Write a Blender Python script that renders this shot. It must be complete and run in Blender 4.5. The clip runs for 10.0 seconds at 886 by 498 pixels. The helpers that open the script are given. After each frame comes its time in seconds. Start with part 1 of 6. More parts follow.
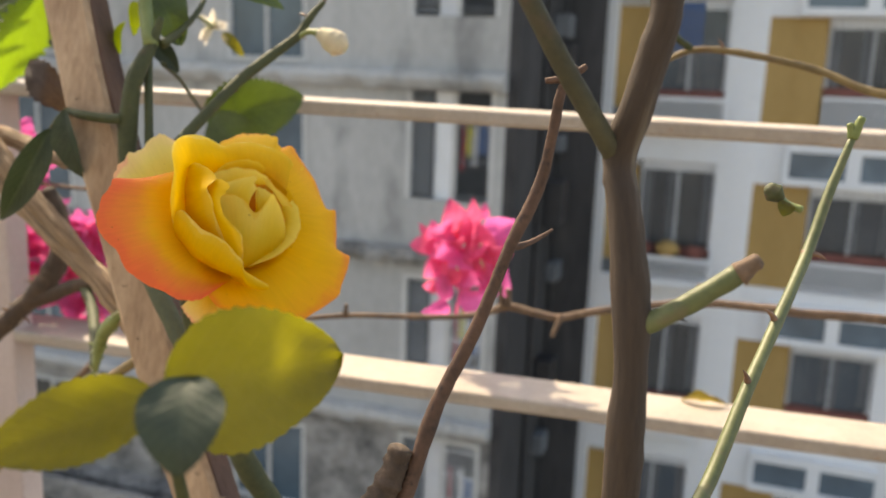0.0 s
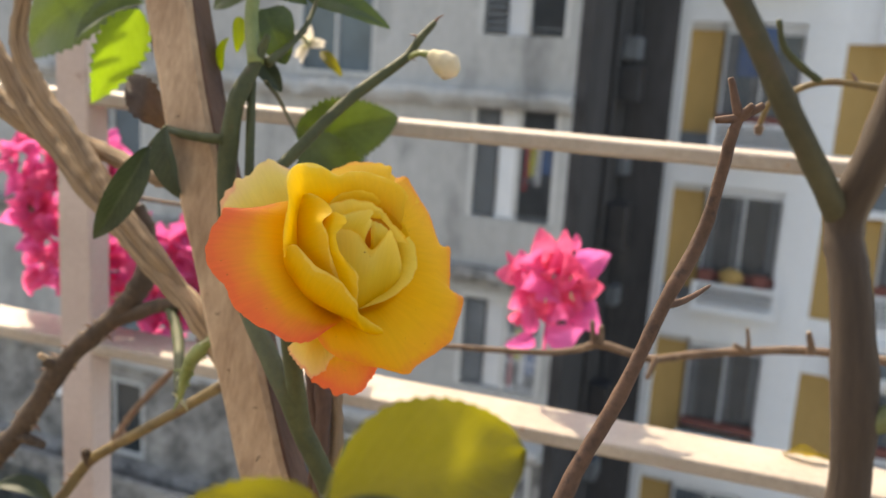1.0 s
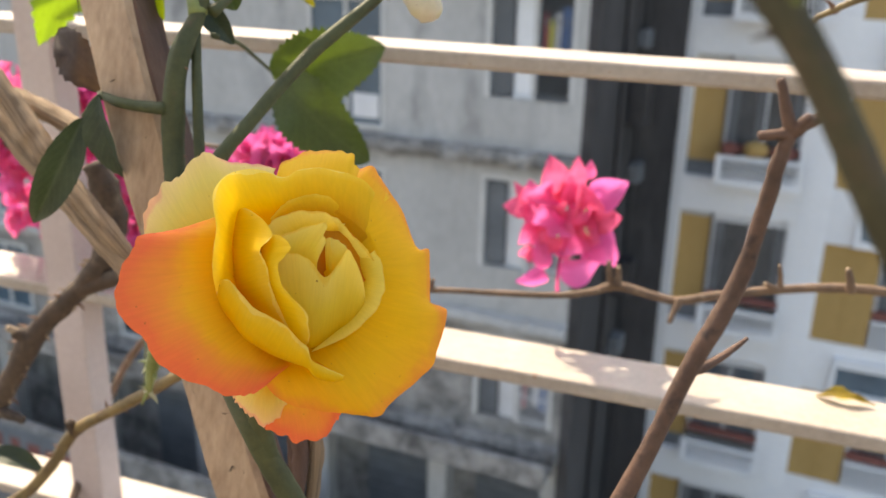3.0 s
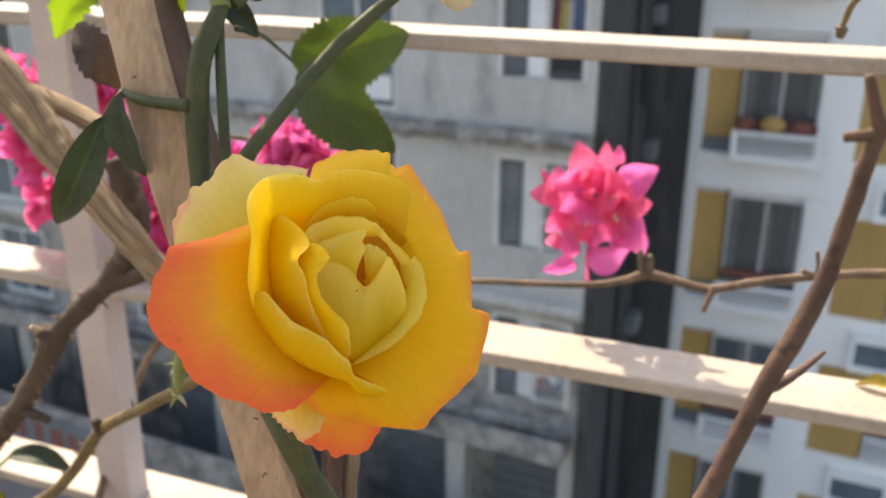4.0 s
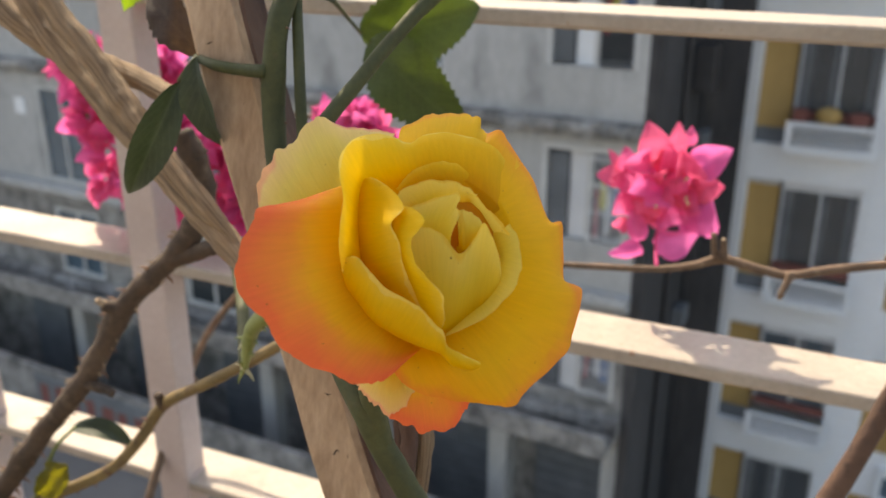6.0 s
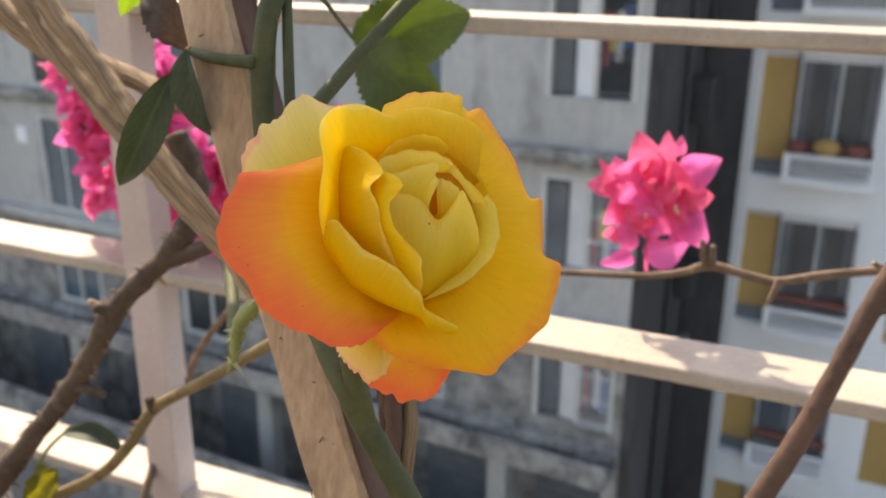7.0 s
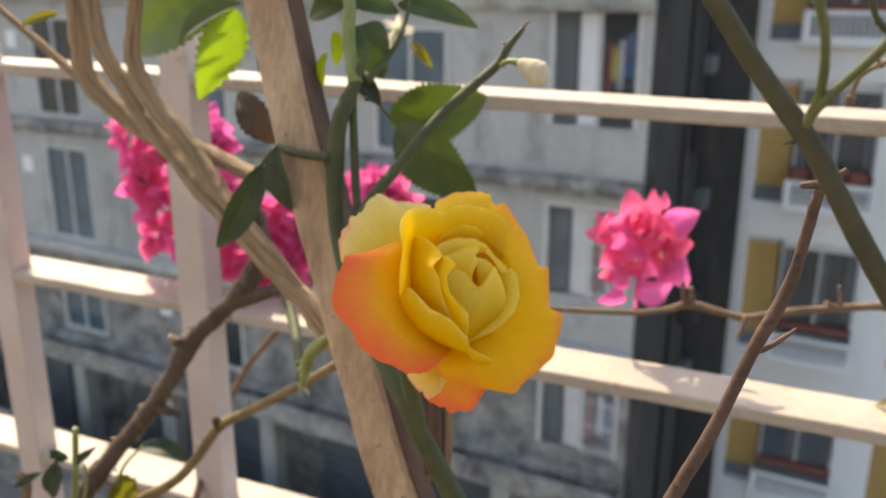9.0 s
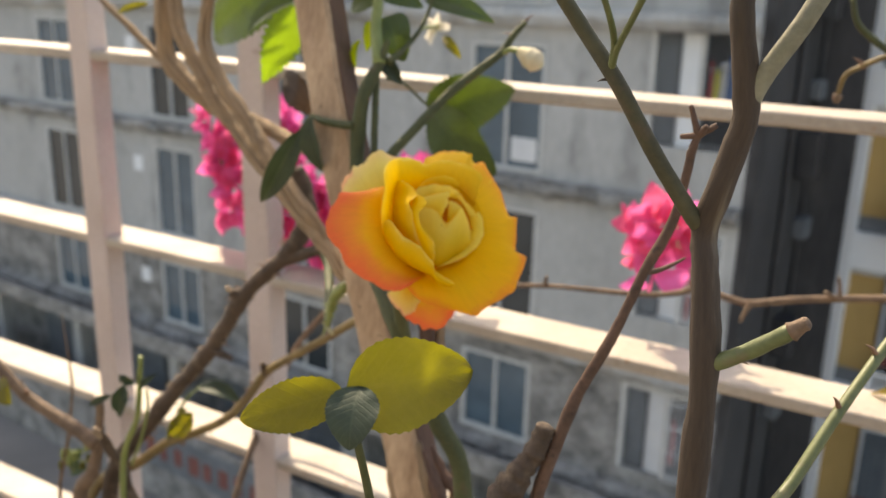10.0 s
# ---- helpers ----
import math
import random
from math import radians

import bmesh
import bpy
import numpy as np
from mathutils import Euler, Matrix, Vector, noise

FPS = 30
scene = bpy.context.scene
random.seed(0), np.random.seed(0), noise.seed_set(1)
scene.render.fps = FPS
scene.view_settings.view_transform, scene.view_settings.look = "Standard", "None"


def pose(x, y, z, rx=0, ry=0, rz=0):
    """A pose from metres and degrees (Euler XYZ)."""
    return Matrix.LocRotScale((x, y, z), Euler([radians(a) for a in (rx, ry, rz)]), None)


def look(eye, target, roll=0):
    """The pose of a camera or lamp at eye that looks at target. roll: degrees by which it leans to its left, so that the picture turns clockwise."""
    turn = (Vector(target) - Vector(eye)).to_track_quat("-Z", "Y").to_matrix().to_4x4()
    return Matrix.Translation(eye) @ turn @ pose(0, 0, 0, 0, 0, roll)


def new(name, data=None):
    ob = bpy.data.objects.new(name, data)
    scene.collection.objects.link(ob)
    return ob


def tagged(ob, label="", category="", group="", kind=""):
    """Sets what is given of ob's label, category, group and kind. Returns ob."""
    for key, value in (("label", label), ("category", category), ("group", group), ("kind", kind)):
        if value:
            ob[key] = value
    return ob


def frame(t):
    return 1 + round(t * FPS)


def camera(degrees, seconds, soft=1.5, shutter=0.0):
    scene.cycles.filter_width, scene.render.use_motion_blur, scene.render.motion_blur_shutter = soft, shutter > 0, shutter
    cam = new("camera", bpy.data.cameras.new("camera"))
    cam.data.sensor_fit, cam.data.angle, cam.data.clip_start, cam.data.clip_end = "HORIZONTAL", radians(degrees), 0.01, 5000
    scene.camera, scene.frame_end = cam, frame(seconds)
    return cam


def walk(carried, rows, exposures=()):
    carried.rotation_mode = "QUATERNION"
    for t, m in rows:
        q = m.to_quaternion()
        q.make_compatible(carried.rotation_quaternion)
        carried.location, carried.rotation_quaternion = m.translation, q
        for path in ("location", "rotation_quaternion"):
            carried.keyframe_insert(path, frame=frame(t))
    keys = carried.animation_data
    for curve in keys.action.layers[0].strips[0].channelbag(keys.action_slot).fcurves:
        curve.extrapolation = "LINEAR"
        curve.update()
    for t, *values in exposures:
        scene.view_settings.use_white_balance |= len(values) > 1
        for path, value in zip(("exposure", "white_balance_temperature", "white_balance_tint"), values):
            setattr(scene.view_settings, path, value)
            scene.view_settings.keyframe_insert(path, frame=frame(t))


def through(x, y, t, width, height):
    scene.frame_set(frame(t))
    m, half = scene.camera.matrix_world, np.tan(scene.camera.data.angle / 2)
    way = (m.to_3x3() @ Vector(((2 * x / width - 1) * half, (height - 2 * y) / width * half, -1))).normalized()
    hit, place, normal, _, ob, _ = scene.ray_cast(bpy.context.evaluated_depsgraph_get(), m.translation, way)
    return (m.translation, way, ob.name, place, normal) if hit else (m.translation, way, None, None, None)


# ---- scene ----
cam = camera(53.7, 10.0)
PATH = [
    (0, (0.106, 0.073, 1.41), (-0.007, 2.027, 1.001), 2.1),
    (0.5, (0.089, 0.095, 1.411), (-0.138, 2.033, 0.976), 1.6),
    (1, (0.084, 0.095, 1.412), (-0.163, 2.043, 1.035), 3.7),
    (1.5, (0.064, 0.116, 1.401), (-0.193, 2.066, 1.041), 4.0),
    (2, (0.073, 0.149, 1.403), (-0.19, 2.071, 0.92), 4.3),
    (2.5, (0.088, 0.149, 1.43), (-0.173, 2.043, 0.843), 2.3),
    (4, (0.079, 0.16, 1.436), (-0.227, 2.015, 0.755), 0.2),
    (4.5, (0.07, 0.17, 1.428), (-0.309, 2.005, 0.728), -0.6),
    (5, (0.063, 0.173, 1.423), (-0.343, 1.999, 0.715), -0.7),
    (6.5, (0.069, 0.161, 1.43), (-0.335, 1.992, 0.735), 0.3),
    (7, (0.073, 0.159, 1.417), (-0.336, 2.009, 0.777), 0.3),
    (7.5, (0.085, 0.161, 1.429), (-0.325, 2.019, 0.814), 0.5),
    (8, (0.084, 0.163, 1.43), (-0.324, 2.019, 0.806), 0.4),
    (8.5, (0.078, 0.161, 1.425), (-0.335, 2.019, 0.809), -0.0),
    (9, (0.079, 0.081, 1.453), (-0.34, 1.948, 0.871), 0.1),
    (9.5, (0.136, -0.024, 1.467), (-0.394, 1.83, 0.933), 0.1),
    (10, (0.135, 0.03, 1.445), (-0.486, 1.85, 0.894), 1.4),
]
walk(cam, [(t, look(eye, target, roll)) for t, eye, target, roll in PATH], exposures=[(0.0, 0.63, 8500, 10), (1.0, 0.68, 8300, 10), (2.5, 0.86, 7900, 10), (4.0, 0.75, 7900, 10), (4.5, 0.5, 8100, 10), (6.5, 0.54, 8100, 10), (7.5, 0.82, 7900, 10), (8.0, 0.82, 7900, 10), (8.5, 0.56, 8000, 10), (9.0, 0.6, 8100, 10), (9.5, 0.72, 8300, 10), (10.0, 0.61, 8500, 10)])
cam.data.dof.use_dof = True
cam.data.dof.focus_distance = 0.205
cam.data.dof.aperture_fstop = 20.0

# ---- light ----
SUN_WAY = Vector((-0.410, 0.520, 0.750)).normalized()
world = bpy.data.worlds.new("sky")
scene.world = world
world.use_nodes = True
wn = world.node_tree
sky = wn.nodes.new("ShaderNodeTexSky")
sky.sky_type = "NISHITA"
sky.sun_disc = False
sky.sun_elevation = math.asin(SUN_WAY.z)
sky.sun_rotation = math.atan2(SUN_WAY.x, SUN_WAY.y)
sky.dust_density = 2.5
wn.nodes["Background"].inputs["Strength"].default_value = 0.24
wn.links.new(sky.outputs[0], wn.nodes["Background"].inputs["Color"])
sun = new("sun", bpy.data.lights.new("sun", "SUN"))
sun.data.energy, sun.data.angle, sun.data.color = 4.1, radians(0.6), (1.0, 0.93, 0.82)
sun.matrix_world = look(SUN_WAY * 30, (0, 0, 0))


# ---- materials ----
class Nodes:
    """A short way to write a material's nodes."""

    def __init__(self, name):
        self.mat = bpy.data.materials.new(name)
        self.mat.use_nodes = True
        self.tree = self.mat.node_tree
        self.bsdf = self.tree.nodes["Principled BSDF"]
        self.out = self.tree.nodes["Material Output"]

    def add(self, kind, **values):
        n = self.tree.nodes.new(kind)
        for k, v in values.items():
            setattr(n, k, v)
        return n

    def link(self, a, b):
        self.tree.links.new(a, b)

    def coords(self, which="Object", scale=(1, 1, 1)):
        m = self.add("ShaderNodeMapping")
        m.inputs["Scale"].default_value = scale
        self.link(self.add("ShaderNodeTexCoord").outputs[which], m.inputs["Vector"])
        return m.outputs[0]

    def noise(self, vec, scale, detail=4.0, rough=0.55):
        n = self.add("ShaderNodeTexNoise")
        n.inputs["Scale"].default_value, n.inputs["Detail"].default_value, n.inputs["Roughness"].default_value = scale, detail, rough
        self.link(vec, n.inputs["Vector"])
        return n.outputs["Fac"]

    def ramp(self, fac, stops):
        r = self.add("ShaderNodeValToRGB")
        els = r.color_ramp.elements
        while len(els) < len(stops):
            els.new(0.5)
        for e, (p, c) in zip(els, stops):
            e.position, e.color = p, (*c, 1) if len(c) == 3 else c
        self.link(fac, r.inputs["Fac"])
        return r.outputs["Color"]

    def mix(self, fac, a, b, blend="MIX"):
        m = self.add("ShaderNodeMix", data_type="RGBA", blend_type=blend)
        for sock, v in ((m.inputs["Factor"], fac), (m.inputs["A"], a), (m.inputs["B"], b)):
            if isinstance(v, (int, float)):
                sock.default_value = v
            elif isinstance(v, tuple):
                sock.default_value = (*v, 1)
            else:
                self.link(v, sock)
        # the colour sockets carry the same names as the value sockets
        for sock, v in ((m.inputs[6], a), (m.inputs[7], b)):
            if isinstance(v, tuple):
                sock.default_value = (*v, 1)
            elif not isinstance(v, (int, float)):
                self.link(v, sock)
        return m.outputs[2]

    def math(self, op, a, b=0.0):
        m = self.add("ShaderNodeMath", operation=op)
        for sock, v in ((m.inputs[0], a), (m.inputs[1], b)):
            if isinstance(v, (int, float)):
                sock.default_value = v
            else:
                self.link(v, sock)
        return m.outputs[0]

    def bump(self, height, strength, distance):
        b = self.add("ShaderNodeBump")
        b.inputs["Strength"].default_value, b.inputs["Distance"].default_value = strength, distance
        self.link(height, b.inputs["Height"])
        self.link(b.outputs[0], self.bsdf.inputs["Normal"])
        return b.outputs[0]

    def finish(self, colour, rough=0.6, through=0.0, through_colour=None, normal=None, metal=0.0, specular=0.5):
        b = self.bsdf
        if isinstance(colour, tuple):
            b.inputs["Base Color"].default_value = (*colour, 1)
        else:
            self.link(colour, b.inputs["Base Color"])
        if isinstance(rough, (int, float)):
            b.inputs["Roughness"].default_value = rough
        else:
            self.link(rough, b.inputs["Roughness"])
        b.inputs["Metallic"].default_value = metal
        b.inputs["Specular IOR Level"].default_value = specular
        if through:
            t = self.add("ShaderNodeBsdfTranslucent")
            src = through_colour if through_colour is not None else colour
            if isinstance(src, tuple):
                t.inputs["Color"].default_value = (*src, 1)
            else:
                self.link(src, t.inputs["Color"])
            if normal is not None:
                self.link(normal, t.inputs["Normal"])
            m = self.add("ShaderNodeMixShader")
            m.inputs["Fac"].default_value = through
            self.link(b.outputs[0], m.inputs[1])
            self.link(t.outputs[0], m.inputs[2])
            self.link(m.outputs[0], self.out.inputs["Surface"])
        return self.mat


def rough_material(name, dark, light, scale, fine, rough=0.7, bump=0.4, distance=0.001, which="Object", stretch=(1, 1, 1), stain=None, spread=(0.3, 0.7)):
    """Two scales of mottling between two colours, a fine relief, and stains where a third colour is given."""
    n = Nodes(name)
    v = n.coords(which, stretch)
    a, b = n.noise(v, scale), n.noise(v, fine, 6.0, 0.65)
    f = n.math("ADD", n.math("MULTIPLY", a, 0.6), n.math("MULTIPLY", b, 0.4))
    c = n.ramp(f, [(spread[0], dark), (spread[1], light)])
    if stain:
        colour, low, high, size = stain
        s = n.noise(n.coords(which, stretch), size, 5.0, 0.6)
        c = n.mix(n.ramp(s, [(low, (0, 0, 0)), (high, (1, 1, 1))]), c, colour)
    n.bump(f, bump, distance)
    return n.finish(c, rough)


def leaf_material(name, dark, light, vein, through, shine=0.42, teeth=9.0, glow=0.4):
    n = Nodes(name)
    sep = n.add("ShaderNodeSeparateXYZ")
    n.link(n.add("ShaderNodeTexCoord").outputs["UV"], sep.inputs[0])
    side = n.math("MULTIPLY", n.math("ABSOLUTE", n.math("SUBTRACT", sep.outputs[0], 0.5)), 2.0)
    phase = n.math("MULTIPLY", n.math("SUBTRACT", sep.outputs[1], n.math("MULTIPLY", side, 0.28)), 6.2832 * teeth)
    wave = n.math("POWER", n.math("ADD", n.math("MULTIPLY", n.math("SINE", phase), 0.5), 0.5), 10.0)
    rib = n.math("LESS_THAN", side, 0.05)
    veins = n.math("MINIMUM", n.math("ADD", n.math("MULTIPLY", wave, 0.7), rib), 1.0)
    v = n.coords("Object")
    mottle = n.ramp(n.math("ADD", n.math("MULTIPLY", n.noise(v, 70), 0.6), n.math("MULTIPLY", n.noise(v, 600), 0.4)), [(0.35, dark), (0.68, light)])
    c = n.mix(n.math("MULTIPLY", veins, 0.25), mottle, vein)
    nor = n.bump(n.math("SUBTRACT", n.noise(v, 900), n.math("MULTIPLY", veins, 0.5)), 0.25, 0.0005)
    return n.finish(c, shine, glow, n.mix(0.5, c, through), nor)


def petal_material(name, stops, through=0.5, scale=90.0, shine=0.55):
    """A petal coloured from its base to its rim, with fine lengthwise veins."""
    n = Nodes(name)
    uv = n.add("ShaderNodeTexCoord").outputs["UV"]
    sep = n.add("ShaderNodeSeparateXYZ")
    n.link(uv, sep.inputs[0])
    v = n.coords("Object")
    wav = n.math("MULTIPLY", n.math("SUBTRACT", n.noise(v, scale), 0.5), 0.5)
    c = n.ramp(n.math("ADD", sep.outputs[1], wav), stops)
    lines = n.noise(n.coords("UV", (70, 2.5, 1)), 1.0, 4.0, 0.6)
    c = n.mix(0.16, c, n.ramp(lines, [(0.3, (0.6, 0.6, 0.6)), (0.7, (1.1, 1.1, 1.1))]), "MULTIPLY")
    c = n.mix(n.ramp(n.noise(v, 620, 2.0), [(0.735, (0, 0, 0)), (0.77, (0.7, 0.7, 0.7))]), c, (0.30, 0.12, 0.02))
    nor = n.bump(n.math("ADD", lines, n.noise(v, 700)), 0.10, 0.0004)
    return n.finish(c, shine, through, c, nor, specular=0.12)


def glass_material(name, tint, rough=0.08):
    n = Nodes(name)
    v = n.coords("Object")
    c = n.ramp(n.noise(v, 1.3), [(0.3, tuple(x * 0.6 for x in tint)), (0.7, tint)])
    return n.finish(c, rough, specular=0.6)


PAINT = rough_material("cream_paint", (0.355, 0.30, 0.25), (0.49, 0.432, 0.368), 18, 260, 0.6, 0.8, 0.0016, stain=((0.36, 0.23, 0.15), 0.665, 0.73, 130), spread=(0.37, 0.63))
PAINT_POST = rough_material("cream_paint_post", (0.47, 0.385, 0.36), (0.63, 0.54, 0.515), 15, 220, 0.6, 0.5, 0.0012, stain=((0.28, 0.15, 0.10), 0.68, 0.80, 38))
STAKE_WOOD = rough_material("stake_wood", (0.26, 0.155, 0.090), (0.62, 0.45, 0.30), 9, 60, 0.75, 0.9, 0.0016, stretch=(9, 9, 0.9), stain=((0.09, 0.045, 0.03), 0.62, 0.74, 7))
PEELED = rough_material("peeled_wood", (0.10, 0.062, 0.035), (0.47, 0.325, 0.20), 2.4, 7, 0.75, 1.0, 0.003, "UV", (9, 1.1, 1), spread=(0.33, 0.60), stain=((0.05, 0.03, 0.02), 0.68, 0.74, 1.1))
BARK_DARK = rough_material("dark_bark", (0.028, 0.019, 0.014), (0.125, 0.083, 0.057), 60, 420, 0.8, 1.0, 0.0018, stain=((0.17, 0.125, 0.085), 0.55, 0.75, 130))
BARK_TWIG = rough_material("twig_bark", (0.07, 0.044, 0.03), (0.25, 0.165, 0.11), 90, 520, 0.75, 0.7, 0.0009, stain=((0.42, 0.33, 0.22), 0.62, 0.75, 160))
BARK_RED = rough_material("reddish_bark", (0.046, 0.027, 0.020), (0.155, 0.088, 0.062), 75, 500, 0.8, 0.9, 0.0012, stain=((0.05, 0.03, 0.025), 0.58, 0.68, 240))
BARK_OLIVE = rough_material("olive_bark", (0.10, 0.07, 0.03), (0.28, 0.20, 0.085), 70, 420, 0.6, 0.6, 0.0009, stain=((0.11, 0.055, 0.035), 0.55, 0.72, 90))
# pale lengthwise streaks stand in for the trunk's sunlit edge
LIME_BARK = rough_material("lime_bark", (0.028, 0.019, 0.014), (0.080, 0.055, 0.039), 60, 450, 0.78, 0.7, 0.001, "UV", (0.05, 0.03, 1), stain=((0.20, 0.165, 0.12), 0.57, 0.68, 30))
LIME_OLIVE = rough_material("olive_lime_bark", (0.032, 0.030, 0.015), (0.085, 0.079, 0.041), 80, 450, 0.7, 0.6, 0.001, stain=((0.10, 0.065, 0.04), 0.56, 0.68, 60))
LIME_PALE_BARK = rough_material("pale_lime_bark", (0.12, 0.116, 0.078), (0.29, 0.278, 0.21), 80, 450, 0.65, 0.6, 0.001)
STEM_GREEN = rough_material("green_stem", (0.030, 0.038, 0.012), (0.085, 0.095, 0.034), 70, 500, 0.68, 0.5, 0.0007, stain=((0.10, 0.075, 0.04), 0.60, 0.8, 120))
CANE_GREEN = rough_material("cane_green", (0.065, 0.085, 0.028), (0.16, 0.18, 0.075), 70, 500, 0.5, 0.4, 0.0006, stain=((0.14, 0.11, 0.065), 0.6, 0.8, 130))
STEM_FRESH = rough_material("fresh_stem", (0.12, 0.16, 0.04), (0.27, 0.31, 0.11), 70, 500, 0.45, 0.4, 0.0006)
CUT_WOOD = rough_material("cut_wood", (0.24, 0.16, 0.10), (0.50, 0.38, 0.26), 200, 900, 0.8, 0.6, 0.0006)
THORN = rough_material("thorn", (0.10, 0.045, 0.03), (0.30, 0.17, 0.10), 200, 900, 0.5, 0.3, 0.0004)
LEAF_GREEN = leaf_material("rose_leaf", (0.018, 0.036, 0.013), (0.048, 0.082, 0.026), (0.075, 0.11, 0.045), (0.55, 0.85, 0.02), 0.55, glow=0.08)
# rose leaf again, lightened as if the sun shone through it
LEAF_BACKLIT = leaf_material("backlit_leaf", (0.026, 0.048, 0.014), (0.060, 0.098, 0.028), (0.09, 0.135, 0.05), (0.46, 0.70, 0.03), 0.55, glow=0.22)
# lit copy of the rose leaf, sunlight put into colour and translucency
LEAF_SUNLIT = leaf_material("sunlit_rose_leaf", (0.05, 0.09, 0.015), (0.10, 0.17, 0.03), (0.14, 0.2, 0.05), (0.58, 0.92, 0.02), 0.5, glow=0.40)
LEAF_DULL = leaf_material("dull_leaf", (0.018, 0.030, 0.019), (0.046, 0.066, 0.038), (0.09, 0.115, 0.07), (0.10, 0.16, 0.03), 0.6, glow=0.07)
DRIED_LEAF = leaf_material("brown_leaf", (0.025, 0.017, 0.013), (0.075, 0.05, 0.035), (0.10, 0.07, 0.05), (0.10, 0.05, 0.02), 0.6)
LEAF_YELLOW = leaf_material("yellow_leaf", (0.034, 0.034, 0.010), (0.082, 0.074, 0.02), (0.10, 0.09, 0.03), (0.62, 0.58, 0.01), 0.6, 7, glow=0.42)
# green raised to look sunlit, for lime leaves and lit bits of the rose
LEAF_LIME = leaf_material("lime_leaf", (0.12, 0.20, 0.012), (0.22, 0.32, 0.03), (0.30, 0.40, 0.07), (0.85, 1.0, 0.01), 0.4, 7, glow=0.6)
SEPAL_PALE = leaf_material("pale_sepal", (0.50, 0.50, 0.36), (0.70, 0.68, 0.52), (0.6, 0.6, 0.4), (0.8, 0.8, 0.5), 0.6, 5)
LEAF_DRY = leaf_material("dry_leaf", (0.16, 0.12, 0.03), (0.40, 0.30, 0.05), (0.2, 0.12, 0.04), (0.6, 0.45, 0.03), 0.6, 6)
# the pale last stops put sunlight on the curled rims into the colour
PETAL_INNER = petal_material("inner_petal", [(0.0, (0.80, 0.37, 0.005)), (0.35, (0.85, 0.47, 0.010)), (0.80, (0.87, 0.54, 0.018)), (1.0, (0.88, 0.59, 0.05)), (1.12, (0.89, 0.66, 0.13))], 0.36)
PETAL_MID = petal_material("outer_petal", [(0.0, (0.83, 0.43, 0.006)), (0.45, (0.86, 0.45, 0.012)), (0.82, (0.87, 0.41, 0.018)), (1.06, (0.88, 0.29, 0.040))], 0.15)
PETAL_TOP = petal_material("back_petal", [(0.0, (0.82, 0.43, 0.006)), (0.5, (0.86, 0.50, 0.016)), (0.92, (0.88, 0.53, 0.035)), (1.08, (0.88, 0.40, 0.055))], 0.34)
PETAL_ORANGE = petal_material("orange_petal", [(0.0, (0.84, 0.48, 0.014)), (0.40, (0.87, 0.44, 0.026)), (0.66, (0.88, 0.28, 0.050)), (0.93, (0.87, 0.17, 0.060))], 0.26)
PETAL_PALE = petal_material("pale_petal", [(0.0, (0.85, 0.58, 0.025)), (0.6, (0.87, 0.70, 0.17)), (0.93, (0.88, 0.66, 0.26)), (1.02, (0.88, 0.48, 0.26))], 0.42)
PETAL_HEART = petal_material("heart_petal", [(0.0, (0.84, 0.50, 0.010)), (0.5, (0.87, 0.64, 0.055)), (0.95, (0.89, 0.70, 0.13)), (1.2, (0.88, 0.62, 0.08))], 0.42)
PETAL_DEEP = petal_material("deep_petal", [(0.0, (0.66, 0.20, 0.008)), (1.0, (0.74, 0.30, 0.012))], 0.4)
BLOSSOM = petal_material("white_petal", [(0.0, (0.70, 0.70, 0.45)), (0.4, (0.82, 0.78, 0.66)), (1.0, (0.85, 0.80, 0.72))], 0.4)
BUD_SKIN = petal_material("bud_skin", [(0.0, (0.72, 0.66, 0.45)), (0.3, (0.85, 0.74, 0.66)), (1.0, (0.86, 0.70, 0.65))], 0.3)
BRACT_RED = petal_material("red_bract", [(0.0, (0.76, 0.12, 0.26)), (1.0, (0.91, 0.17, 0.36))], 0.55)
BRACT_PINK = petal_material("pink_bract", [(0.0, (0.78, 0.13, 0.34)), (1.0, (0.91, 0.20, 0.46))], 0.55)
BRACT_MAGENTA = petal_material("magenta_bract", [(0.0, (0.76, 0.13, 0.40)), (1.0, (0.88, 0.21, 0.56))], 0.55)

CONCRETE = rough_material("grey_plaster", (0.32, 0.317, 0.305), (0.54, 0.537, 0.525), 0.45, 9, 0.9, 0.4, 0.02, stretch=(1, 1, 0.45), stain=((0.15, 0.15, 0.145), 0.52, 0.76, 0.9))
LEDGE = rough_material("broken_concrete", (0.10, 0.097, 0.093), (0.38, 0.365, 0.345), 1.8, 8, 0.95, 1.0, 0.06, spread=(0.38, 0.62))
# near-black tone holds the shade of the gap together with mould stains
SHADED_PLASTER = rough_material("shaded_plaster", (0.022, 0.0215, 0.022), (0.088, 0.084, 0.085), 0.8, 7, 0.95, 0.6, 0.03, stretch=(1, 1, 0.25), stain=((0.09, 0.087, 0.085), 0.60, 0.75, 1.7))
WHITE_WALL = rough_material("white_wall", (0.72, 0.73, 0.74), (0.86, 0.865, 0.87), 0.6, 12, 0.85, 0.3, 0.01, stretch=(1, 1, 0.5), stain=((0.42, 0.44, 0.46), 0.64, 0.85, 0.7))
WHITE_TRIM = rough_material("white_trim", (0.70, 0.72, 0.74), (0.84, 0.85, 0.86), 2, 20, 0.7, 0.2, 0.004)
OCHRE = rough_material("ochre_wall", (0.37, 0.23, 0.075), (0.49, 0.315, 0.12), 0.9, 11, 0.85, 0.3, 0.01, stretch=(1, 1, 0.4))
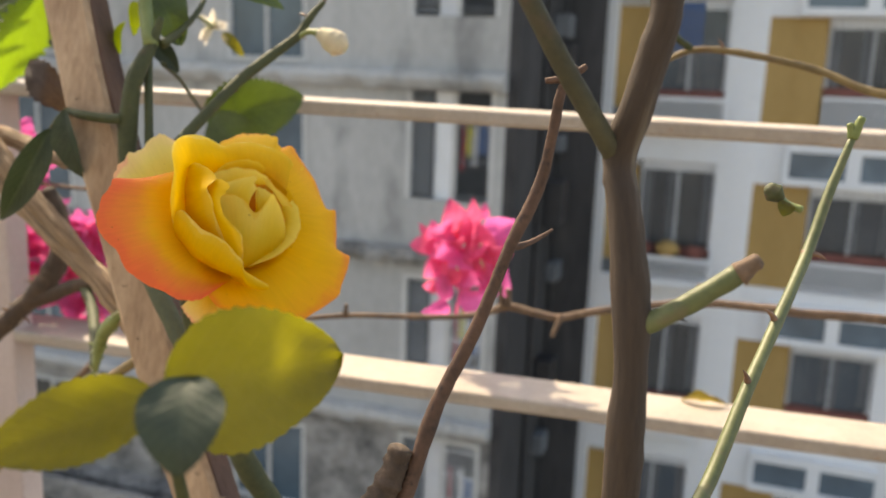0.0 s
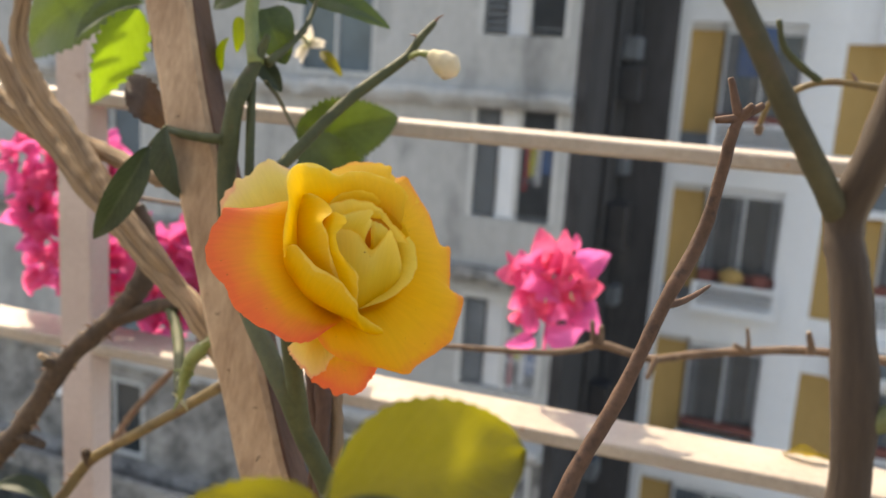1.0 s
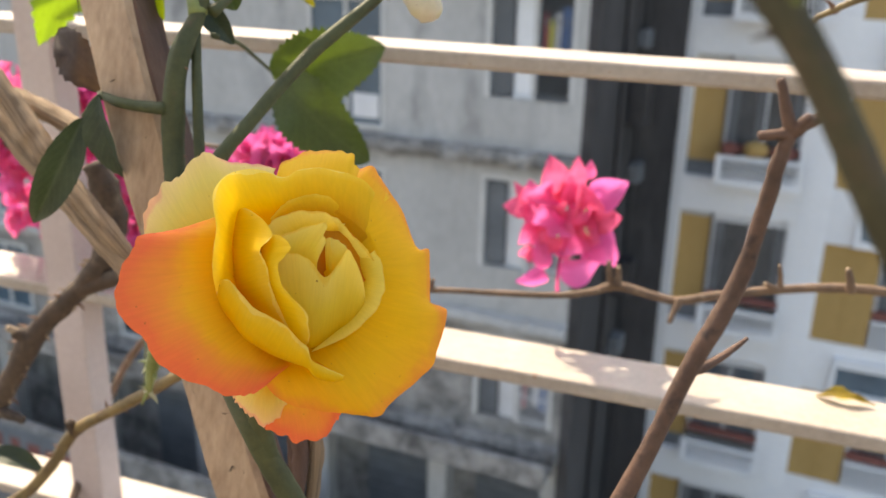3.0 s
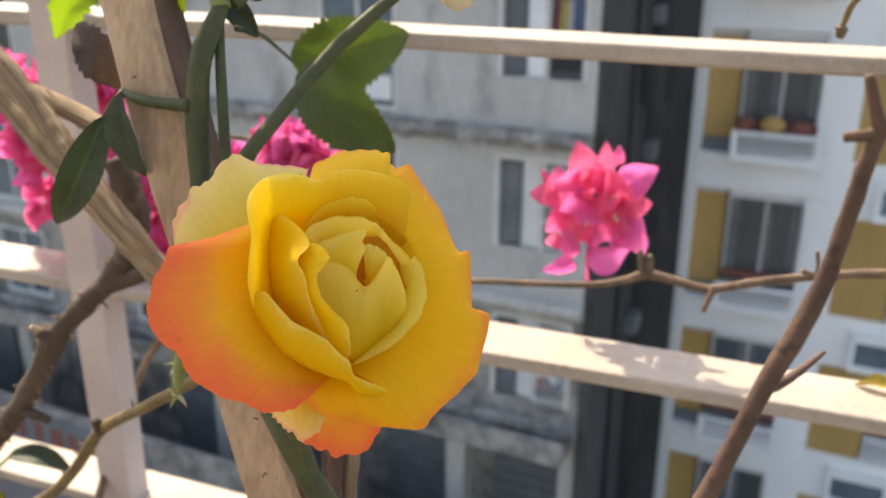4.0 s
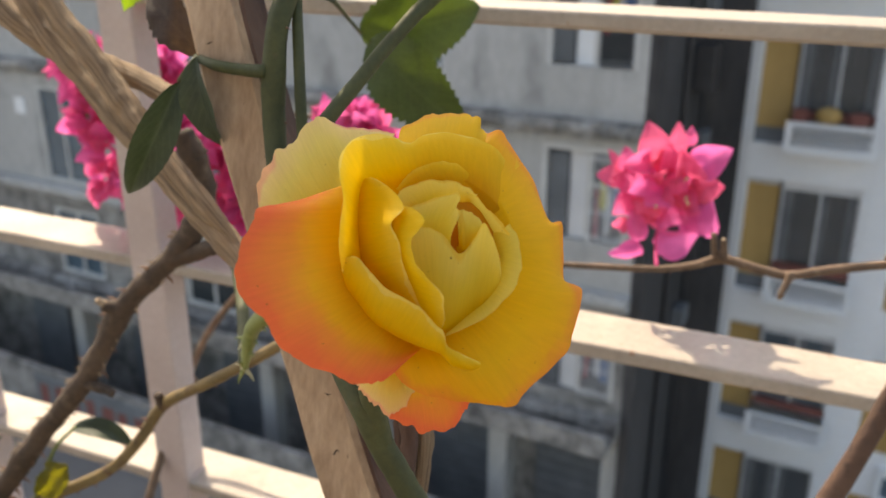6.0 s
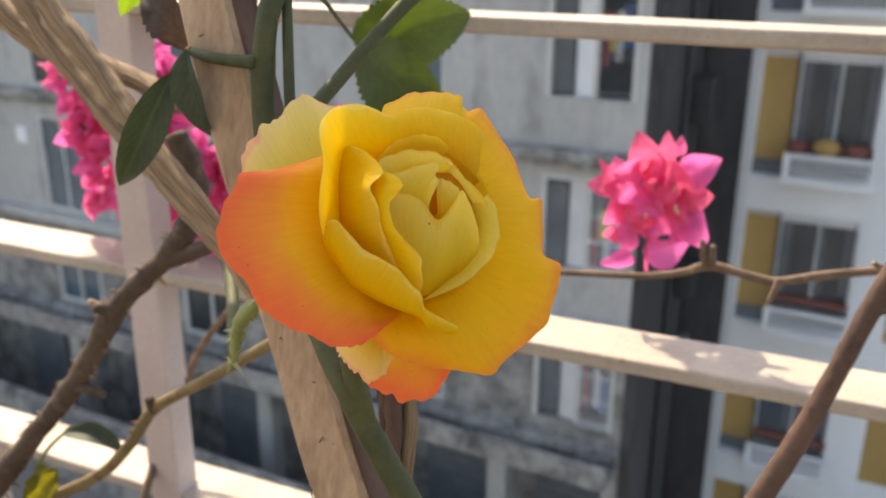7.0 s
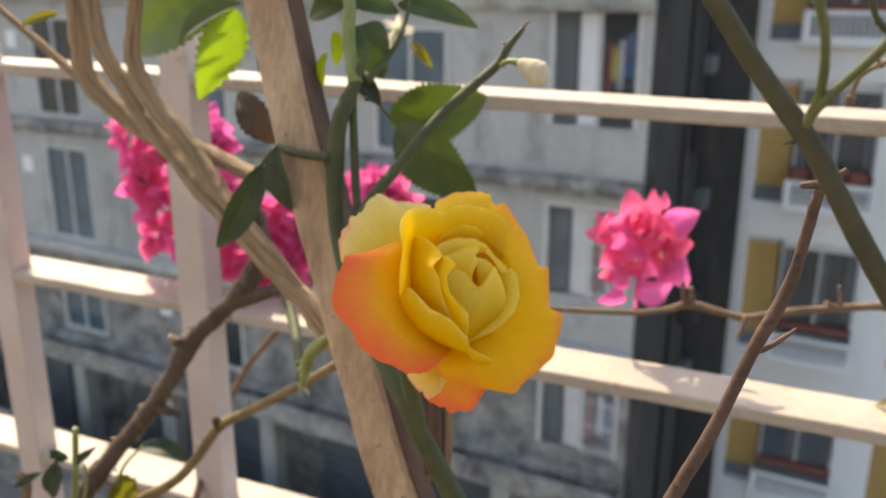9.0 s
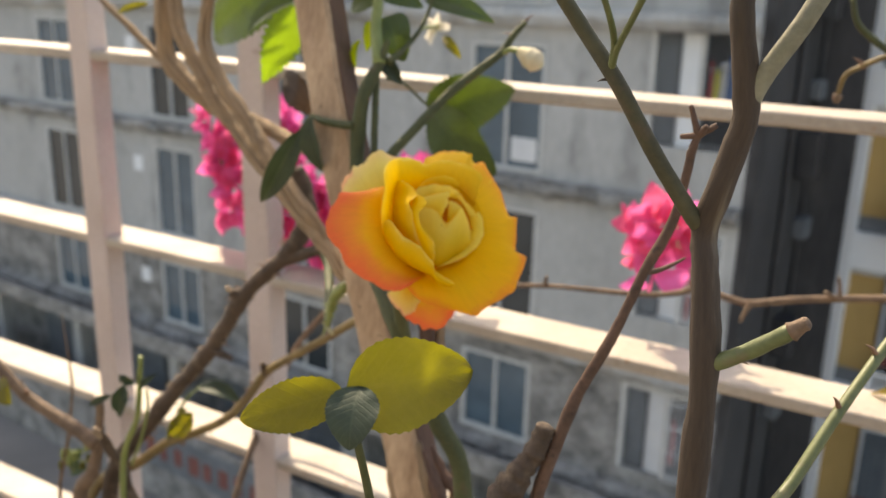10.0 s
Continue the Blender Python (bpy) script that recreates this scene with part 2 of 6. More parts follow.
GREY_TRIM = rough_material("grey_trim", (0.46, 0.46, 0.45), (0.62, 0.62, 0.60), 2, 20, 0.75, 0.2, 0.004)
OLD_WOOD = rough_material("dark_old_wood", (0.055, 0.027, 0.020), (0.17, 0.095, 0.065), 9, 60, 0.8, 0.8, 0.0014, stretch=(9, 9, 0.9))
DARK_FRAME = rough_material("dark_frame", (0.02, 0.02, 0.022), (0.05, 0.05, 0.055), 4, 30, 0.5, 0.2, 0.003)
BLUE_GLASS = glass_material("blue_glass", (0.10, 0.15, 0.19))
DARK_GLASS = glass_material("dark_glass", (0.045, 0.055, 0.06))
PALE_GLASS = glass_material("pale_blue_panel", (0.14, 0.195, 0.24), 0.2)
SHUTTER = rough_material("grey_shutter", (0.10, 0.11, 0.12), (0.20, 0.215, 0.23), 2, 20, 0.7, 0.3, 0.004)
BRICK_RED = rough_material("red_sill", (0.15, 0.055, 0.045), (0.27, 0.095, 0.075), 3, 30, 0.8, 0.3, 0.004)
CLOTH_BLUE = rough_material("blue_cloth", (0.05, 0.10, 0.24), (0.10, 0.18, 0.36), 2, 40, 0.9, 0.4, 0.01)
CLOTH_RED = rough_material("red_cloth", (0.40, 0.04, 0.05), (0.55, 0.08, 0.08), 2, 40, 0.9, 0.4, 0.01)
CLOTH_YELLOW = rough_material("yellow_cloth", (0.50, 0.45, 0.04), (0.65, 0.58, 0.10), 2, 40, 0.9, 0.4, 0.01)
CLOTH_WHITE = rough_material("white_cloth", (0.55, 0.56, 0.58), (0.72, 0.72, 0.72), 2, 40, 0.9, 0.4, 0.01)
NET_CURTAIN = rough_material("grey_net", (0.14, 0.145, 0.155), (0.26, 0.265, 0.275), 3, 60, 0.9, 0.3, 0.004)
STREET = rough_material("street", (0.13, 0.125, 0.12), (0.22, 0.21, 0.20), 0.4, 14, 0.95, 0.4, 0.01, stain=((0.14, 0.13, 0.12), 0.6, 0.8, 0.25))
TILE = rough_material("terrace_floor", (0.16, 0.15, 0.13), (0.26, 0.24, 0.21), 2, 40, 0.8, 0.3, 0.003)
HOUSE_WALL = rough_material("house_wall", (0.30, 0.28, 0.24), (0.42, 0.39, 0.34), 1.5, 30, 0.85, 0.3, 0.004)
SOIL = rough_material("soil", (0.02, 0.014, 0.01), (0.06, 0.043, 0.03), 30, 200, 0.95, 1.0, 0.006)
CLAY = rough_material("planter_clay", (0.26, 0.12, 0.07), (0.40, 0.20, 0.12), 8, 90, 0.85, 0.4, 0.003)


# ---- shapes ----
def mesh_of(name, bm, material, smooth=True):
    me = bpy.data.meshes.new(name)
    bmesh.ops.recalc_face_normals(bm, faces=bm.faces) if not smooth else None
    bm.to_mesh(me)
    bm.free()
    if smooth:
        me.polygons.foreach_set("use_smooth", [True] * len(me.polygons))
    me.materials.append(material)
    return me


def part(name, bm, material, parent, label="", smooth=True):
    """One mesh under a thing or a part, in the coordinates of the thing."""
    ob = new(name, mesh_of(name, bm, material, smooth))
    ob.parent = parent
    if parent.data is None and "plain" in parent:
        ob.matrix_parent_inverse = Matrix.Translation(-parent.location)
    return tagged(ob, label)


def thing(name, place, label, category, group="", kind=""):
    """An Empty at a thing's base; its parts are written in world coordinates."""
    e = new(name)
    e.location = place
    e["plain"] = 1
    return tagged(e, label, category, group, kind)


def framed(name, place, turn, label, category, kind=""):
    """An Empty whose parts are written in its own turned coordinates."""
    e = new(name)
    e.matrix_world = pose(*place, 0, 0, turn)
    return tagged(e, label, category, "", kind)


def box(bm, x0, x1, y0, y1, z0, z1, bevel=0.0):
    m = Matrix.Translation(((x0 + x1) / 2, (y0 + y1) / 2, (z0 + z1) / 2)) @ Matrix.Diagonal((x1 - x0, y1 - y0, z1 - z0, 1))
    vs = bmesh.ops.create_cube(bm, size=1.0, matrix=m)["verts"]
    if bevel:
        bmesh.ops.bevel(bm, geom=list({e for v in vs for e in v.link_edges}), offset=bevel, segments=2, affect="EDGES", profile=0.6)
    return bm


def spline(pts, radii, steps, fixed=False):
    """Points and radii along a smooth curve through the given ones."""
    p = [Vector(q) for q in pts]
    p = [p[0] * 2 - p[1]] + p + [p[-1] * 2 - p[-2]]
    path = []
    for i in range(1, len(p) - 2):
        a, b, c, d = p[i - 1 : i + 3]
        m1, m2 = (c - a) * 0.5, (d - b) * 0.5
        if not fixed:
            # no overshoot where a short stretch meets a long one
            m1 = m1 * min(1.0, 1.25 * min((c - b).length, (b - a).length) / max(m1.length, 1e-9))
            m2 = m2 * min(1.0, 1.25 * min((c - b).length, (d - c).length) / max(m2.length, 1e-9))
        count = steps if fixed else min(max(steps, int((c - b).length / 0.007)), 40)
        for k in range(count):
            t = k / count
            q = b * (2 * t**3 - 3 * t * t + 1) + m1 * (t**3 - 2 * t * t + t) + c * (3 * t * t - 2 * t**3) + m2 * (t**3 - t * t)
            path.append((q, radii[i - 1] * (1 - t) + radii[i] * t))
    path.append((p[-2], radii[-1]))
    return path


def tube(bm, pts, radii, sides=10, steps=6, rugged=0.08, knots=0.0, seed=0.0, square=0.0):
    """A tapering, slightly uneven limb along pts, closed and rounded at its ends."""
    if not isinstance(radii, (list, tuple)):
        radii = [radii] * len(pts)
    if len(radii) == 2 and len(pts) > 2:
        radii = [radii[0] + (radii[1] - radii[0]) * i / (len(pts) - 1) for i in range(len(pts))]
    path = spline(pts, radii, steps)
    uv = bm.loops.layers.uv.verify()
    side, rings, length, last = None, [], 0.0, None
    n = len(path)
    first = (path[1][0] - path[0][0]).normalized()
    final = (path[-1][0] - path[-2][0]).normalized()
    path = [(path[0][0] - first * path[0][1] * 0.25, path[0][1] * 0.6)] + path + [(path[-1][0] + final * path[-1][1] * 0.25, path[-1][1] * 0.6)]
    for i, (c, r) in enumerate(path):
        along = (path[min(i + 1, n + 1)][0] - path[max(i - 1, 0)][0]).normalized()
        side = along.orthogonal() if side is None else side - along * side.dot(along)
        side.normalize()
        other = along.cross(side)
        length += (c - last).length if last is not None else 0.0
        last = c
        ring = []
        for k in range(sides):
            a = math.tau * k / sides
            d = side * math.cos(a) + other * math.sin(a)
            q = c + d * r
            w = noise.noise(q / max(r, 1e-4) * 0.55 + Vector((seed, 0, 0)))
            lump = noise.noise(c * 55 + Vector((0, seed, 3.1)))
            ring.append((bm.verts.new(c + d * r * (1 + rugged * w + knots * max(lump, 0))), k / sides, length))
        rings.append(ring)
    for a, b in zip(rings, rings[1:]):
        for k in range(sides):
            j = (k + 1) % sides
            f = bm.faces.new((a[k][0], a[j][0], b[j][0], b[k][0]))
            for lp, (u, v) in zip(f.loops, ((k, a), (k + 1, a), (k + 1, b), (k, b))):
                lp[uv].uv = (u / sides, v[0][2] * 10)
    bm.faces.new([v for v, *_ in reversed(rings[0])])
    bm.faces.new([v for v, *_ in rings[-1]])
    return bm


def thorn(bm, at, way, size, bend=(0, 0, -0.3)):
    at, way = Vector(at), Vector(way).normalized()
    tube(bm, [at - way * size * 0.2, at + way * size * 0.5, at + (way + Vector(bend)).normalized() * size], [size * 0.22, size * 0.11, size * 0.012], 6, 2, 0.0)
    return bm


def leaf_sheet(bm, base, tip, width, face=(0, -1, 0), fold=0.25, arch=0.12, teeth=14, bite=0.09, blunt=0.85, ripple=0.06, seed=0.0, rows=5, full=0.62):
    """A leaf from base to tip: midrib arched, halves folded, edge toothed."""
    b, t = Vector(base), Vector(tip)
    along = t - b
    size = along.length
    along.normalize()
    up = Vector(face)
    side = along.cross(up).normalized()
    up = side.cross(along).normalized()
    uv = bm.loops.layers.uv.verify()
    n = teeth * 3 if teeth else 24
    grid = []
    for i in range(n + 1):
        s = i / n
        half = width / 2 * max(math.sin(math.pi * s**blunt), 0.0) ** full * (1.08 - 0.16 * s)
        saw = 1 - bite * ((i % 3) / 2.0) if teeth else 1.0
        row = []
        for k in range(-rows, rows + 1):
            q = k / rows
            x = q * half * (saw if abs(k) == rows else 1)
            wave = ripple * width * noise.noise(Vector((s * 3.2, q * 1.6, seed))) * (0.3 + abs(q))
            h = -arch * size * (2 * s - 1) ** 2 + arch * size + fold * abs(x) + wave
            row.append((bm.verts.new(b + along * size * s + side * x + up * h), q * 0.5 + 0.5, s))
        grid.append(row)
    for r0, r1 in zip(grid, grid[1:]):
        for a, c, d, e in zip(r0, r0[1:], r1[1:], r1):
            f = bm.faces.new((a[0], c[0], d[0], e[0]))
            for lp, w in zip(f.loops, (a, c, d, e)):
                lp[uv].uv = (w[1], w[2])
    return bm


def bract_sheet(bm, base, tip, width, cup=0.22, face=(0, -1, 0), seed=0.0):
    """A papery heart-shaped bract with a sharp tip."""
    b, t = Vector(base), Vector(tip)
    along = t - b
    size = along.length
    along.normalize()
    side = along.cross(Vector(face)).normalized()
    up = side.cross(along).normalized()
    uv = bm.loops.layers.uv.verify()
    n, rows, grid = 12, 4, []
    for i in range(n + 1):
        s = i / n
        half = width / 2 * (math.sin(math.pi * s**0.62) ** 0.85 if 0 < s < 1 else 0.0)
        row = []
        for k in range(-rows, rows + 1):
            q = k / rows
            crumple = 0.10 * width * noise.noise(Vector((s * 4, q * 2.5, seed)))
            h = cup * (q * half) ** 2 / (width / 2) * 2 + 0.16 * size * math.sin(s * 3.0) + crumple
            row.append((bm.verts.new(b + along * size * s + side * q * half + up * h), q * 0.5 + 0.5, s))
        grid.append(row)
    for r0, r1 in zip(grid, grid[1:]):
        for a, c, d, e in zip(r0, r0[1:], r1[1:], r1):
            f = bm.faces.new((a[0], c[0], d[0], e[0]))
            for lp, w in zip(f.loops, (a, c, d, e)):
                lp[uv].uv = (w[1], w[2])
    return bm


def wall_cells(bm, xs, zs, holes, y0, y1):
    """A wall from x and z limits, with rectangular openings right through it."""
    gx = sorted({*xs, *(h[0] for h in holes), *(h[1] for h in holes)})
    gz = sorted({*zs, *(h[2] for h in holes), *(h[3] for h in holes)})
    for z0, z1 in zip(gz, gz[1:]):
        start = None
        for x0, x1 in zip(gx, gx[1:]):
            mx, mz = (x0 + x1) / 2, (z0 + z1) / 2
            solid = not any(h[0] < mx < h[1] and h[2] < mz < h[3] for h in holes)
            if solid and start is None:
                start = x0
            if not solid and start is not None:
                box(bm, start, x0, y0, y1, z0, z1)
                start = None
        if start is not None:
            box(bm, start, gx[-1], y0, y1, z0, z1)
    return bm


# ---- places of the plants' limbs and leaves, in metres ----
STAKE = [(-0.0817, 0.4520, 1.4511), (-0.0605, 0.4330, 1.3855), (-0.0229, 0.4050, 1.2800), (0.0059, 0.3850, 1.2095), (0.1550, 0.2770, 0.7900)]
STRAND_A = [(-0.2400, 0.5300, 1.5800), (-0.2106, 0.5000, 1.4580), (-0.2113, 0.5000, 1.4135), (-0.2054, 0.5000, 1.3987), (-0.1775, 0.4950, 1.3798), (-0.1550, 0.4900, 1.3725), (-0.1386, 0.4850, 1.3717), (-0.1096, 0.4700, 1.3655), (-0.0830, 0.4550, 1.3613)]
STRAND_B = [(-0.2100, 0.5200, 1.5800), (-0.1982, 0.4950, 1.4578), (-0.1936, 0.4900, 1.4255), (-0.1810, 0.4870, 1.4050), (-0.1652, 0.4820, 1.3850), (-0.1446, 0.4740, 1.3669), (-0.1223, 0.4640, 1.3494), (-0.0899, 0.4480, 1.3276), (-0.0620, 0.4320, 1.3125), (-0.0392, 0.4200, 1.2906), (-0.0245, 0.4150, 1.2639), (0.0000, 0.3900, 1.1200), (0.0300, 0.3700, 0.7800)]
FRAYED = [[(-0.0005, 0.4000, 1.3160), (0.0044, 0.3940, 1.2996), (0.0073, 0.3880, 1.2833), (0.0078, 0.3800, 1.2613)], [(0.0036, 0.4030, 1.3123), (0.0087, 0.3970, 1.2959), (0.0114, 0.3910, 1.2794), (0.0112, 0.3830, 1.2572)], [(-0.0061, 0.4080, 1.3130), (-0.0009, 0.4010, 1.2935), (0.0028, 0.3950, 1.2768), (0.0032, 0.3890, 1.2600)], [(0.0076, 0.3744, 1.2460), (0.0134, 0.3690, 1.2322), (0.0193, 0.3630, 1.2171)], [(0.0130, 0.3778, 1.2432), (0.0220, 0.3730, 1.2314), (0.0326, 0.3692, 1.2228)], [(0.0217, 0.3808, 1.2396), (0.0258, 0.3770, 1.2298), (0.0249, 0.3734, 1.2199)], [(0.0104, 0.3730, 1.2426), (0.0191, 0.3670, 1.2277), (0.0247, 0.3630, 1.2180)]]
STRAND_C = [(-0.1700, 0.5000, 1.5600), (-0.1606, 0.4780, 1.4573), (-0.1642, 0.4780, 1.4388), (-0.1674, 0.4780, 1.4212), (-0.1644, 0.4770, 1.4087), (-0.1524, 0.4740, 1.3914), (-0.1366, 0.4690, 1.3767), (-0.1227, 0.4630, 1.3623), (-0.1075, 0.4550, 1.3494), (-0.0832, 0.4430, 1.3306), (-0.0648, 0.4340, 1.3172)]
TWIG_THIN = [(-0.3600, 0.5500, 1.5200), (-0.2842, 0.5200, 1.4514), (-0.2671, 0.5150, 1.4375), (-0.2447, 0.5100, 1.4230), (-0.2225, 0.5050, 1.4074), (-0.2108, 0.5020, 1.4011)]
CANE_DARK = [(-0.1280, 0.5200, 1.3264), (-0.1247, 0.5200, 1.3083), (-0.1318, 0.5150, 1.2901), (-0.1484, 0.5130, 1.2716), (-0.1691, 0.5110, 1.2501), (-0.1931, 0.5080, 1.2115), (-0.2227, 0.5050, 1.1764), (-0.2437, 0.5000, 1.1480), (-0.2799, 0.4950, 1.0899), (-0.3000, 0.4800, 0.7800)]
CANE_FORK = [(-0.1433, 0.5130, 1.2772), (-0.1271, 0.5120, 1.2831), (-0.1113, 0.5050, 1.2904), (-0.0934, 0.5000, 1.2943)]
SPUR = [(-0.1049, 0.5030, 1.2901), (-0.0940, 0.4870, 1.2834), (-0.0814, 0.4620, 1.2784), (-0.0700, 0.4360, 1.2710)]
CANE_OLIVE = [(-0.0675, 0.4800, 1.2614), (-0.0968, 0.4900, 1.2396), (-0.1220, 0.5000, 1.2214), (-0.1605, 0.5220, 1.1917), (-0.1782, 0.5200, 1.1670), (-0.1940, 0.5150, 1.1511), (-0.2194, 0.5100, 1.1377), (-0.2353, 0.5050, 1.1304), (-0.2571, 0.5000, 1.1127), (-0.2927, 0.4950, 1.0880), (-0.3100, 0.4700, 1.0200), (-0.3100, 0.4600, 0.7800)]
THORNY = [(-0.0424, 0.4200, 1.3113), (-0.0480, 0.4200, 1.3040), (-0.0581, 0.4250, 1.2942), (-0.0639, 0.4300, 1.2841), (-0.0667, 0.4300, 1.2725)]
CANE_LEFT = [(-0.4200, 0.4400, 1.2400), (-0.3582, 0.4600, 1.2061), (-0.3364, 0.4650, 1.1858), (-0.3187, 0.4650, 1.1706), (-0.2979, 0.4650, 1.1615), (-0.2774, 0.4650, 1.1530), (-0.2618, 0.4650, 1.1450)]
SHOOT_OLD = [(-0.2596, 0.4700, 1.1717), (-0.2620, 0.4700, 1.1569), (-0.2658, 0.4700, 1.1374), (-0.2702, 0.4680, 1.1193), (-0.2802, 0.4650, 1.1003), (-0.2700, 0.4500, 0.7800)]
SHOOT_GREEN = [(-0.1989, 0.4400, 1.2295), (-0.2032, 0.4420, 1.2064), (-0.2096, 0.4450, 1.1828), (-0.2314, 0.4550, 1.1428), (-0.2350, 0.4500, 1.0500)]
SHOOT_THIN = [(-0.2002, 0.4450, 1.2056), (-0.2010, 0.4460, 1.1936), (-0.2114, 0.4500, 1.1663), (-0.2260, 0.4560, 1.1417)]
SHOOT_STUB = [(-0.2435, 0.4520, 1.1599), (-0.2416, 0.4550, 1.1490), (-0.2344, 0.4580, 1.1356), (-0.2338, 0.4600, 1.1194), (-0.2270, 0.4600, 1.1029), (-0.2000, 0.4500, 0.7800)]
WEED = [(-0.3136, 0.5000, 1.2197), (-0.3110, 0.5000, 1.1812), (-0.3114, 0.5000, 1.1589), (-0.3219, 0.5000, 1.1112), (-0.3329, 0.5000, 1.0698), (-0.3400, 0.5000, 0.7800)]
WEED_BUDS = [(-0.3259, 0.5000, 1.1054), (-0.3287, 0.5000, 1.0955), (-0.3153, 0.5000, 1.1070), (-0.3159, 0.5000, 1.0936), (-0.3028, 0.5000, 1.1163), (-0.3019, 0.5000, 1.1066), (-0.3213, 0.5000, 1.1002), (-0.3085, 0.5000, 1.0987)]
LIME_TRUNK = [(0.1288, 0.2375, 1.3940), (0.1302, 0.2340, 1.3835), (0.1322, 0.2300, 1.3640), (0.1325, 0.2285, 1.3420), (0.1322, 0.2285, 1.3150), (0.1280, 0.2320, 1.1000), (0.1200, 0.2400, 0.7800)]
LIME_LEFT = [(0.1285, 0.2380, 1.3940), (0.1245, 0.2350, 1.3995), (0.1155, 0.2325, 1.4132), (0.1066, 0.2320, 1.4277), (0.0968, 0.2345, 1.4402), (0.0885, 0.2330, 1.4517), (0.0812, 0.2340, 1.4594), (0.0750, 0.2330, 1.4690), (0.0620, 0.2360, 1.5000)]
LIME_RIGHT = [(0.1288, 0.2375, 1.3940), (0.1308, 0.2360, 1.4035), (0.1331, 0.2360, 1.4133), (0.1348, 0.2360, 1.4230), (0.1318, 0.2370, 1.4427), (0.1313, 0.2400, 1.4582), (0.1312, 0.2440, 1.4740)]
LIME_LIGHT = [(0.1340, 0.2360, 1.4185), (0.1370, 0.2358, 1.4290), (0.1441, 0.2360, 1.4415), (0.1513, 0.2400, 1.4553), (0.1570, 0.2425, 1.4622), (0.1621, 0.2450, 1.4690), (0.1680, 0.2480, 1.4790)]
LIME_STUB = [(0.1325, 0.2300, 1.3635), (0.1380, 0.2285, 1.3672), (0.1445, 0.2275, 1.3718), (0.1496, 0.2268, 1.3760)]
RED = [(0.1222, 0.2970, 1.4080), (0.1209, 0.2970, 1.4032), (0.1177, 0.2980, 1.3824), (0.1105, 0.2955, 1.3649), (0.1023, 0.2930, 1.3422), (0.0937, 0.2900, 1.3236), (0.0882, 0.2870, 1.3049), (0.0832, 0.2840, 1.2859), (0.0740, 0.2750, 1.2200), (0.0700, 0.2700, 0.7800)]
STUMP = [(0.0845, 0.2870, 1.3110), (0.0815, 0.2850, 1.3020), (0.0765, 0.2810, 1.2930), (0.0730, 0.2790, 1.2850), (0.0700, 0.2780, 1.2600), (0.0660, 0.2800, 0.7800)]
RED_TWIG = [(0.1105, 0.2955, 1.3649), (0.1141, 0.2985, 1.3649), (0.1179, 0.3015, 1.3663), (0.1217, 0.3045, 1.3683)]
GREEN = [(0.2042, 0.3240, 1.3946), (0.1980, 0.3190, 1.3803), (0.1903, 0.3090, 1.3640), (0.1778, 0.2890, 1.3498), (0.1684, 0.2750, 1.3379), (0.1584, 0.2600, 1.3233), (0.1492, 0.2470, 1.3111), (0.1200, 0.2350, 1.2000), (0.1000, 0.2300, 0.7800)]
GREEN_BUDSTALK = [(0.1924, 0.3230, 1.3740), (0.1892, 0.3250, 1.3750), (0.1861, 0.3250, 1.3770)]
UTWIG = [(0.1801, 0.5500, 1.3998), (0.1820, 0.5448, 1.4104), (0.1891, 0.5396, 1.4163), (0.2015, 0.5354, 1.4222), (0.2170, 0.5313, 1.4226), (0.2453, 0.5240, 1.4181), (0.2627, 0.5188, 1.4135), (0.2827, 0.5084, 1.4051), (0.4500, 0.4600, 1.3600), (0.5200, 0.4500, 1.2000), (0.5300, 0.4400, 0.7800)]
UTWIG_UP = [(0.2015, 0.5354, 1.4230), (0.1926, 0.5354, 1.4292), (0.1832, 0.5344, 1.4377), (0.1794, 0.5344, 1.4497)]
TWIG = [(-0.0386, 0.6260, 1.2395), (0.0118, 0.6230, 1.2470), (0.0485, 0.6220, 1.2487), (0.0835, 0.6200, 1.2509), (0.1040, 0.6190, 1.2552), (0.1174, 0.6180, 1.2602), (0.1375, 0.6140, 1.2575), (0.1507, 0.6120, 1.2564), (0.1704, 0.6130, 1.2607), (0.2004, 0.6170, 1.2648), (0.2352, 0.6150, 1.2697), (0.2654, 0.6100, 1.2704), (0.2928, 0.6000, 1.2707), (0.4200, 0.6000, 1.2500), (0.5000, 0.6100, 1.1200), (0.5300, 0.5000, 1.1000), (0.5300, 0.4500, 0.7800)]
TWIG_KNOB_A = [(0.1149, 0.6160, 1.2603), (0.1128, 0.6160, 1.2672), (0.1120, 0.6160, 1.2746)]
TWIG_KNOB_B = [(0.1174, 0.6140, 1.2617), (0.1177, 0.6140, 1.2680), (0.1171, 0.6140, 1.2725)]
TWIG_DOWN = [(0.1514, 0.6100, 1.2584), (0.1488, 0.6070, 1.2525), (0.1463, 0.6040, 1.2466)]
TWIG_UP = [(0.2046, 0.6170, 1.2650), (0.2038, 0.6160, 1.2722), (0.2022, 0.6160, 1.2794)]
TWIG_UP2 = [(0.2032, 0.6150, 1.2655), (0.1993, 0.6130, 1.2679), (0.1950, 0.6120, 1.2700)]
TWIG_LEFT_KNOB = [(0.0119, 0.6220, 1.2480), (0.0121, 0.6200, 1.2515), (0.0129, 0.6190, 1.2555)]
TWIG_FAR_KNOB = [(0.2393, 0.6120, 1.2693), (0.2371, 0.6100, 1.2765), (0.2352, 0.6100, 1.2820)]
ROSE_STEM = [(0.0031, 0.3560, 1.3092), (0.0084, 0.3560, 1.2975), (0.0153, 0.3560, 1.2846)]
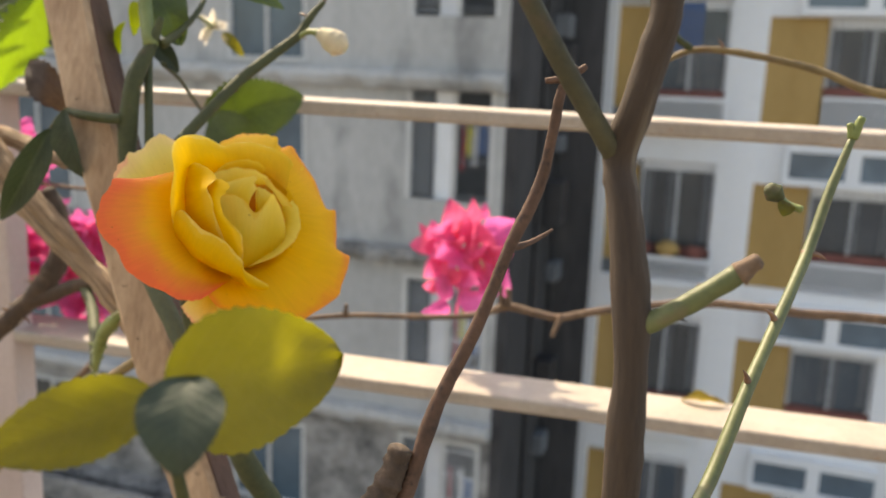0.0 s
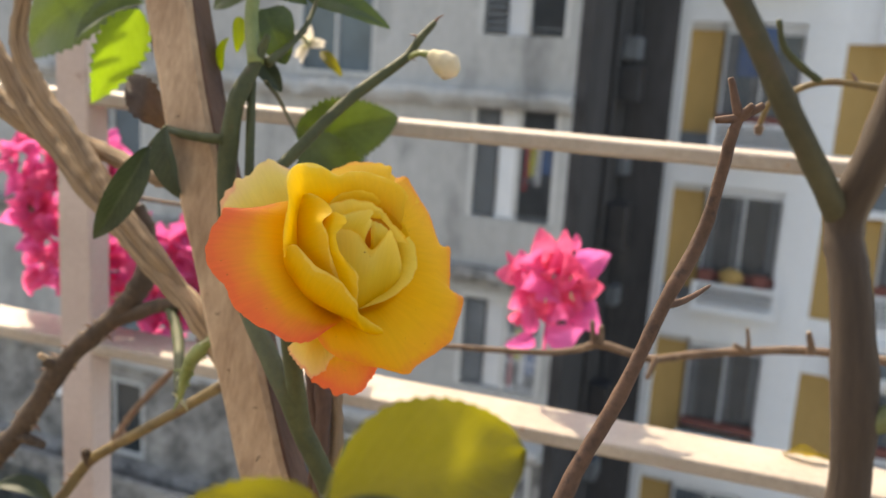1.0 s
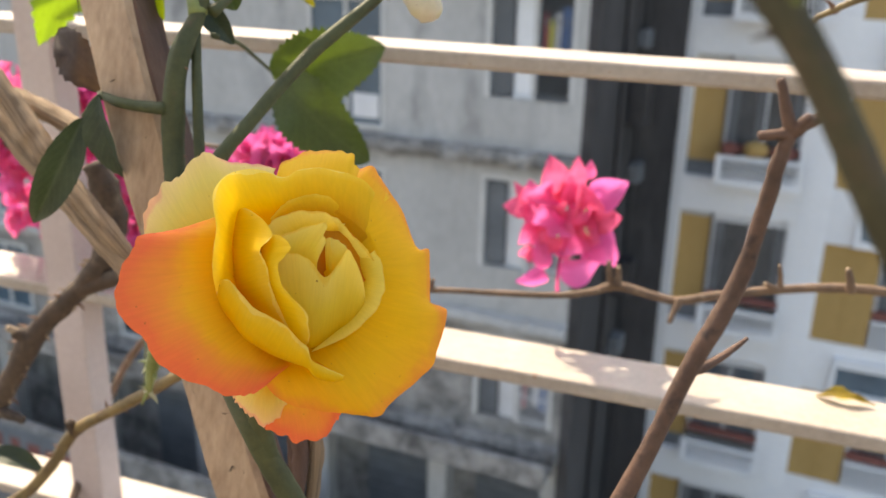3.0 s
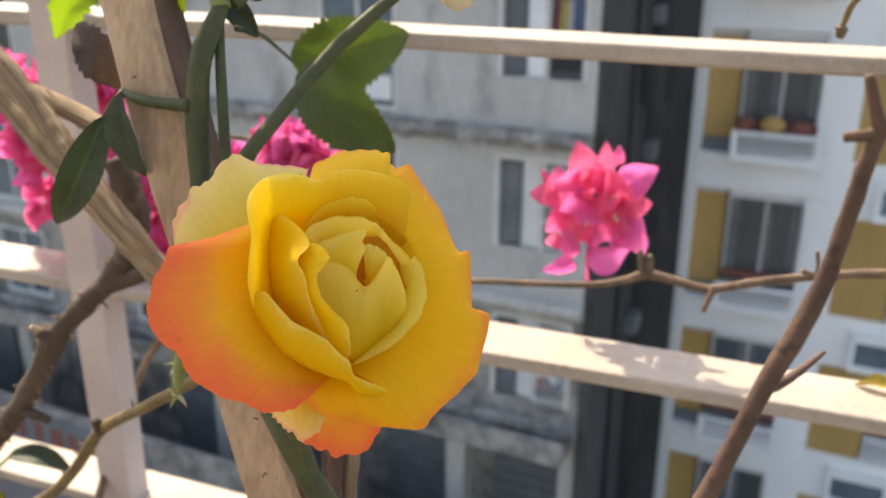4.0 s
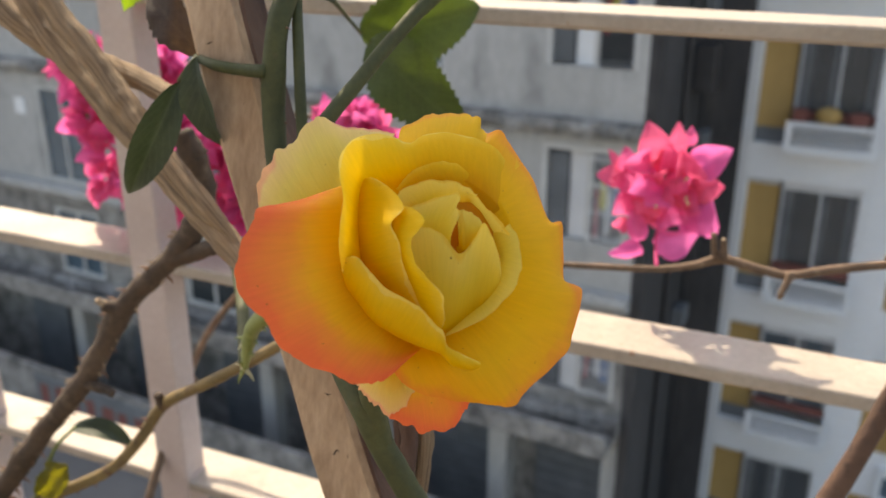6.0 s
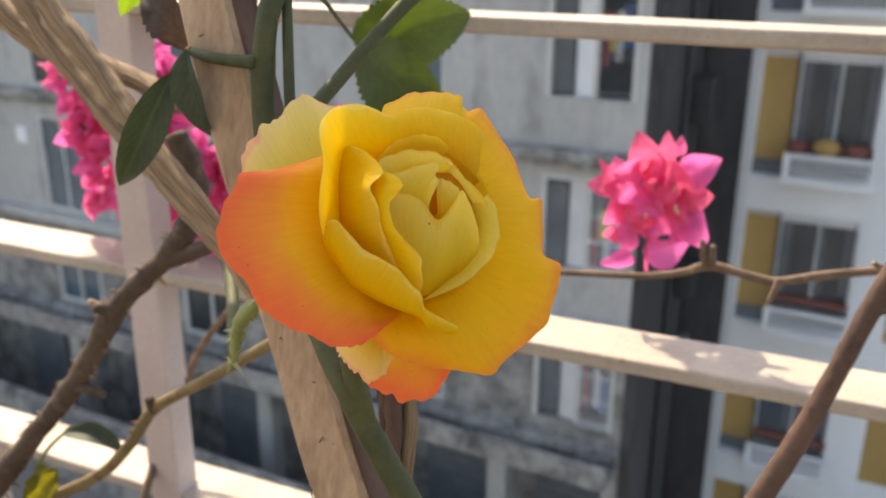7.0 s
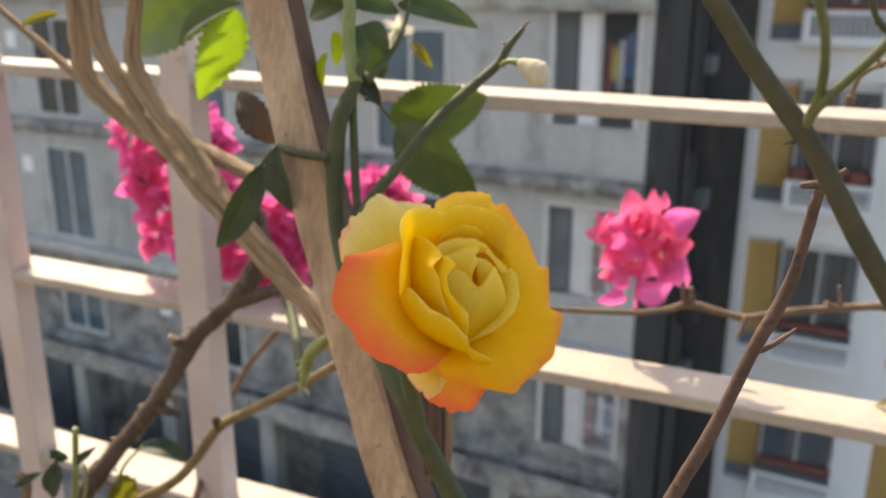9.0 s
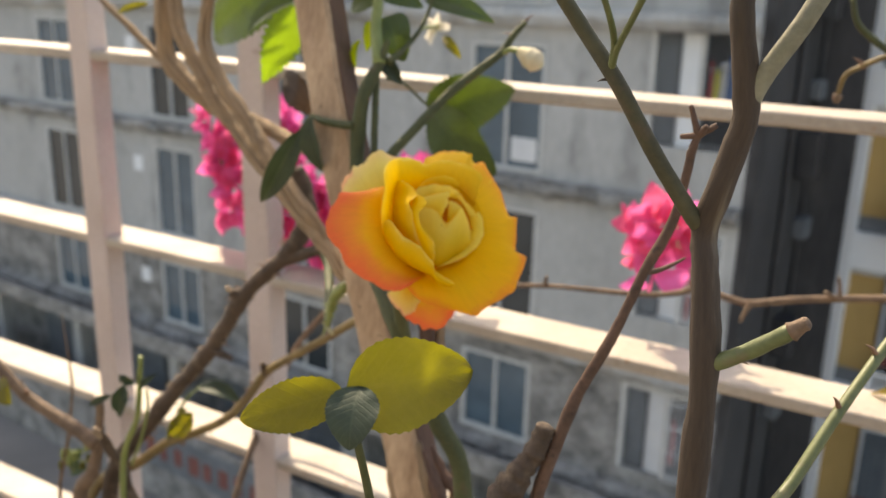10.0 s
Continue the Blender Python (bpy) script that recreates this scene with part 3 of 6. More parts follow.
DIAG = [(0.0289, 0.4560, 1.4349), (0.0238, 0.4520, 1.4277), (0.0191, 0.4480, 1.4197), (-0.0001, 0.4300, 1.4013), (-0.0157, 0.4120, 1.3805), (-0.0217, 0.4060, 1.3722), (-0.0285, 0.4020, 1.3595), (-0.0328, 0.4020, 1.3519)]
VSTEM = [(-0.0320, 0.4300, 1.4250), (-0.0358, 0.4280, 1.4139), (-0.0408, 0.4200, 1.3973), (-0.0418, 0.4150, 1.3686), (-0.0347, 0.4030, 1.3447), (-0.0188, 0.3795, 1.3289), (0.0031, 0.3560, 1.3092), (0.0084, 0.3560, 1.2975), (0.0153, 0.3560, 1.2846), (0.0239, 0.3560, 1.2674), (0.0349, 0.3560, 1.2452), (0.0900, 0.3300, 0.7800)]
VSTEM_TOP = [(-0.0358, 0.4280, 1.4139), (-0.0406, 0.4350, 1.4300), (-0.0416, 0.4400, 1.4484), (-0.0600, 0.4600, 1.5200)]
VSTEM_THIN = [(-0.0397, 0.4350, 1.4166), (-0.0362, 0.4250, 1.3985), (-0.0327, 0.4150, 1.3728), (-0.0296, 0.4100, 1.3548)]
TIE = [(-0.0712, 0.4250, 1.3867), (-0.0609, 0.4180, 1.3856), (-0.0528, 0.4170, 1.3848), (-0.0436, 0.4150, 1.3848)]
PETIOLE_L = [(-0.0753, 0.4200, 1.3798), (-0.0711, 0.4200, 1.3847), (-0.0697, 0.4240, 1.3869)]
PETIOLE_A = [(-0.0319, 0.4300, 1.4070), (-0.0441, 0.4815, 1.3997), (-0.0533, 0.5250, 1.3891), (-0.0594, 0.5601, 1.3790)]
BRANCH_TOP = [(-0.0319, 0.4300, 1.4145), (-0.0272, 0.4400, 1.4210), (-0.0237, 0.4500, 1.4290), (-0.0225, 0.4600, 1.4385), (-0.0206, 0.4650, 1.4495)]
BUDSTALK = [(0.0199, 0.4480, 1.4197), (0.0251, 0.4460, 1.4221), (0.0311, 0.4440, 1.4210)]
FLOWERSTALK = [(-0.0252, 0.4500, 1.4276), (-0.0439, 0.5140, 1.4285), (-0.0578, 0.5714, 1.4271)]
LEAF_LIT = ((-0.1440, 0.5479, 1.4391), (-0.1717, 0.5479, 1.3873), 0.0285)
LEAF_BACK = ((-0.1481, 0.5564, 1.4576), (-0.2287, 0.5806, 1.4131), 0.0496)
LEAF_DARK_FOLD = ((-0.1356, 0.5382, 1.4419), (-0.1775, 0.5406, 1.4178), 0.0165)
LEAF_BROWN = ((-0.0740, 0.4360, 1.3855), (-0.0971, 0.4460, 1.4055), 0.0169)
LEAF_L = ((-0.0753, 0.4200, 1.3798), (-0.1022, 0.4250, 1.3392), 0.0128)
LEAF_M = ((-0.0665, 0.4160, 1.3884), (-0.0607, 0.4200, 1.3588), 0.0128)
LEAF_A = ((-0.0617, 0.5647, 1.3788), (-0.0086, 0.5877, 1.3894), 0.0420)
LEAF_B = ((-0.0509, 0.5462, 1.3778), (-0.0057, 0.5406, 1.3414), 0.0347)
LEAF_HEART = ((-0.0397, 0.447, 1.4358), (-0.0286, 0.443, 1.4145), 0.0190)
LEAF_FOLD = ((-0.0403, 0.4400, 1.4159), (-0.0290, 0.4400, 1.4033), 0.0084)
LEAF_T = ((-0.0319, 0.48, 1.4438), (0.0043, 0.4877, 1.4331), 0.0125)
LEAF_TOP_A = ((-0.067, 0.455, 1.4576), (-0.021, 0.47, 1.4539), 0.0175)
LEAF_TOP_B = ((-0.0561, 0.455, 1.4502), (-0.027, 0.465, 1.4397), 0.0150)
LEAF_TOP_C = ((-0.0529, 0.46, 1.4651), (-0.0779, 0.47, 1.4695), 0.0110)
# four leaves added high up to shade the rose leaves below
LEAF_SHADE_A = ((-0.0544, 0.4700, 1.4521), (-0.0703, 0.5300, 1.4885), 0.0247)
LEAF_SHADE_B = ((-0.0544, 0.4700, 1.4577), (-0.0494, 0.5400, 1.4800), 0.0248)
LEAF_SHADE_C = ((-0.0566, 0.4750, 1.4635), (-0.1194, 0.5500, 1.4909), 0.0256)
LEAF_SHADE_D = ((-0.0512, 0.5000, 1.4592), (-0.0345, 0.5600, 1.4623), 0.0260)
LEAF_BIT_A = ((-0.0532, 0.4550, 1.4328), (-0.0520, 0.4500, 1.4179), 0.0057)
LEAF_BIT_B = ((-0.0557, 0.4500, 1.4239), (-0.0560, 0.4450, 1.4101), 0.0069)
LEAF_PALE = ((-0.0418, 0.5396, 1.4229), (-0.0286, 0.5340, 1.4108), 0.0060)
LEAF_EDGE = ((-0.2211, 0.5000, 1.4374), (-0.2455, 0.5000, 1.4302), 0.0056)
LEAF_TOP_D = ((-0.0498, 0.47, 1.4469), (-0.0746, 0.48, 1.4372), 0.0120)
DROOP_A = ((-0.2167, 0.5200, 1.1711), (-0.1875, 0.5300, 1.1569), 0.0121)
DROOP_B = ((-0.2109, 0.5050, 1.1587), (-0.2272, 0.5000, 1.1406), 0.0159)
DROOP_C = ((-0.2194, 0.5000, 1.1586), (-0.2080, 0.4950, 1.1672), 0.0055)
DEAD_A = ((-0.2136, 0.4400, 1.2085), (-0.2161, 0.4370, 1.1865), 0.0105)
DEAD_B = ((-0.2071, 0.4430, 1.2091), (-0.2164, 0.4400, 1.2148), 0.0063)
DEAD_C = ((-0.2028, 0.4420, 1.2065), (-0.1871, 0.4400, 1.2204), 0.0055)
DEAD_D = ((-0.2268, 0.4450, 1.1965), (-0.2425, 0.4400, 1.1881), 0.0050)
DEAD_E = ((-0.2418, 0.4520, 1.1676), (-0.2367, 0.4500, 1.1574), 0.0052)
WEED_A = ((-0.3205, 0.5000, 1.0950), (-0.3118, 0.5050, 1.1107), 0.0102)
WEED_B = ((-0.3208, 0.5000, 1.0925), (-0.3036, 0.5000, 1.0985), 0.0093)
WEED_C = ((-0.3272, 0.4500, 1.1874), (-0.3067, 0.4400, 1.1773), 0.0160)
NEAR_R = ((0.0605, 0.1860, 1.3640), (0.0828, 0.2060, 1.3640), 0.0215)
NEAR_L = ((0.0600, 0.1860, 1.3636), (0.0392, 0.1780, 1.3565), 0.0115)
NEAR_M = ((0.0684, 0.176, 1.3704), (0.0698, 0.168, 1.3606), 0.0110)
LIME_A = ((0.1015, 0.2150, 1.4528), (0.0705, 0.2050, 1.4666), 0.0135)
LIME_B = ((0.1133, 0.2150, 1.4471), (0.1407, 0.2000, 1.4706), 0.0150)
LIME_PALE = ((0.1513, 0.2400, 1.4549), (0.1588, 0.2420, 1.4474), 0.0085)
LIME_PALE_B = ((0.1498, 0.2400, 1.4561), (0.1402, 0.2450, 1.4609), 0.0056)
LIME_PALE_C = ((0.1504, 0.2400, 1.4570), (0.1592, 0.2450, 1.4677), 0.0073)
LIME_PALE_D = ((0.1504, 0.2400, 1.4570), (0.1519, 0.2350, 1.4709), 0.0061)
# unseen leaves added to cast shade on the rose leaves and near shoot
UNSEEN_SHADES = [
    ((-0.2462, 0.6179, 1.5431), (-0.2165, 0.6318, 1.5497), 0.007),
    ((-0.2477, 0.6263, 1.5365), (-0.2239, 0.6364, 1.5424), 0.0045),
    ((-0.2148, 0.6427, 1.5431), (-0.235, 0.6392, 1.5345), 0.0035),
    ((-0.127, 0.6749, 1.5279), (-0.0863, 0.6927, 1.5379), 0.018),
    ((-0.1464, 0.6624, 1.526), (-0.1276, 0.6725, 1.5293), 0.009),
    ((-0.1509, 0.6551, 1.5286), (-0.119, 0.6631, 1.5405), 0.013),
    ((-0.0578, 0.3295, 1.5776), (-0.0405, 0.3431, 1.5776), 0.022),
    ((-0.0487, 0.3438, 1.5727), (-0.0278, 0.3593, 1.5733), 0.0105),
    ((-0.0542, 0.3346, 1.5761), (-0.0731, 0.3246, 1.5726), 0.006),
    ((-0.0755, 0.3245, 1.5714), (-0.0696, 0.3316, 1.5697), 0.004),
]
# more unseen leaves, added to keep the sun off the rose
UNSEEN_CANOPY = [
    ((-0.1031, 0.4181, 1.5246), (-0.0757, 0.435, 1.5279), 0.024),
    ((-0.0889, 0.4388, 1.518), (-0.0557, 0.4613, 1.5207), 0.026),
    ((-0.0686, 0.4357, 1.5312), (-0.0347, 0.4606, 1.5326), 0.022),
    ((-0.0613, 0.4587, 1.5193), (-0.0296, 0.4799, 1.522), 0.026),
    ((-0.0832, 0.451, 1.5127), (-0.0647, 0.4694, 1.5101), 0.014),
    ((-0.0809, 0.4318, 1.5273), (-0.0589, 0.4492, 1.5273), 0.012),
]
LIME_PETIOLE_A = [(0.1050, 0.2320, 1.4303), (0.1060, 0.2270, 1.4370), (0.1045, 0.2200, 1.4452), (0.1015, 0.2150, 1.4528)]
LIME_PETIOLE_B = [(0.1050, 0.2320, 1.4303), (0.1065, 0.2280, 1.4350), (0.1100, 0.2210, 1.4410), (0.1133, 0.2150, 1.4471)]
DROOP_STALK = [(-0.2352, 0.5050, 1.1326), (-0.2275, 0.5080, 1.1504), (-0.2215, 0.5120, 1.1641), (-0.2138, 0.5200, 1.1725)]
NEAR_STALK = [(0.0605, 0.1865, 1.3638), (0.0608, 0.1900, 1.3520), (0.0610, 0.1980, 1.3300), (0.0660, 0.2150, 1.2500), (0.0700, 0.2300, 0.7800)]
BRACTS = [
    ((0.0814, 0.6740, 1.2961), (0.0744, 0.6740, 1.3207), 0.0155),
    ((0.0921, 0.6724, 1.3024), (0.0912, 0.6692, 1.3224), 0.0090),
    ((0.0992, 0.6756, 1.3063), (0.0992, 0.6788, 1.3178), 0.0058),
    ((0.1014, 0.6732, 1.2954), (0.1228, 0.6716, 1.3071), 0.0161),
    ((0.1014, 0.6740, 1.2812), (0.1208, 0.6740, 1.2836), 0.0155),
    ((0.1085, 0.6756, 1.2724), (0.1181, 0.6788, 1.2503), 0.0194),
    ((0.0829, 0.6772, 1.2460), (0.1105, 0.6836, 1.2520), 0.0161),
    ((0.0783, 0.6756, 1.2407), (0.0569, 0.6788, 1.2361), 0.0103),
    ((0.0741, 0.6724, 1.2471), (0.0724, 0.6692, 1.2722), 0.0103),
    ((0.0646, 0.6756, 1.2860), (0.0470, 0.6788, 1.2851), 0.0111),
    ((0.0630, 0.6764, 1.2889), (0.0530, 0.6812, 1.3008), 0.0052),
    ((0.0681, 0.6748, 1.2897), (0.0629, 0.6764, 1.3044), 0.0103),
    ((0.0776, 0.6700, 1.2972), (0.0609, 0.6620, 1.2960), 0.0116),
]
BRACTS_LOW = [
    ((0.0832, 0.6692, 1.2895), (0.0656, 0.6596, 1.2805), 0.0129),
    ((0.0877, 0.6684, 1.2812), (0.0767, 0.6572, 1.2738), 0.0155),
    ((0.0893, 0.6708, 1.2910), (0.0865, 0.6644, 1.3096), 0.0116),
    ((0.0969, 0.6692, 1.2895), (0.0932, 0.6596, 1.3098), 0.0142),
    ((0.0699, 0.6732, 1.2759), (0.0580, 0.6716, 1.2632), 0.0103),
    ((0.0664, 0.6764, 1.2618), (0.0599, 0.6812, 1.2518), 0.0077),
    ((0.0771, 0.6676, 1.2893), (0.0865, 0.6548, 1.2977), 0.0085),
    ((0.0836, 0.6764, 1.2687), (0.0889, 0.6812, 1.2508), 0.0142),
    ((0.0991, 0.6772, 1.2647), (0.1081, 0.6836, 1.2580), 0.0103),
    ((0.0978, 0.6700, 1.2792), (0.0868, 0.6620, 1.2913), 0.0142),
    ((0.0934, 0.6708, 1.2722), (0.1026, 0.6644, 1.2796), 0.0129),
    ((0.0803, 0.6692, 1.2803), (0.0930, 0.6596, 1.2760), 0.0142),
]
PEDUNCLE = [(0.0908, 0.6680, 1.2744), (0.0871, 0.6680, 1.2651), (0.0848, 0.6640, 1.2574), (0.0842, 0.6450, 1.2537), (0.0846, 0.6200, 1.2527)]
CLUSTER = [
    ((-0.1203, 0.7000, 1.3008), 0.0085),
    ((-0.1087, 0.7000, 1.3040), 0.0093),
    ((-0.1000, 0.7000, 1.3011), 0.0076),
    ((-0.1128, 0.7000, 1.2969), 0.0094),
    ((-0.3377, 0.7350, 1.3336), 0.0210),
    ((-0.3247, 0.7350, 1.3133), 0.0190),
    ((-0.3277, 0.7350, 1.2907), 0.0128),
    ((-0.3146, 0.7350, 1.2686), 0.0181),
    ((-0.3201, 0.7350, 1.2435), 0.0129),
    ((-0.2839, 0.7350, 1.2847), 0.0262),
    ((-0.2727, 0.7350, 1.2643), 0.0231),
    ((-0.2643, 0.7350, 1.2463), 0.0179),
    ((-0.2674, 0.7350, 1.3404), 0.0133),
    ((-0.2749, 0.7350, 1.3220), 0.0134),
    ((-0.2473, 0.7350, 1.2940), 0.0113),
    ((-0.2291, 0.7350, 1.2551), 0.0176),
    ((-0.2335, 0.7350, 1.2359), 0.0146),
    ((-0.2183, 0.7350, 1.2051), 0.0136),
    ((-0.2203, 0.7350, 1.2691), 0.0123),
    ((-0.2931, 0.7350, 1.2462), 0.0213),
]
CLUSTER_LOW = [
    ((-0.2591, 0.7350, 1.3308), 0.0123),
    ((-0.2966, 0.7350, 1.3387), 0.0114),
    ((-0.2006, 0.7350, 1.2631), 0.0133),
    ((-0.1921, 0.7350, 1.2820), 0.0101),
    ((-0.2076, 0.7350, 1.2333), 0.0155),
    ((-0.2373, 0.7350, 1.2781), 0.0134),
    ((-0.2531, 0.7350, 1.2230), 0.0158),
    ((-0.1839, 0.7350, 1.2714), 0.0121),
    ((-0.1685, 0.7350, 1.2764), 0.0110),
    ((-0.1756, 0.7350, 1.2551), 0.0101),
    ((-0.1951, 0.7350, 1.2479), 0.0133),
    ((-0.2009, 0.7350, 1.2207), 0.0114),
    ((-0.1839, 0.7350, 1.2359), 0.0092),
    ((-0.3034, 0.7350, 1.3175), 0.0115),
    ((-0.2890, 0.7350, 1.3080), 0.0125),
    ((-0.2804, 0.7350, 1.2982), 0.0104),
]
FALLEN = (0.2470, 0.6120, 1.2036)
ROSE_AXES = ((0.9797, 0.2003, -0.0016), (-0.0650, 0.3256, 0.9433), (0.1895, -0.9240, 0.3320), (0.0318, 0.3285, 1.3649))
ROSE_BASE = (-16.4, -13.8, -27.0)


# ---- the terrace: floor, wall behind, ground below ----
STREET_Z = -11.3
RAIL_TURN = math.degrees(math.atan2(-0.1861, 1.0))
ground = tagged(new("ground", mesh_of("ground", box(bmesh.new(), -600, 600, -600, 600, STREET_Z - 1, STREET_Z), STREET, False)), "dark dusty asphalt street between the houses", "ground", kind="structure")
terrace = tagged(new("floor", mesh_of("floor", box(bmesh.new(), -3.2, 3.2, -2.2, 0.72, -0.25, 0.0), TILE, False)), "plain cement terrace floor behind the railing", "floor", kind="structure")
terrace.matrix_world = pose(0, 0, 0, 0, 0, RAIL_TURN)
# unseen wall, added to close the terrace and bounce sunlight forward
house = bmesh.new()
box(house, -3.2, 3.2, -2.5, -2.2, STREET_Z, 2.9)
box(house, -3.2, 3.2, -2.2, 0.60, STREET_Z, -0.25)
house_wall = tagged(new("unseen_wall_south", mesh_of("unseen_wall_south", house, HOUSE_WALL, False)), "unseen cream house wall added behind the terrace to bounce sunlight", "wall", kind="structure")
house_wall.matrix_world = pose(0, 0, 0, 0, 0, RAIL_TURN)

planter = framed("planter", (0.0, 0.375, 0.0), RAIL_TURN, "long clay planter box filled with dark soil", "planter")
bm = bmesh.new()
box(bm, -0.66, 0.66, -0.215, -0.195, 0.0, 0.80, 0.004), box(bm, -0.66, 0.66, 0.195, 0.215, 0.0, 0.80, 0.004)
box(bm, -0.66, -0.64, -0.195, 0.195, 0.0, 0.80, 0.004), box(bm, 0.64, 0.66, -0.195, 0.195, 0.0, 0.80, 0.004)
part("body", bm, CLAY, planter, smooth=False)
part("soil", box(bmesh.new(), -0.64, 0.64, -0.195, 0.195, 0.01, 0.785), SOIL, planter, "dark crumbly soil", False)

# ---- railing: flat bars between upright flats ----
railing = framed("railing", (0.0, 0.6452, 0.0), RAIL_TURN, "cream painted steel railing with flat rails and upright posts", "railing")
POSTS = (-0.255, -0.463)
RAIL_TOPS = (1.3861, 1.2062, 1.0272, 0.848, 0.669, 0.30)
FALL = -0.0104


def rail(x0, x1, top, seed):
    """A flat bar, hand-painted, so that its edges waver a little."""
    bm = bmesh.new()
    n = max(int((x1 - x0) / 0.02), 2)
    w, h, e = 0.0218, 0.0093, 0.0018
    shape = [(-w, -h + e), (-w + e, -h), (w - e, -h), (w, -h + e), (w, -e), (w - e, 0), (-w + e, 0), (-w + e * 0.3, -e * 0.3), (-w, -e)]
    rings = []
    for i in range(n + 1):
        x = x0 + (x1 - x0) * i / n
        d = 0.0005 * noise.noise(Vector((x * 30, seed, 0)))
        rings.append([bm.verts.new((x, y + d, top + FALL * x + z + 0.0004 * noise.noise(Vector((x * 22, seed + 5, y * 60))))) for y, z in shape])
    k = len(shape)
    for a, b in zip(rings, rings[1:]):
        for i in range(k):
            bm.faces.new((a[i], b[i], b[(i + 1) % k], a[(i + 1) % k]))
    bm.faces.new(rings[0]), bm.faces.new(list(reversed(rings[-1])))
    bmesh.ops.recalc_face_normals(bm, faces=bm.faces)
    return bm


for i, top in enumerate(RAIL_TOPS):
    part("rail", rail(-1.6, 1.6, top, i * 3.0), PAINT, railing, smooth=False)
for x in (*POSTS, -1.585, 1.585):
    part("post", box(bmesh.new(), x - 0.0135, x + 0.0135, -0.0230, -0.0010, 0.0, 1.53, 0.002), PAINT_POST, railing, smooth=False)
    for top in RAIL_TOPS[:4]:
        for sx in (-1, 1):
            part("weld", tube(bmesh.new(), [(x + sx * 0.0135, -0.0212, top + FALL * x - 0.006), (x + sx * 0.0140, -0.014, top + FALL * x + 0.0005), (x + sx * 0.0138, -0.002, top + FALL * x + 0.0006)], [0.0010, 0.0018, 0.0012], 6, 4, 0.4, 0.6, x + top), PAINT_POST, railing)

# ---- across the street: the grey house ----
TURN = -16.0
grey = framed("apartment_building", (2.4, 14.0, 0.0), TURN, "old grey plastered apartment house with stained ledges and near-black side wall", "building")
ROWS_TOP = [3.95, 0.92, -2.13, -5.2]
LOGGIA = [(2.22, 4.6), (-0.85, 1.22), (-3.90, -2.20), (-6.95, -5.20)]
holes = []
for row, top in enumerate(ROWS_TOP):
    low = top - (2.55 if row < 3 else 1.95)
    top -= 0.22
    for u0, u1 in ((-27.4, -25.8), (-22.15, -20.5), (-17.25, -15.7), (-12.9, -11.2), (-7.55, -5.95)):
        holes.append((u0, u1, low, top))
    holes.append((-4.02, -2.45, LOGGIA[row][0], LOGGIA[row][1]))
bm = wall_cells(bmesh.new(), (-34.0, -2.27), (-4.80, 7.2), [h for h in holes if h[2] > -4.80], 0.0, 0.28)
box(bm, -34.0, -2.27, 0.28, 9.5, 7.0, 7.2)
for zf in (4.9, 1.75, -1.35, -4.4, -7.35):
    box(bm, -33.8, -2.42, 0.28, 9.2, zf - 0.12, zf)
for u in (-30.0, -24.0, -19.0, -14.0, -9.6, -4.6):
    box(bm, u, u + 0.15, 0.30, 4.0, -7.4, 7.0)
part("wall", bm, CONCRETE, grey, smooth=False)
# lower storey gets a darker concrete in place of shade near the street
part("wall", wall_cells(bmesh.new(), (-34.0, -2.27), (-7.5, -4.80), [h for h in holes if h[2] < -4.80], 0.0, 0.28), LEDGE, grey, "lower storey darkened, street shade put into its grey", False)
part("side_wall", box(bmesh.new(), -2.27, -2.07, 0.02, 12.0, STREET_Z, 9.0), SHADED_PLASTER, grey, "mould-stained side wall with the shade of the gap in its colour", False)
# dark grey puts the shade of the unlit rooms into this wall
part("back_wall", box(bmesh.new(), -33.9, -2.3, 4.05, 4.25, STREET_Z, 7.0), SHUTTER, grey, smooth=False)
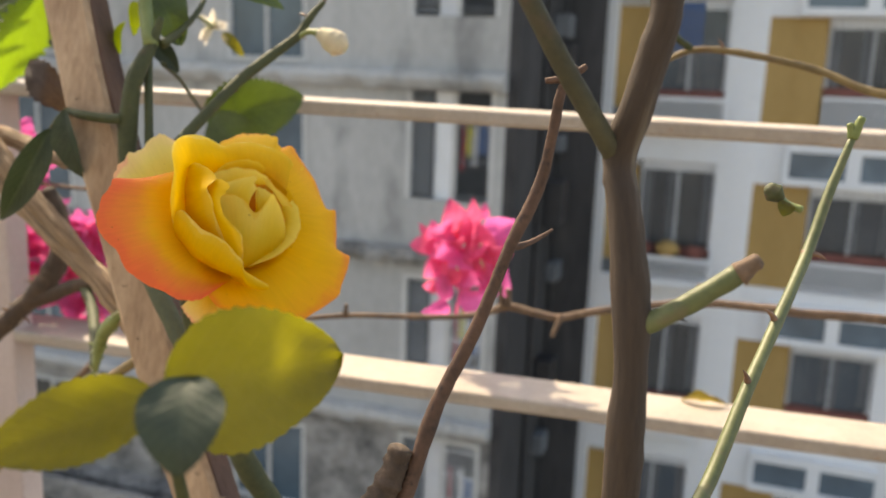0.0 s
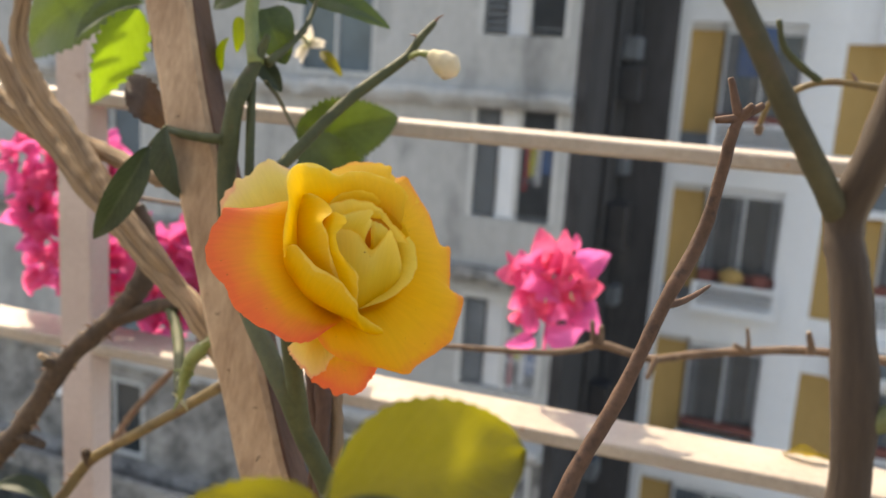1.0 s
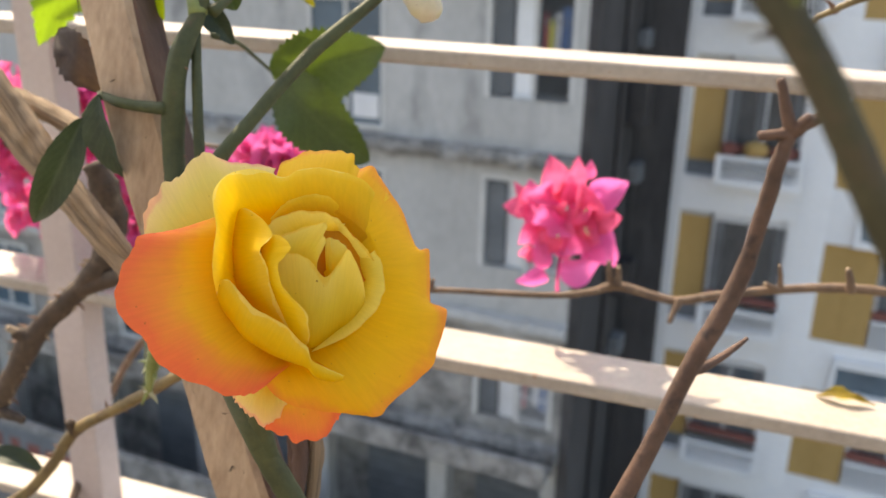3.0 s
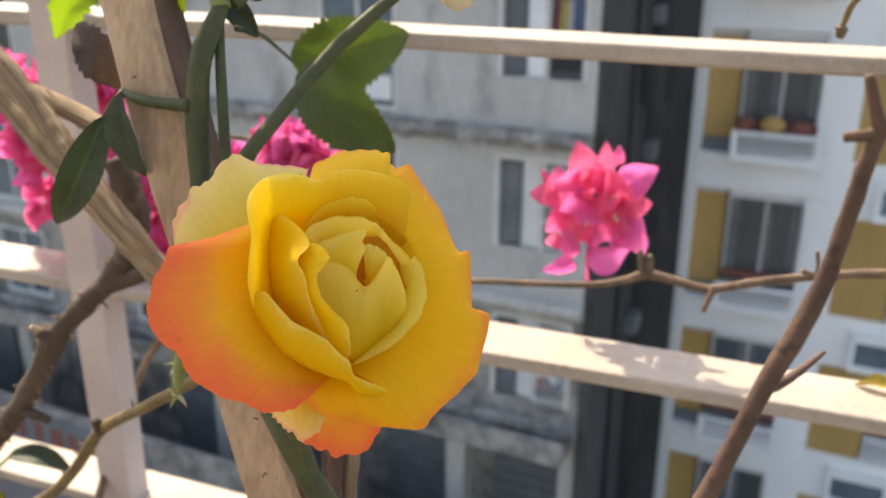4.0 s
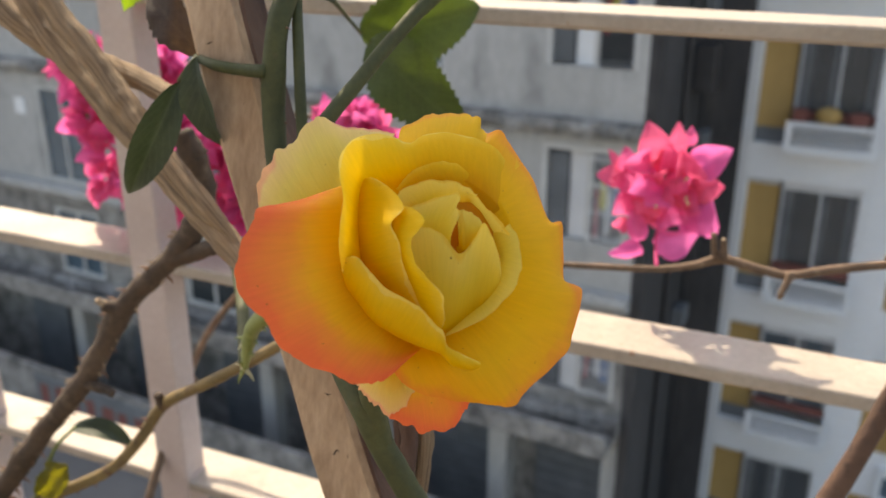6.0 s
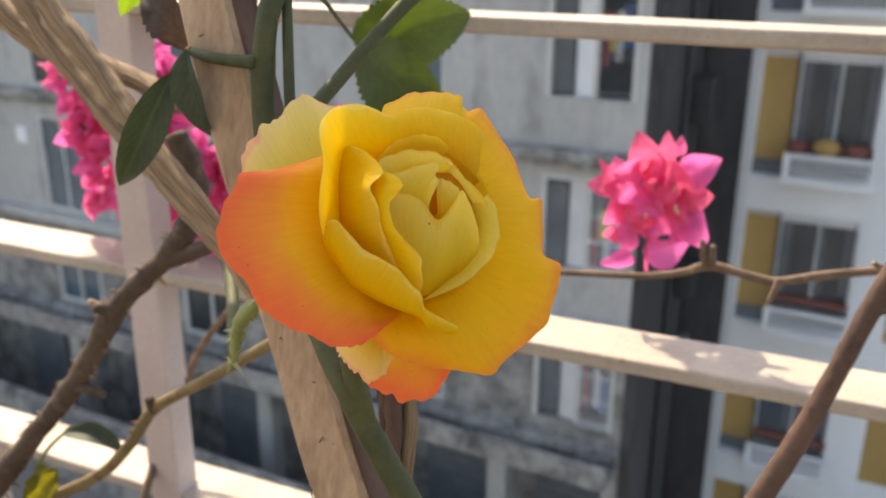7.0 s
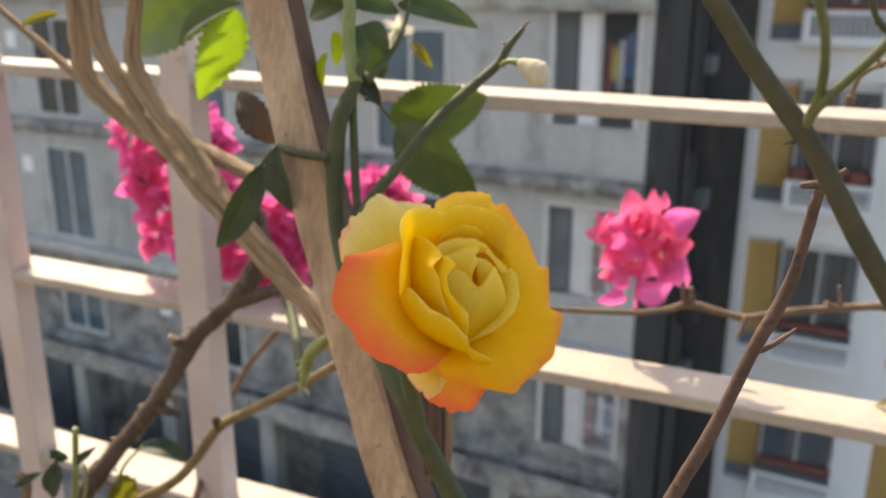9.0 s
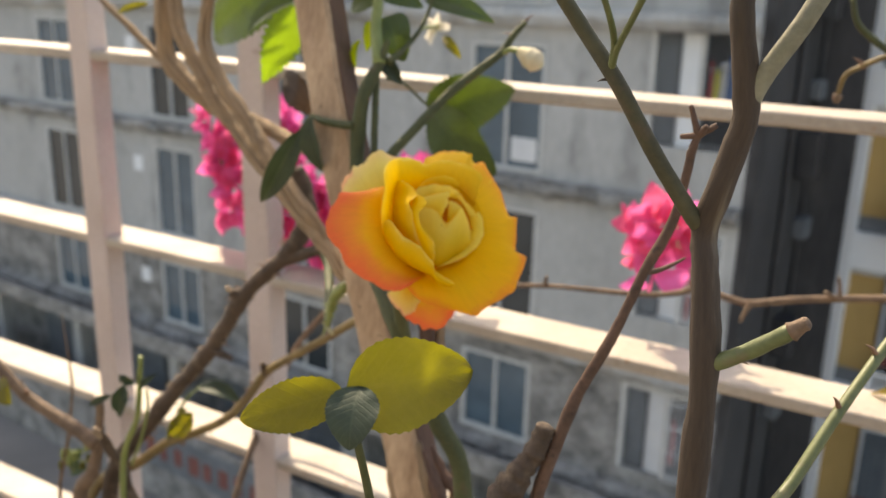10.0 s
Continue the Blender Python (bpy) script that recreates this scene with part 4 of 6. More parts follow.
for row, top in enumerate(ROWS_TOP):
    zl = top - (2.55 if row < 3 else 1.95)
    top -= 0.22
    bm = bmesh.new()
    lines = []
    for i in range(240):
        u = -33.8 + i * 0.132
        rough = 1.9 if row in (1, 3) else 1.0
        d = rough * (0.07 * noise.noise(Vector((u * 1.7, row, 0))) + 0.04 * noise.noise(Vector((u * 7.0, row, 2))))
        dz = rough * 0.07 * noise.noise(Vector((u * 2.9, row, 4)))
        lines.append([bm.verts.new(q) for q in ((u, -0.002, zl - 0.08), (u, -0.26 - d, zl - 0.10 + d), (u, -0.30 - d, zl - 0.22 + dz * 0.5), (u, -0.22 + d, zl - 0.36 + dz), (u, -0.002, zl - 0.40))])
    for l0, l1 in zip(lines, lines[1:]):
        for k in range(5):
            bm.faces.new((l0[k], l1[k], l1[(k + 1) % 5], l0[(k + 1) % 5]))
    bm.faces.new(lines[0]), bm.faces.new(lines[-1])
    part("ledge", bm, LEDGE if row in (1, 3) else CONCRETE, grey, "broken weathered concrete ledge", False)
    for j, (u0, u1) in enumerate(((-27.4, -25.8), (-22.15, -20.5), (-17.25, -15.7), (-12.9, -11.2), (-7.55, -5.95))):
        fr = bmesh.new()
        t = 0.07
        box(fr, u0, u1, -0.02, 0.12, top - t, top), box(fr, u0, u1, -0.04, 0.12, zl, zl + t)
        box(fr, u0, u0 + t, -0.02, 0.12, zl + t, top - t), box(fr, u1 - t, u1, -0.02, 0.12, zl + t, top - t)
        mid = (u0 + u1) / 2
        box(fr, mid - 0.03, mid + 0.03, 0.0, 0.10, zl + t, top - t)
        win = part("window", fr, GREY_TRIM, grey, "pale framed sliding window", False)
        for a, b in ((u0 + t, mid - 0.03), (mid + 0.03, u1 - t)):
            part("pane", box(bmesh.new(), a, b, 0.05, 0.07, zl + t, top - t), BLUE_GLASS if (row + j) % 3 else DARK_GLASS, win, smooth=False)
        if j == 4 and row == 1:
            part("paper", box(bmesh.new(), mid + 0.12, u1 - 0.14, 0.02, 0.045, zl + 0.18, zl + 0.62), CLOTH_WHITE, win, "white sheet in the window", False)
        if j in (2, 3):
            part("vent", box(bmesh.new(), u0 - 0.85, u0 - 0.5, -0.03, 0.0, top - 0.75, top - 0.35), WHITE_TRIM, grey, "small square wall vent", False)
    # the loggia at the corner, with its barred door and the washing
    z0, z1 = LOGGIA[row]
    fr = bmesh.new()
    box(fr, -4.02, -3.94, 0.0, 0.2, z0, z1), box(fr, -2.53, -2.45, 0.0, 0.2, z0, z1), box(fr, -3.94, -2.53, 0.0, 0.2, z1 - 0.09, z1)
    box(fr, -3.20, -3.12, 0.05, 0.15, z0, z1 - 0.09)
    log = part("window", fr, GREY_TRIM, grey, "loggia opening with pale frame", False)
    for k in range(18):
        zz = z0 + 0.06 + k * (z1 - z0 - 0.2) / 18
        part("slat", box(bmesh.new(), -3.93, -3.56, 0.08 + 0.01 * (k % 2), 0.12, zz, zz + 0.07), SHUTTER, log, smooth=False)
    part("door", box(bmesh.new(), -3.55, -3.20, 0.16, 0.2, z0, z1 - 0.1), WHITE_TRIM if row == 1 else CLOTH_WHITE, log, smooth=False)
    gr = bmesh.new()
    for k in range(8):
        x = -3.08 + k * 0.072
        box(gr, x, x + 0.014, -0.03, -0.016, z0, z1 - 0.1)
    for k in range(4):
        box(gr, -3.12, -2.53, -0.016, -0.004, z0 + 0.1 + k * (z1 - z0 - 0.3) / 3, z0 + 0.125 + k * (z1 - z0 - 0.3) / 3)
    part("grille", gr, WHITE_TRIM if row > 1 else SHUTTER, log, "window bars", False)
    for k, (m, x, w, drop) in enumerate(((CLOTH_RED, -3.06, 0.07, 0.9), (CLOTH_YELLOW, -2.96, 0.11, 0.55), (CLOTH_BLUE, -2.74, 0.16, 0.7), (CLOTH_WHITE, -2.86, 0.10, 0.8))):
        if (row, k) in ((0, 0), (0, 1), (3, 1)):
            continue
        cl = bmesh.new()
        top_z = z1 - 0.55 - 0.1 * ((row + k) % 3)
        nx, nz = 6, 8
        vs = [[cl.verts.new((x + w * i / nx, 0.10 + 0.02 * math.sin(i * 1.9 + j * 0.6), top_z - drop * j / nz)) for i in range(nx + 1)] for j in range(nz + 1)]
        for r0, r1 in zip(vs, vs[1:]):
            for i in range(nx):
                cl.faces.new((r0[i], r0[i + 1], r1[i + 1], r1[i]))
        part("washing", cl, m, log, "hanging washing")
# open ground floor with pillars
for u in (-31.0, -26.5, -22.0, -17.4, -14.2, -11.0, -7.8, -5.0, -2.6):
    part("pillar", box(bmesh.new(), u, u + 0.42, 0.1, 0.5, STREET_Z, -7.5, 0.02), CONCRETE, grey, smooth=False)
part("shop_front", box(bmesh.new(), -33.8, -2.42, 1.1, 1.3, STREET_Z, -7.52), LEDGE, grey, "recessed grey wall of the ground floor", False)
for u in (-29.6, -25.0, -20.3, -16.2, -13.0, -9.9, -6.9, -4.3):
    door = part("shutter", box(bmesh.new(), u, u + 1.5, 1.02, 1.098, STREET_Z, -8.6), SHUTTER, grey, "closed roller shutter", False)
    for k in range(9):
        part("slat", box(bmesh.new(), u + 0.03, u + 1.47, 0.99, 1.019, STREET_Z + 0.1 + k * 0.28, STREET_Z + 0.32 + k * 0.28), SHUTTER, door, smooth=False)
bm = bmesh.new()
box(bm, -34.0, -2.27, -0.9, 0.3, -7.62, -7.5), box(bm, -34.0, -2.27, -0.9, -0.78, -7.5, -7.2)
part("canopy", bm, LEDGE, grey, "concrete slab over the open ground floor", False)

part("boundary_wall", box(bmesh.new(), -34.0, -4.0, -1.62, -1.44, STREET_Z, -9.15, 0.02), LEDGE, grey, "low grey boundary wall along the street", False)
part("sign", box(bmesh.new(), -16.9, -11.6, -1.66, -1.621, -10.35, -9.3), SHUTTER, grey, "dark painted sign on the boundary wall", False)
rng = random.Random(3)
for k in range(9):
    u = -16.7 + k * 0.55
    part("sign_bar", box(bmesh.new(), u, u + rng.uniform(0.26, 0.42), -1.672, -1.661, -10.15 + rng.uniform(0, 0.1), -9.5 - rng.uniform(0, 0.15)), BRICK_RED, grey, "red painted bar of the sign", False)

# ---- across the street: the white house with ochre panels ----
white = framed("apartment_building", (2.76, 18.07, 0.0), TURN, "white apartment house with ochre wall panels and small balconies", "building")
PITCH = 3.15
holes = []
for k in range(-1, 5):
    zt = 2.82 - PITCH * k
    holes += [(-0.40, 1.75, zt - 2.40, zt + 0.04), (2.45, 5.05, zt - 2.33, zt - 0.28)]
bm = wall_cells(bmesh.new(), (-0.85, 7.5), (STREET_Z, 7.6), holes, 0.0, 0.30)
box(bm, -0.85, -0.60, 0.30, 9.0, STREET_Z, 7.6), box(bm, -0.60, 7.5, 0.30, 9.0, 7.4, 7.6)
for k in range(-1, 5):
    zt = 2.82 - PITCH * k
    box(bm, -0.59, 7.4, 0.31, 8.0, zt + 0.13, zt + 0.30)
part("wall", bm, WHITE_WALL, white, smooth=False)
# dark like the rooms in front of it, their shade put into its grey
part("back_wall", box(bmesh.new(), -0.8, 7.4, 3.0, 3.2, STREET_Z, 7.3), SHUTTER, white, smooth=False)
for k in range(-1, 5):
    zt = 2.82 - PITCH * k
    # ochre recess beside the window
    part("ochre_panel", box(bmesh.new(), -0.40, 0.22, 0.22, 0.34, zt - 2.10, zt - 0.10), OCHRE, white, "ochre painted recessed wall panel", False)
    part("lintel", box(bmesh.new(), -0.40, 0.22, 0.16, 0.34, zt - 0.099, zt + 0.04), GREY_TRIM, white, smooth=False)
    part("sill_panel", box(bmesh.new(), -0.40, 0.22, 0.18, 0.34, zt - 2.40, zt - 2.10), SHUTTER, white, smooth=False)
    part("ochre_panel", box(bmesh.new(), 2.45, 3.48, 0.06, 0.34, zt - 2.33, zt - 0.28), OCHRE, white, "ochre painted wall panel", False)
    part("ochre_panel", box(bmesh.new(), 2.96, 2.975, 0.045, 0.06, zt - 2.33, zt - 0.28), OCHRE, white, "raised seam of the ochre panel", False)
    for col, (u0, u1, low, top) in enumerate(((0.28, 1.75, zt - 1.70, zt + 0.02), (3.50, 5.05, zt - 1.55, zt - 0.30))):
        fr = bmesh.new()
        t = 0.06
        box(fr, u0, u1, 0.14, 0.26, top - t - 0.12, top), box(fr, u0, u0 + t, 0.14, 0.26, low, top - t - 0.12), box(fr, u1 - t, u1, 0.14, 0.26, low, top - t - 0.12)
        mid = (u0 + u1) / 2
        box(fr, mid - 0.035, mid + 0.035, 0.15, 0.25, low, top - t - 0.12)
        win = part("window", fr, WHITE_TRIM, white, "barred window with white frame", False)
        for a, b in ((u0 + t, mid - 0.035), (mid + 0.035, u1 - t)):
            part("pane", box(bmesh.new(), a, b, 0.20, 0.22, low, top - t - 0.12), DARK_GLASS if (k + col) % 3 else BLUE_GLASS, win, smooth=False)
        # pale curtains drawn to the sides behind the glass bars
        for c, (a, wd) in enumerate(((u0 + t + 0.01, 0.17), (mid - 0.20, 0.15), (mid + 0.05, 0.11), (u1 - t - 0.17, 0.15))):
            if (c + k + col) % 4 == 3:
                continue
            cu = bmesh.new()
            rows = [[cu.verts.new((a + wd * i / 10, 0.185 + 0.010 * math.sin(i * 2.1 + k), z)) for i in range(11)] for z in (low + 0.02 + 0.1 * (c % 2), top - t - 0.13)]
            for i in range(10):
                cu.faces.new((rows[0][i], rows[0][i + 1], rows[1][i + 1], rows[1][i]))
            part("curtain", cu, NET_CURTAIN, win, "grey net curtain")
        gr = bmesh.new()
        for j in range(11):
            x = u0 + t + j * (u1 - u0 - 2 * t) / 10.5
            box(gr, x, x + 0.016, 0.10, 0.115, low, top - t)
        for j in range(14):
            zz = low + 0.10 + j * (top - low - 0.25) / 14
            box(gr, u0, u1, 0.116, 0.13, zz, zz + 0.020)
        part("grille", gr, NET_CURTAIN, win, "grey window bars", False)
        part("red_sill", box(bmesh.new(), u0, u1, 0.04, 0.20, low - 0.15, low), BRICK_RED, win, "dull red sill", False)
    # small balcony with upright bars, standing out from the wall
    bal = bmesh.new()
    box(bal, 0.24, 1.84, -0.42, 0.0, zt - 2.44, zt - 2.30)
    balcony = part("balcony", bal, WHITE_TRIM, white, "small white balcony with upright bars", False)
    bars = bmesh.new()
    box(bars, 0.24, 1.84, -0.42, -0.36, zt - 1.90, zt - 1.83), box(bars, 0.24, 0.38, -0.42, -0.28, zt - 2.30, zt - 1.90), box(bars, 1.76, 1.84, -0.42, -0.36, zt - 2.30, zt - 1.90)
    part("handrail", bars, WHITE_TRIM, balcony, smooth=False)
    for j in range(12):
        x = 0.45 + j * 0.111
        part("bar", box(bmesh.new(), x, x + 0.045, -0.41, -0.38, zt - 2.30, zt - 1.90), WHITE_TRIM, balcony, smooth=False)
    guard = part("window_guard", box(bmesh.new(), 3.50, 5.05, -0.04, 0.0, zt - 1.78, zt - 1.72), WHITE_TRIM, white, "white window guard with upright bars", False)
    for j in range(14):
        x = 3.53 + j * 0.11
        part("bar", box(bmesh.new(), x, x + 0.045, -0.03, 0.0, zt - 2.30, zt - 1.78), WHITE_TRIM, guard, smooth=False)
    # glazed parapet band
    zp = zt - 0.28
    fr = bmesh.new()
    box(fr, 2.95, 5.3, -0.16, -0.002, zp + 0.02, zp + 0.16), box(fr, 2.95, 5.3, -0.16, -0.002, zp + 0.66, zp + 0.84), box(fr, 2.95, 3.05, -0.16, -0.002, zp + 0.16, zp + 0.66), box(fr, 4.05, 4.30, -0.15, -0.002, zp + 0.16, zp + 0.66)
    par = part("parapet", fr, WHITE_TRIM, white, "white framed parapet with pale blue panes", False)
    for a, b in ((3.05, 4.05), (4.30, 5.3)):
        part("pane", box(bmesh.new(), a, b, -0.10, -0.06, zp + 0.16, zp + 0.66), PALE_GLASS, par, smooth=False)
    if k == 1:
        bowl = bmesh.new()
        bmesh.ops.create_uvsphere(bowl, u_segments=16, v_segments=8, radius=0.22, matrix=Matrix.Translation((0.95, -0.22, zt - 1.70)) @ Matrix.Diagonal((1.1, 0.8, 0.8, 1)))
        part("flower_pot", bowl, OCHRE, balcony, "round ochre pot on the balcony")
        for x in (0.32, 1.35):
            part("flower_pot", box(bmesh.new(), x, x + 0.28, -0.34, -0.14, zt - 1.83, zt - 1.60, 0.03), BRICK_RED, balcony, "red pot on the balcony", False)
    if k == 0:
        part("blue_sheet", box(bmesh.new(), 0.55, 1.25, 0.13, 0.14, zt - 0.95, zt - 0.02), CLOTH_BLUE, white, "blue cloth hung behind the bars", False)
# flat facing panels between the window bays
panel_left, panel_mid = (mesh_of("facing_panel", box(bmesh.new(), u0, u1, -0.012, -0.0005, 0.0, 0.425), WHITE_WALL, False) for u0, u1 in ((-0.845, -0.42), (1.90, 2.43)))
for me in (panel_left, panel_mid):
    for k in range(38):
        ob = new("facing_panel", me)
        ob.parent = white
        ob.location = (0, 0, -9.3 + k * 0.45)
# boxes and pipes along the near-black side wall
for z, w, y, h, m in ((4.5, 0.34, 2.9, 0.75, DARK_FRAME), (3.35, 0.18, 3.6, 0.30, SHUTTER), (2.0, 0.30, 3.0, 0.42, SHUTTER), (1.25, 0.42, 2.8, 0.62, DARK_FRAME), (-0.15, 0.20, 3.4, 0.34, SHUTTER), (-1.5, 0.40, 2.9, 0.85, DARK_FRAME), (-2.75, 0.24, 3.5, 0.38, SHUTTER), (-4.9, 0.38, 2.9, 0.7, DARK_FRAME), (-6.3, 0.26, 3.1, 0.4, SHUTTER)):
    bm = bmesh.new()
    y -= 0.75
    box(bm, -2.06, -2.07 + w, y, y + 0.5, z, z + h, 0.03)
    box(bm, -2.06, -2.07 + w * 0.8, y - 0.012, y - 0.001, z + 0.08, z + 0.12), box(bm, -2.06, -2.07 + w * 0.8, y - 0.012, y - 0.001, z + 0.2, z + 0.24)
    part("air_conditioner", bm, m, grey, "outdoor air conditioner box on the dark side wall", False)
# added end wall, coloured dark like the shaded gap it fills
part("end_wall", box(bmesh.new(), -2.065, -1.30, 3.30, 3.50, STREET_Z, 9.0), SHADED_PLASTER, grey, "wall added to close the narrow gap, shade in its colour", False)
for y in (1.6, 3.1):
    part("drain_pipe", tube(bmesh.new(), [(-2.01, y, STREET_Z), (-2.01, y, 7.0)], 0.05, 8, 2, 0.0), DARK_FRAME, grey, "dark drain pipe")


# ---- wooden stake ----
def stake_mesh():
    """A sawn square stake with rounded, chipped arrises."""
    bm = bmesh.new()
    path = spline(STAKE, [1] * len(STAKE), 14)
    h, rings = 0.0098, []
    ring = [(-1, -0.82), (-0.82, -1), (0, -1.01), (0.82, -1), (1, -0.82), (1.01, 0), (1, 0.82), (0.82, 1), (0, 1), (-0.82, 1), (-1, 0.82), (-1, 0)]
    turn = Matrix.Rotation(radians(-3), 3, "Z")
    for c, _ in path:
        rings.append([bm.verts.new(c + turn @ Vector((x, y, 0)) * h * (1 + 0.07 * noise.noise(Vector((x * 2, y * 2, c.z * 28))))) for x, y in ring])
    k = len(ring)
    for a, b in zip(rings, rings[1:]):
        for i in range(k):
            bm.faces.new((a[i], a[(i + 1) % k], b[(i + 1) % k], b[i]))
    bm.faces.new(rings[0]), bm.faces.new(rings[-1])
    bmesh.ops.recalc_face_normals(bm, faces=bm.faces)
    return bm


STAKE = [(-0.1110, 0.4740, 1.5400)] + STAKE
stake = thing("wooden_stake", (0.155, 0.277, 0.79), "weathered square wooden stake pushed into the planter soil", "stake")
part("shaft", stake_mesh(), STAKE_WOOD, stake, smooth=False)


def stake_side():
    """The stake's side away from the sun, shade put into its darker wood, a hair proud of the sawn wood."""
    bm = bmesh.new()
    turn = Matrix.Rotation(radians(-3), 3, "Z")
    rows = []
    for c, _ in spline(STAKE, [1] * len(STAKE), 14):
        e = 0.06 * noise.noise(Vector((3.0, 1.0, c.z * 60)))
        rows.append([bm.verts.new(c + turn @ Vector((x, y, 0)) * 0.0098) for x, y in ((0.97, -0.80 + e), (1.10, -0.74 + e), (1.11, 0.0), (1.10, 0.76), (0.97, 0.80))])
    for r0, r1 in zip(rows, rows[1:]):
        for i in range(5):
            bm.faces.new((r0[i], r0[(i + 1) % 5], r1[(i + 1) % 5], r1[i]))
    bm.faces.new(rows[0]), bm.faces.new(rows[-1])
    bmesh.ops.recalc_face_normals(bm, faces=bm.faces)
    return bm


# dark brown wood that also carries the shade of this side
part("shaded_face", stake_side(), OLD_WOOD, stake, "side of the stake away from the sun, painted darker", False)

rng = random.Random(41)
cracks = bmesh.new()
turn = Matrix.Rotation(radians(-3), 3, "Z")
shaft = [q for q, _ in spline(STAKE, [1] * len(STAKE), 14)]
for k in range(46):
    q = shaft[int(len(shaft) * rng.uniform(0.02, 0.7))]
    x = rng.uniform(-0.85, 0.8)
    flat = rng.random() < 0.25
    pts = []
    for i in range(4):
        dx = (i * 0.09 if flat else 0.04 * rng.uniform(-1, 1)) + rng.uniform(-0.03, 0.03)
        dz = (0.0012 * rng.uniform(-1, 1)) if flat else -i * rng.uniform(0.0015, 0.004)
        pts.append(q + turn @ Vector((min(x + dx, 0.9) * 0.0098, -0.0099, 0)) + Vector((0, 0, dz)))
    tube(cracks, pts, [0.00005, 0.00024, 0.00018, 0.00005], 6, 2, 0.3)
tagged(part("cracks", cracks, BARK_DARK, stake, "fine dark cracks in the wood"), kind="stuff")

# ---- peeled dry vine twisted against the stake ----
vine = thing("dry_vine", (0.03, 0.37, 0.78), "dry peeled vine of twisted pale brown strands", "vine")
part("strand", tube(bmesh.new(), STRAND_A, [0.0046, 0.0048, 0.0053, 0.0056, 0.0053, 0.0048, 0.0043, 0.0040, 0.0037], 14, 9, 0.22, 0.25, 2), PEELED, vine)
part("strand", tube(bmesh.new(), STRAND_B, [0.0042, 0.0044, 0.0045, 0.0046, 0.0047, 0.0047, 0.0047, 0.0049, 0.0053, 0.0055, 0.0056, 0.0060, 0.0062], 14, 9, 0.24, 0.25, 9), PEELED, vine)
part("strand", tube(bmesh.new(), STRAND_C, [0.0032, 0.0034, 0.0036, 0.0040, 0.0044, 0.0047, 0.0047, 0.0045, 0.0042, 0.0036, 0.0018], 14, 9, 0.22, 0.2, 4), PEELED, vine)
part("twig", tube(bmesh.new(), TWIG_THIN, [0.0016, 0.0018, 0.0020, 0.0023, 0.0026, 0.0023], 8, 6, 0.15, 0.3, 6), PEELED, vine)

for i, line in enumerate(FRAYED):
    part("bark_strip", tube(bmesh.new(), line, [0.0012, *[0.0030 - 0.0003 * (i % 3)] * (len(line) - 2), 0.0014], 8, 7, 0.35, 0.4, 31 + i), PEELED if i % 2 else OLD_WOOD, vine, "frayed strip of dry bark")


def leaf_part(spec, material, parent, label="", **how):
    base, tip, width = spec
    return part("leaf", leaf_sheet(bmesh.new(), base, tip, width, **how), material, parent, label)


leaf_part(LEAF_EDGE, LEAF_YELLOW, vine, "small half-dry leaf", face=(0.2, -1, 0.4), teeth=5, seed=3)

# ---- the rose bush with its open yellow rose ----
rose_bush = thing("rose_bush", (0.03, 0.37, 0.78), "rose bush with an open yellow rose, buds and green leaves", "rose bush")
part("stem", tube(bmesh.new(), DIAG, [0.0012, 0.0017, 0.0020, 0.0022, 0.0023, 0.0024, 0.0026, 0.0024], 12, 6, 0.07, 0.15, 3), STEM_GREEN, rose_bush, "cut green stem")
part("stem", tube(bmesh.new(), VSTEM, [0.0012, 0.0024, 0.0035, 0.0036, 0.0034, 0.0034, 0.0034, 0.0035, 0.0036, 0.0042, 0.0040, 0.0048], 12, 6, 0.08, 0.2, 5), STEM_GREEN, rose_bush, "main grey-green cane")
part("stem", tube(bmesh.new(), VSTEM_TOP, [0.0032, 0.0028, 0.0024, 0.0020], 10, 5, 0.08, 0.1, 6), STEM_FRESH, rose_bush)
part("stem", tube(bmesh.new(), VSTEM_THIN, [0.0016, 0.0018, 0.0019, 0.0018], 8, 5, 0.06, 0.1, 7), STEM_GREEN, rose_bush)
part("stem", tube(bmesh.new(), BRANCH_TOP, [0.0020, 0.0014, 0.0011, 0.0010, 0.0008], 10, 5, 0.08, 0.2, 8), STEM_GREEN, rose_bush)
part("petiole", tube(bmesh.new(), TIE, [0.0013, 0.0018, 0.0019, 0.0022], 8, 5, 0.1, 0.1, 9), STEM_GREEN, rose_bush)
part("petiole", tube(bmesh.new(), PETIOLE_L, [0.0009, 0.0011, 0.0013], 8, 4, 0.1), STEM_GREEN, rose_bush)
part("petiole", tube(bmesh.new(), PETIOLE_A, [0.0011, 0.0009, 0.0008, 0.0008], 8, 5, 0.1), STEM_GREEN, rose_bush)
part("shoot", tube(bmesh.new(), THORNY, [0.0014, 0.0020, 0.0025, 0.0027, 0.0012], 10, 7, 0.16, 0.4, 2), STEM_FRESH, rose_bush, "short thorny green shoot")
for i, (at, way) in enumerate(zip(THORNY[1:] + THORNY[2:], ((-1, -0.4, -0.2), (0.8, -0.5, 0.1), (-1, 0, -0.5), (-0.5, -0.6, -1), (0.9, -0.3, 0.2), (-0.9, 0, 0.4), (0.7, 0, -0.7)))):
    part("thorn", thorn(bmesh.new(), at, way, 0.0062), STEM_FRESH if i % 2 else SEPAL_PALE, rose_bush)
rng = random.Random(77)
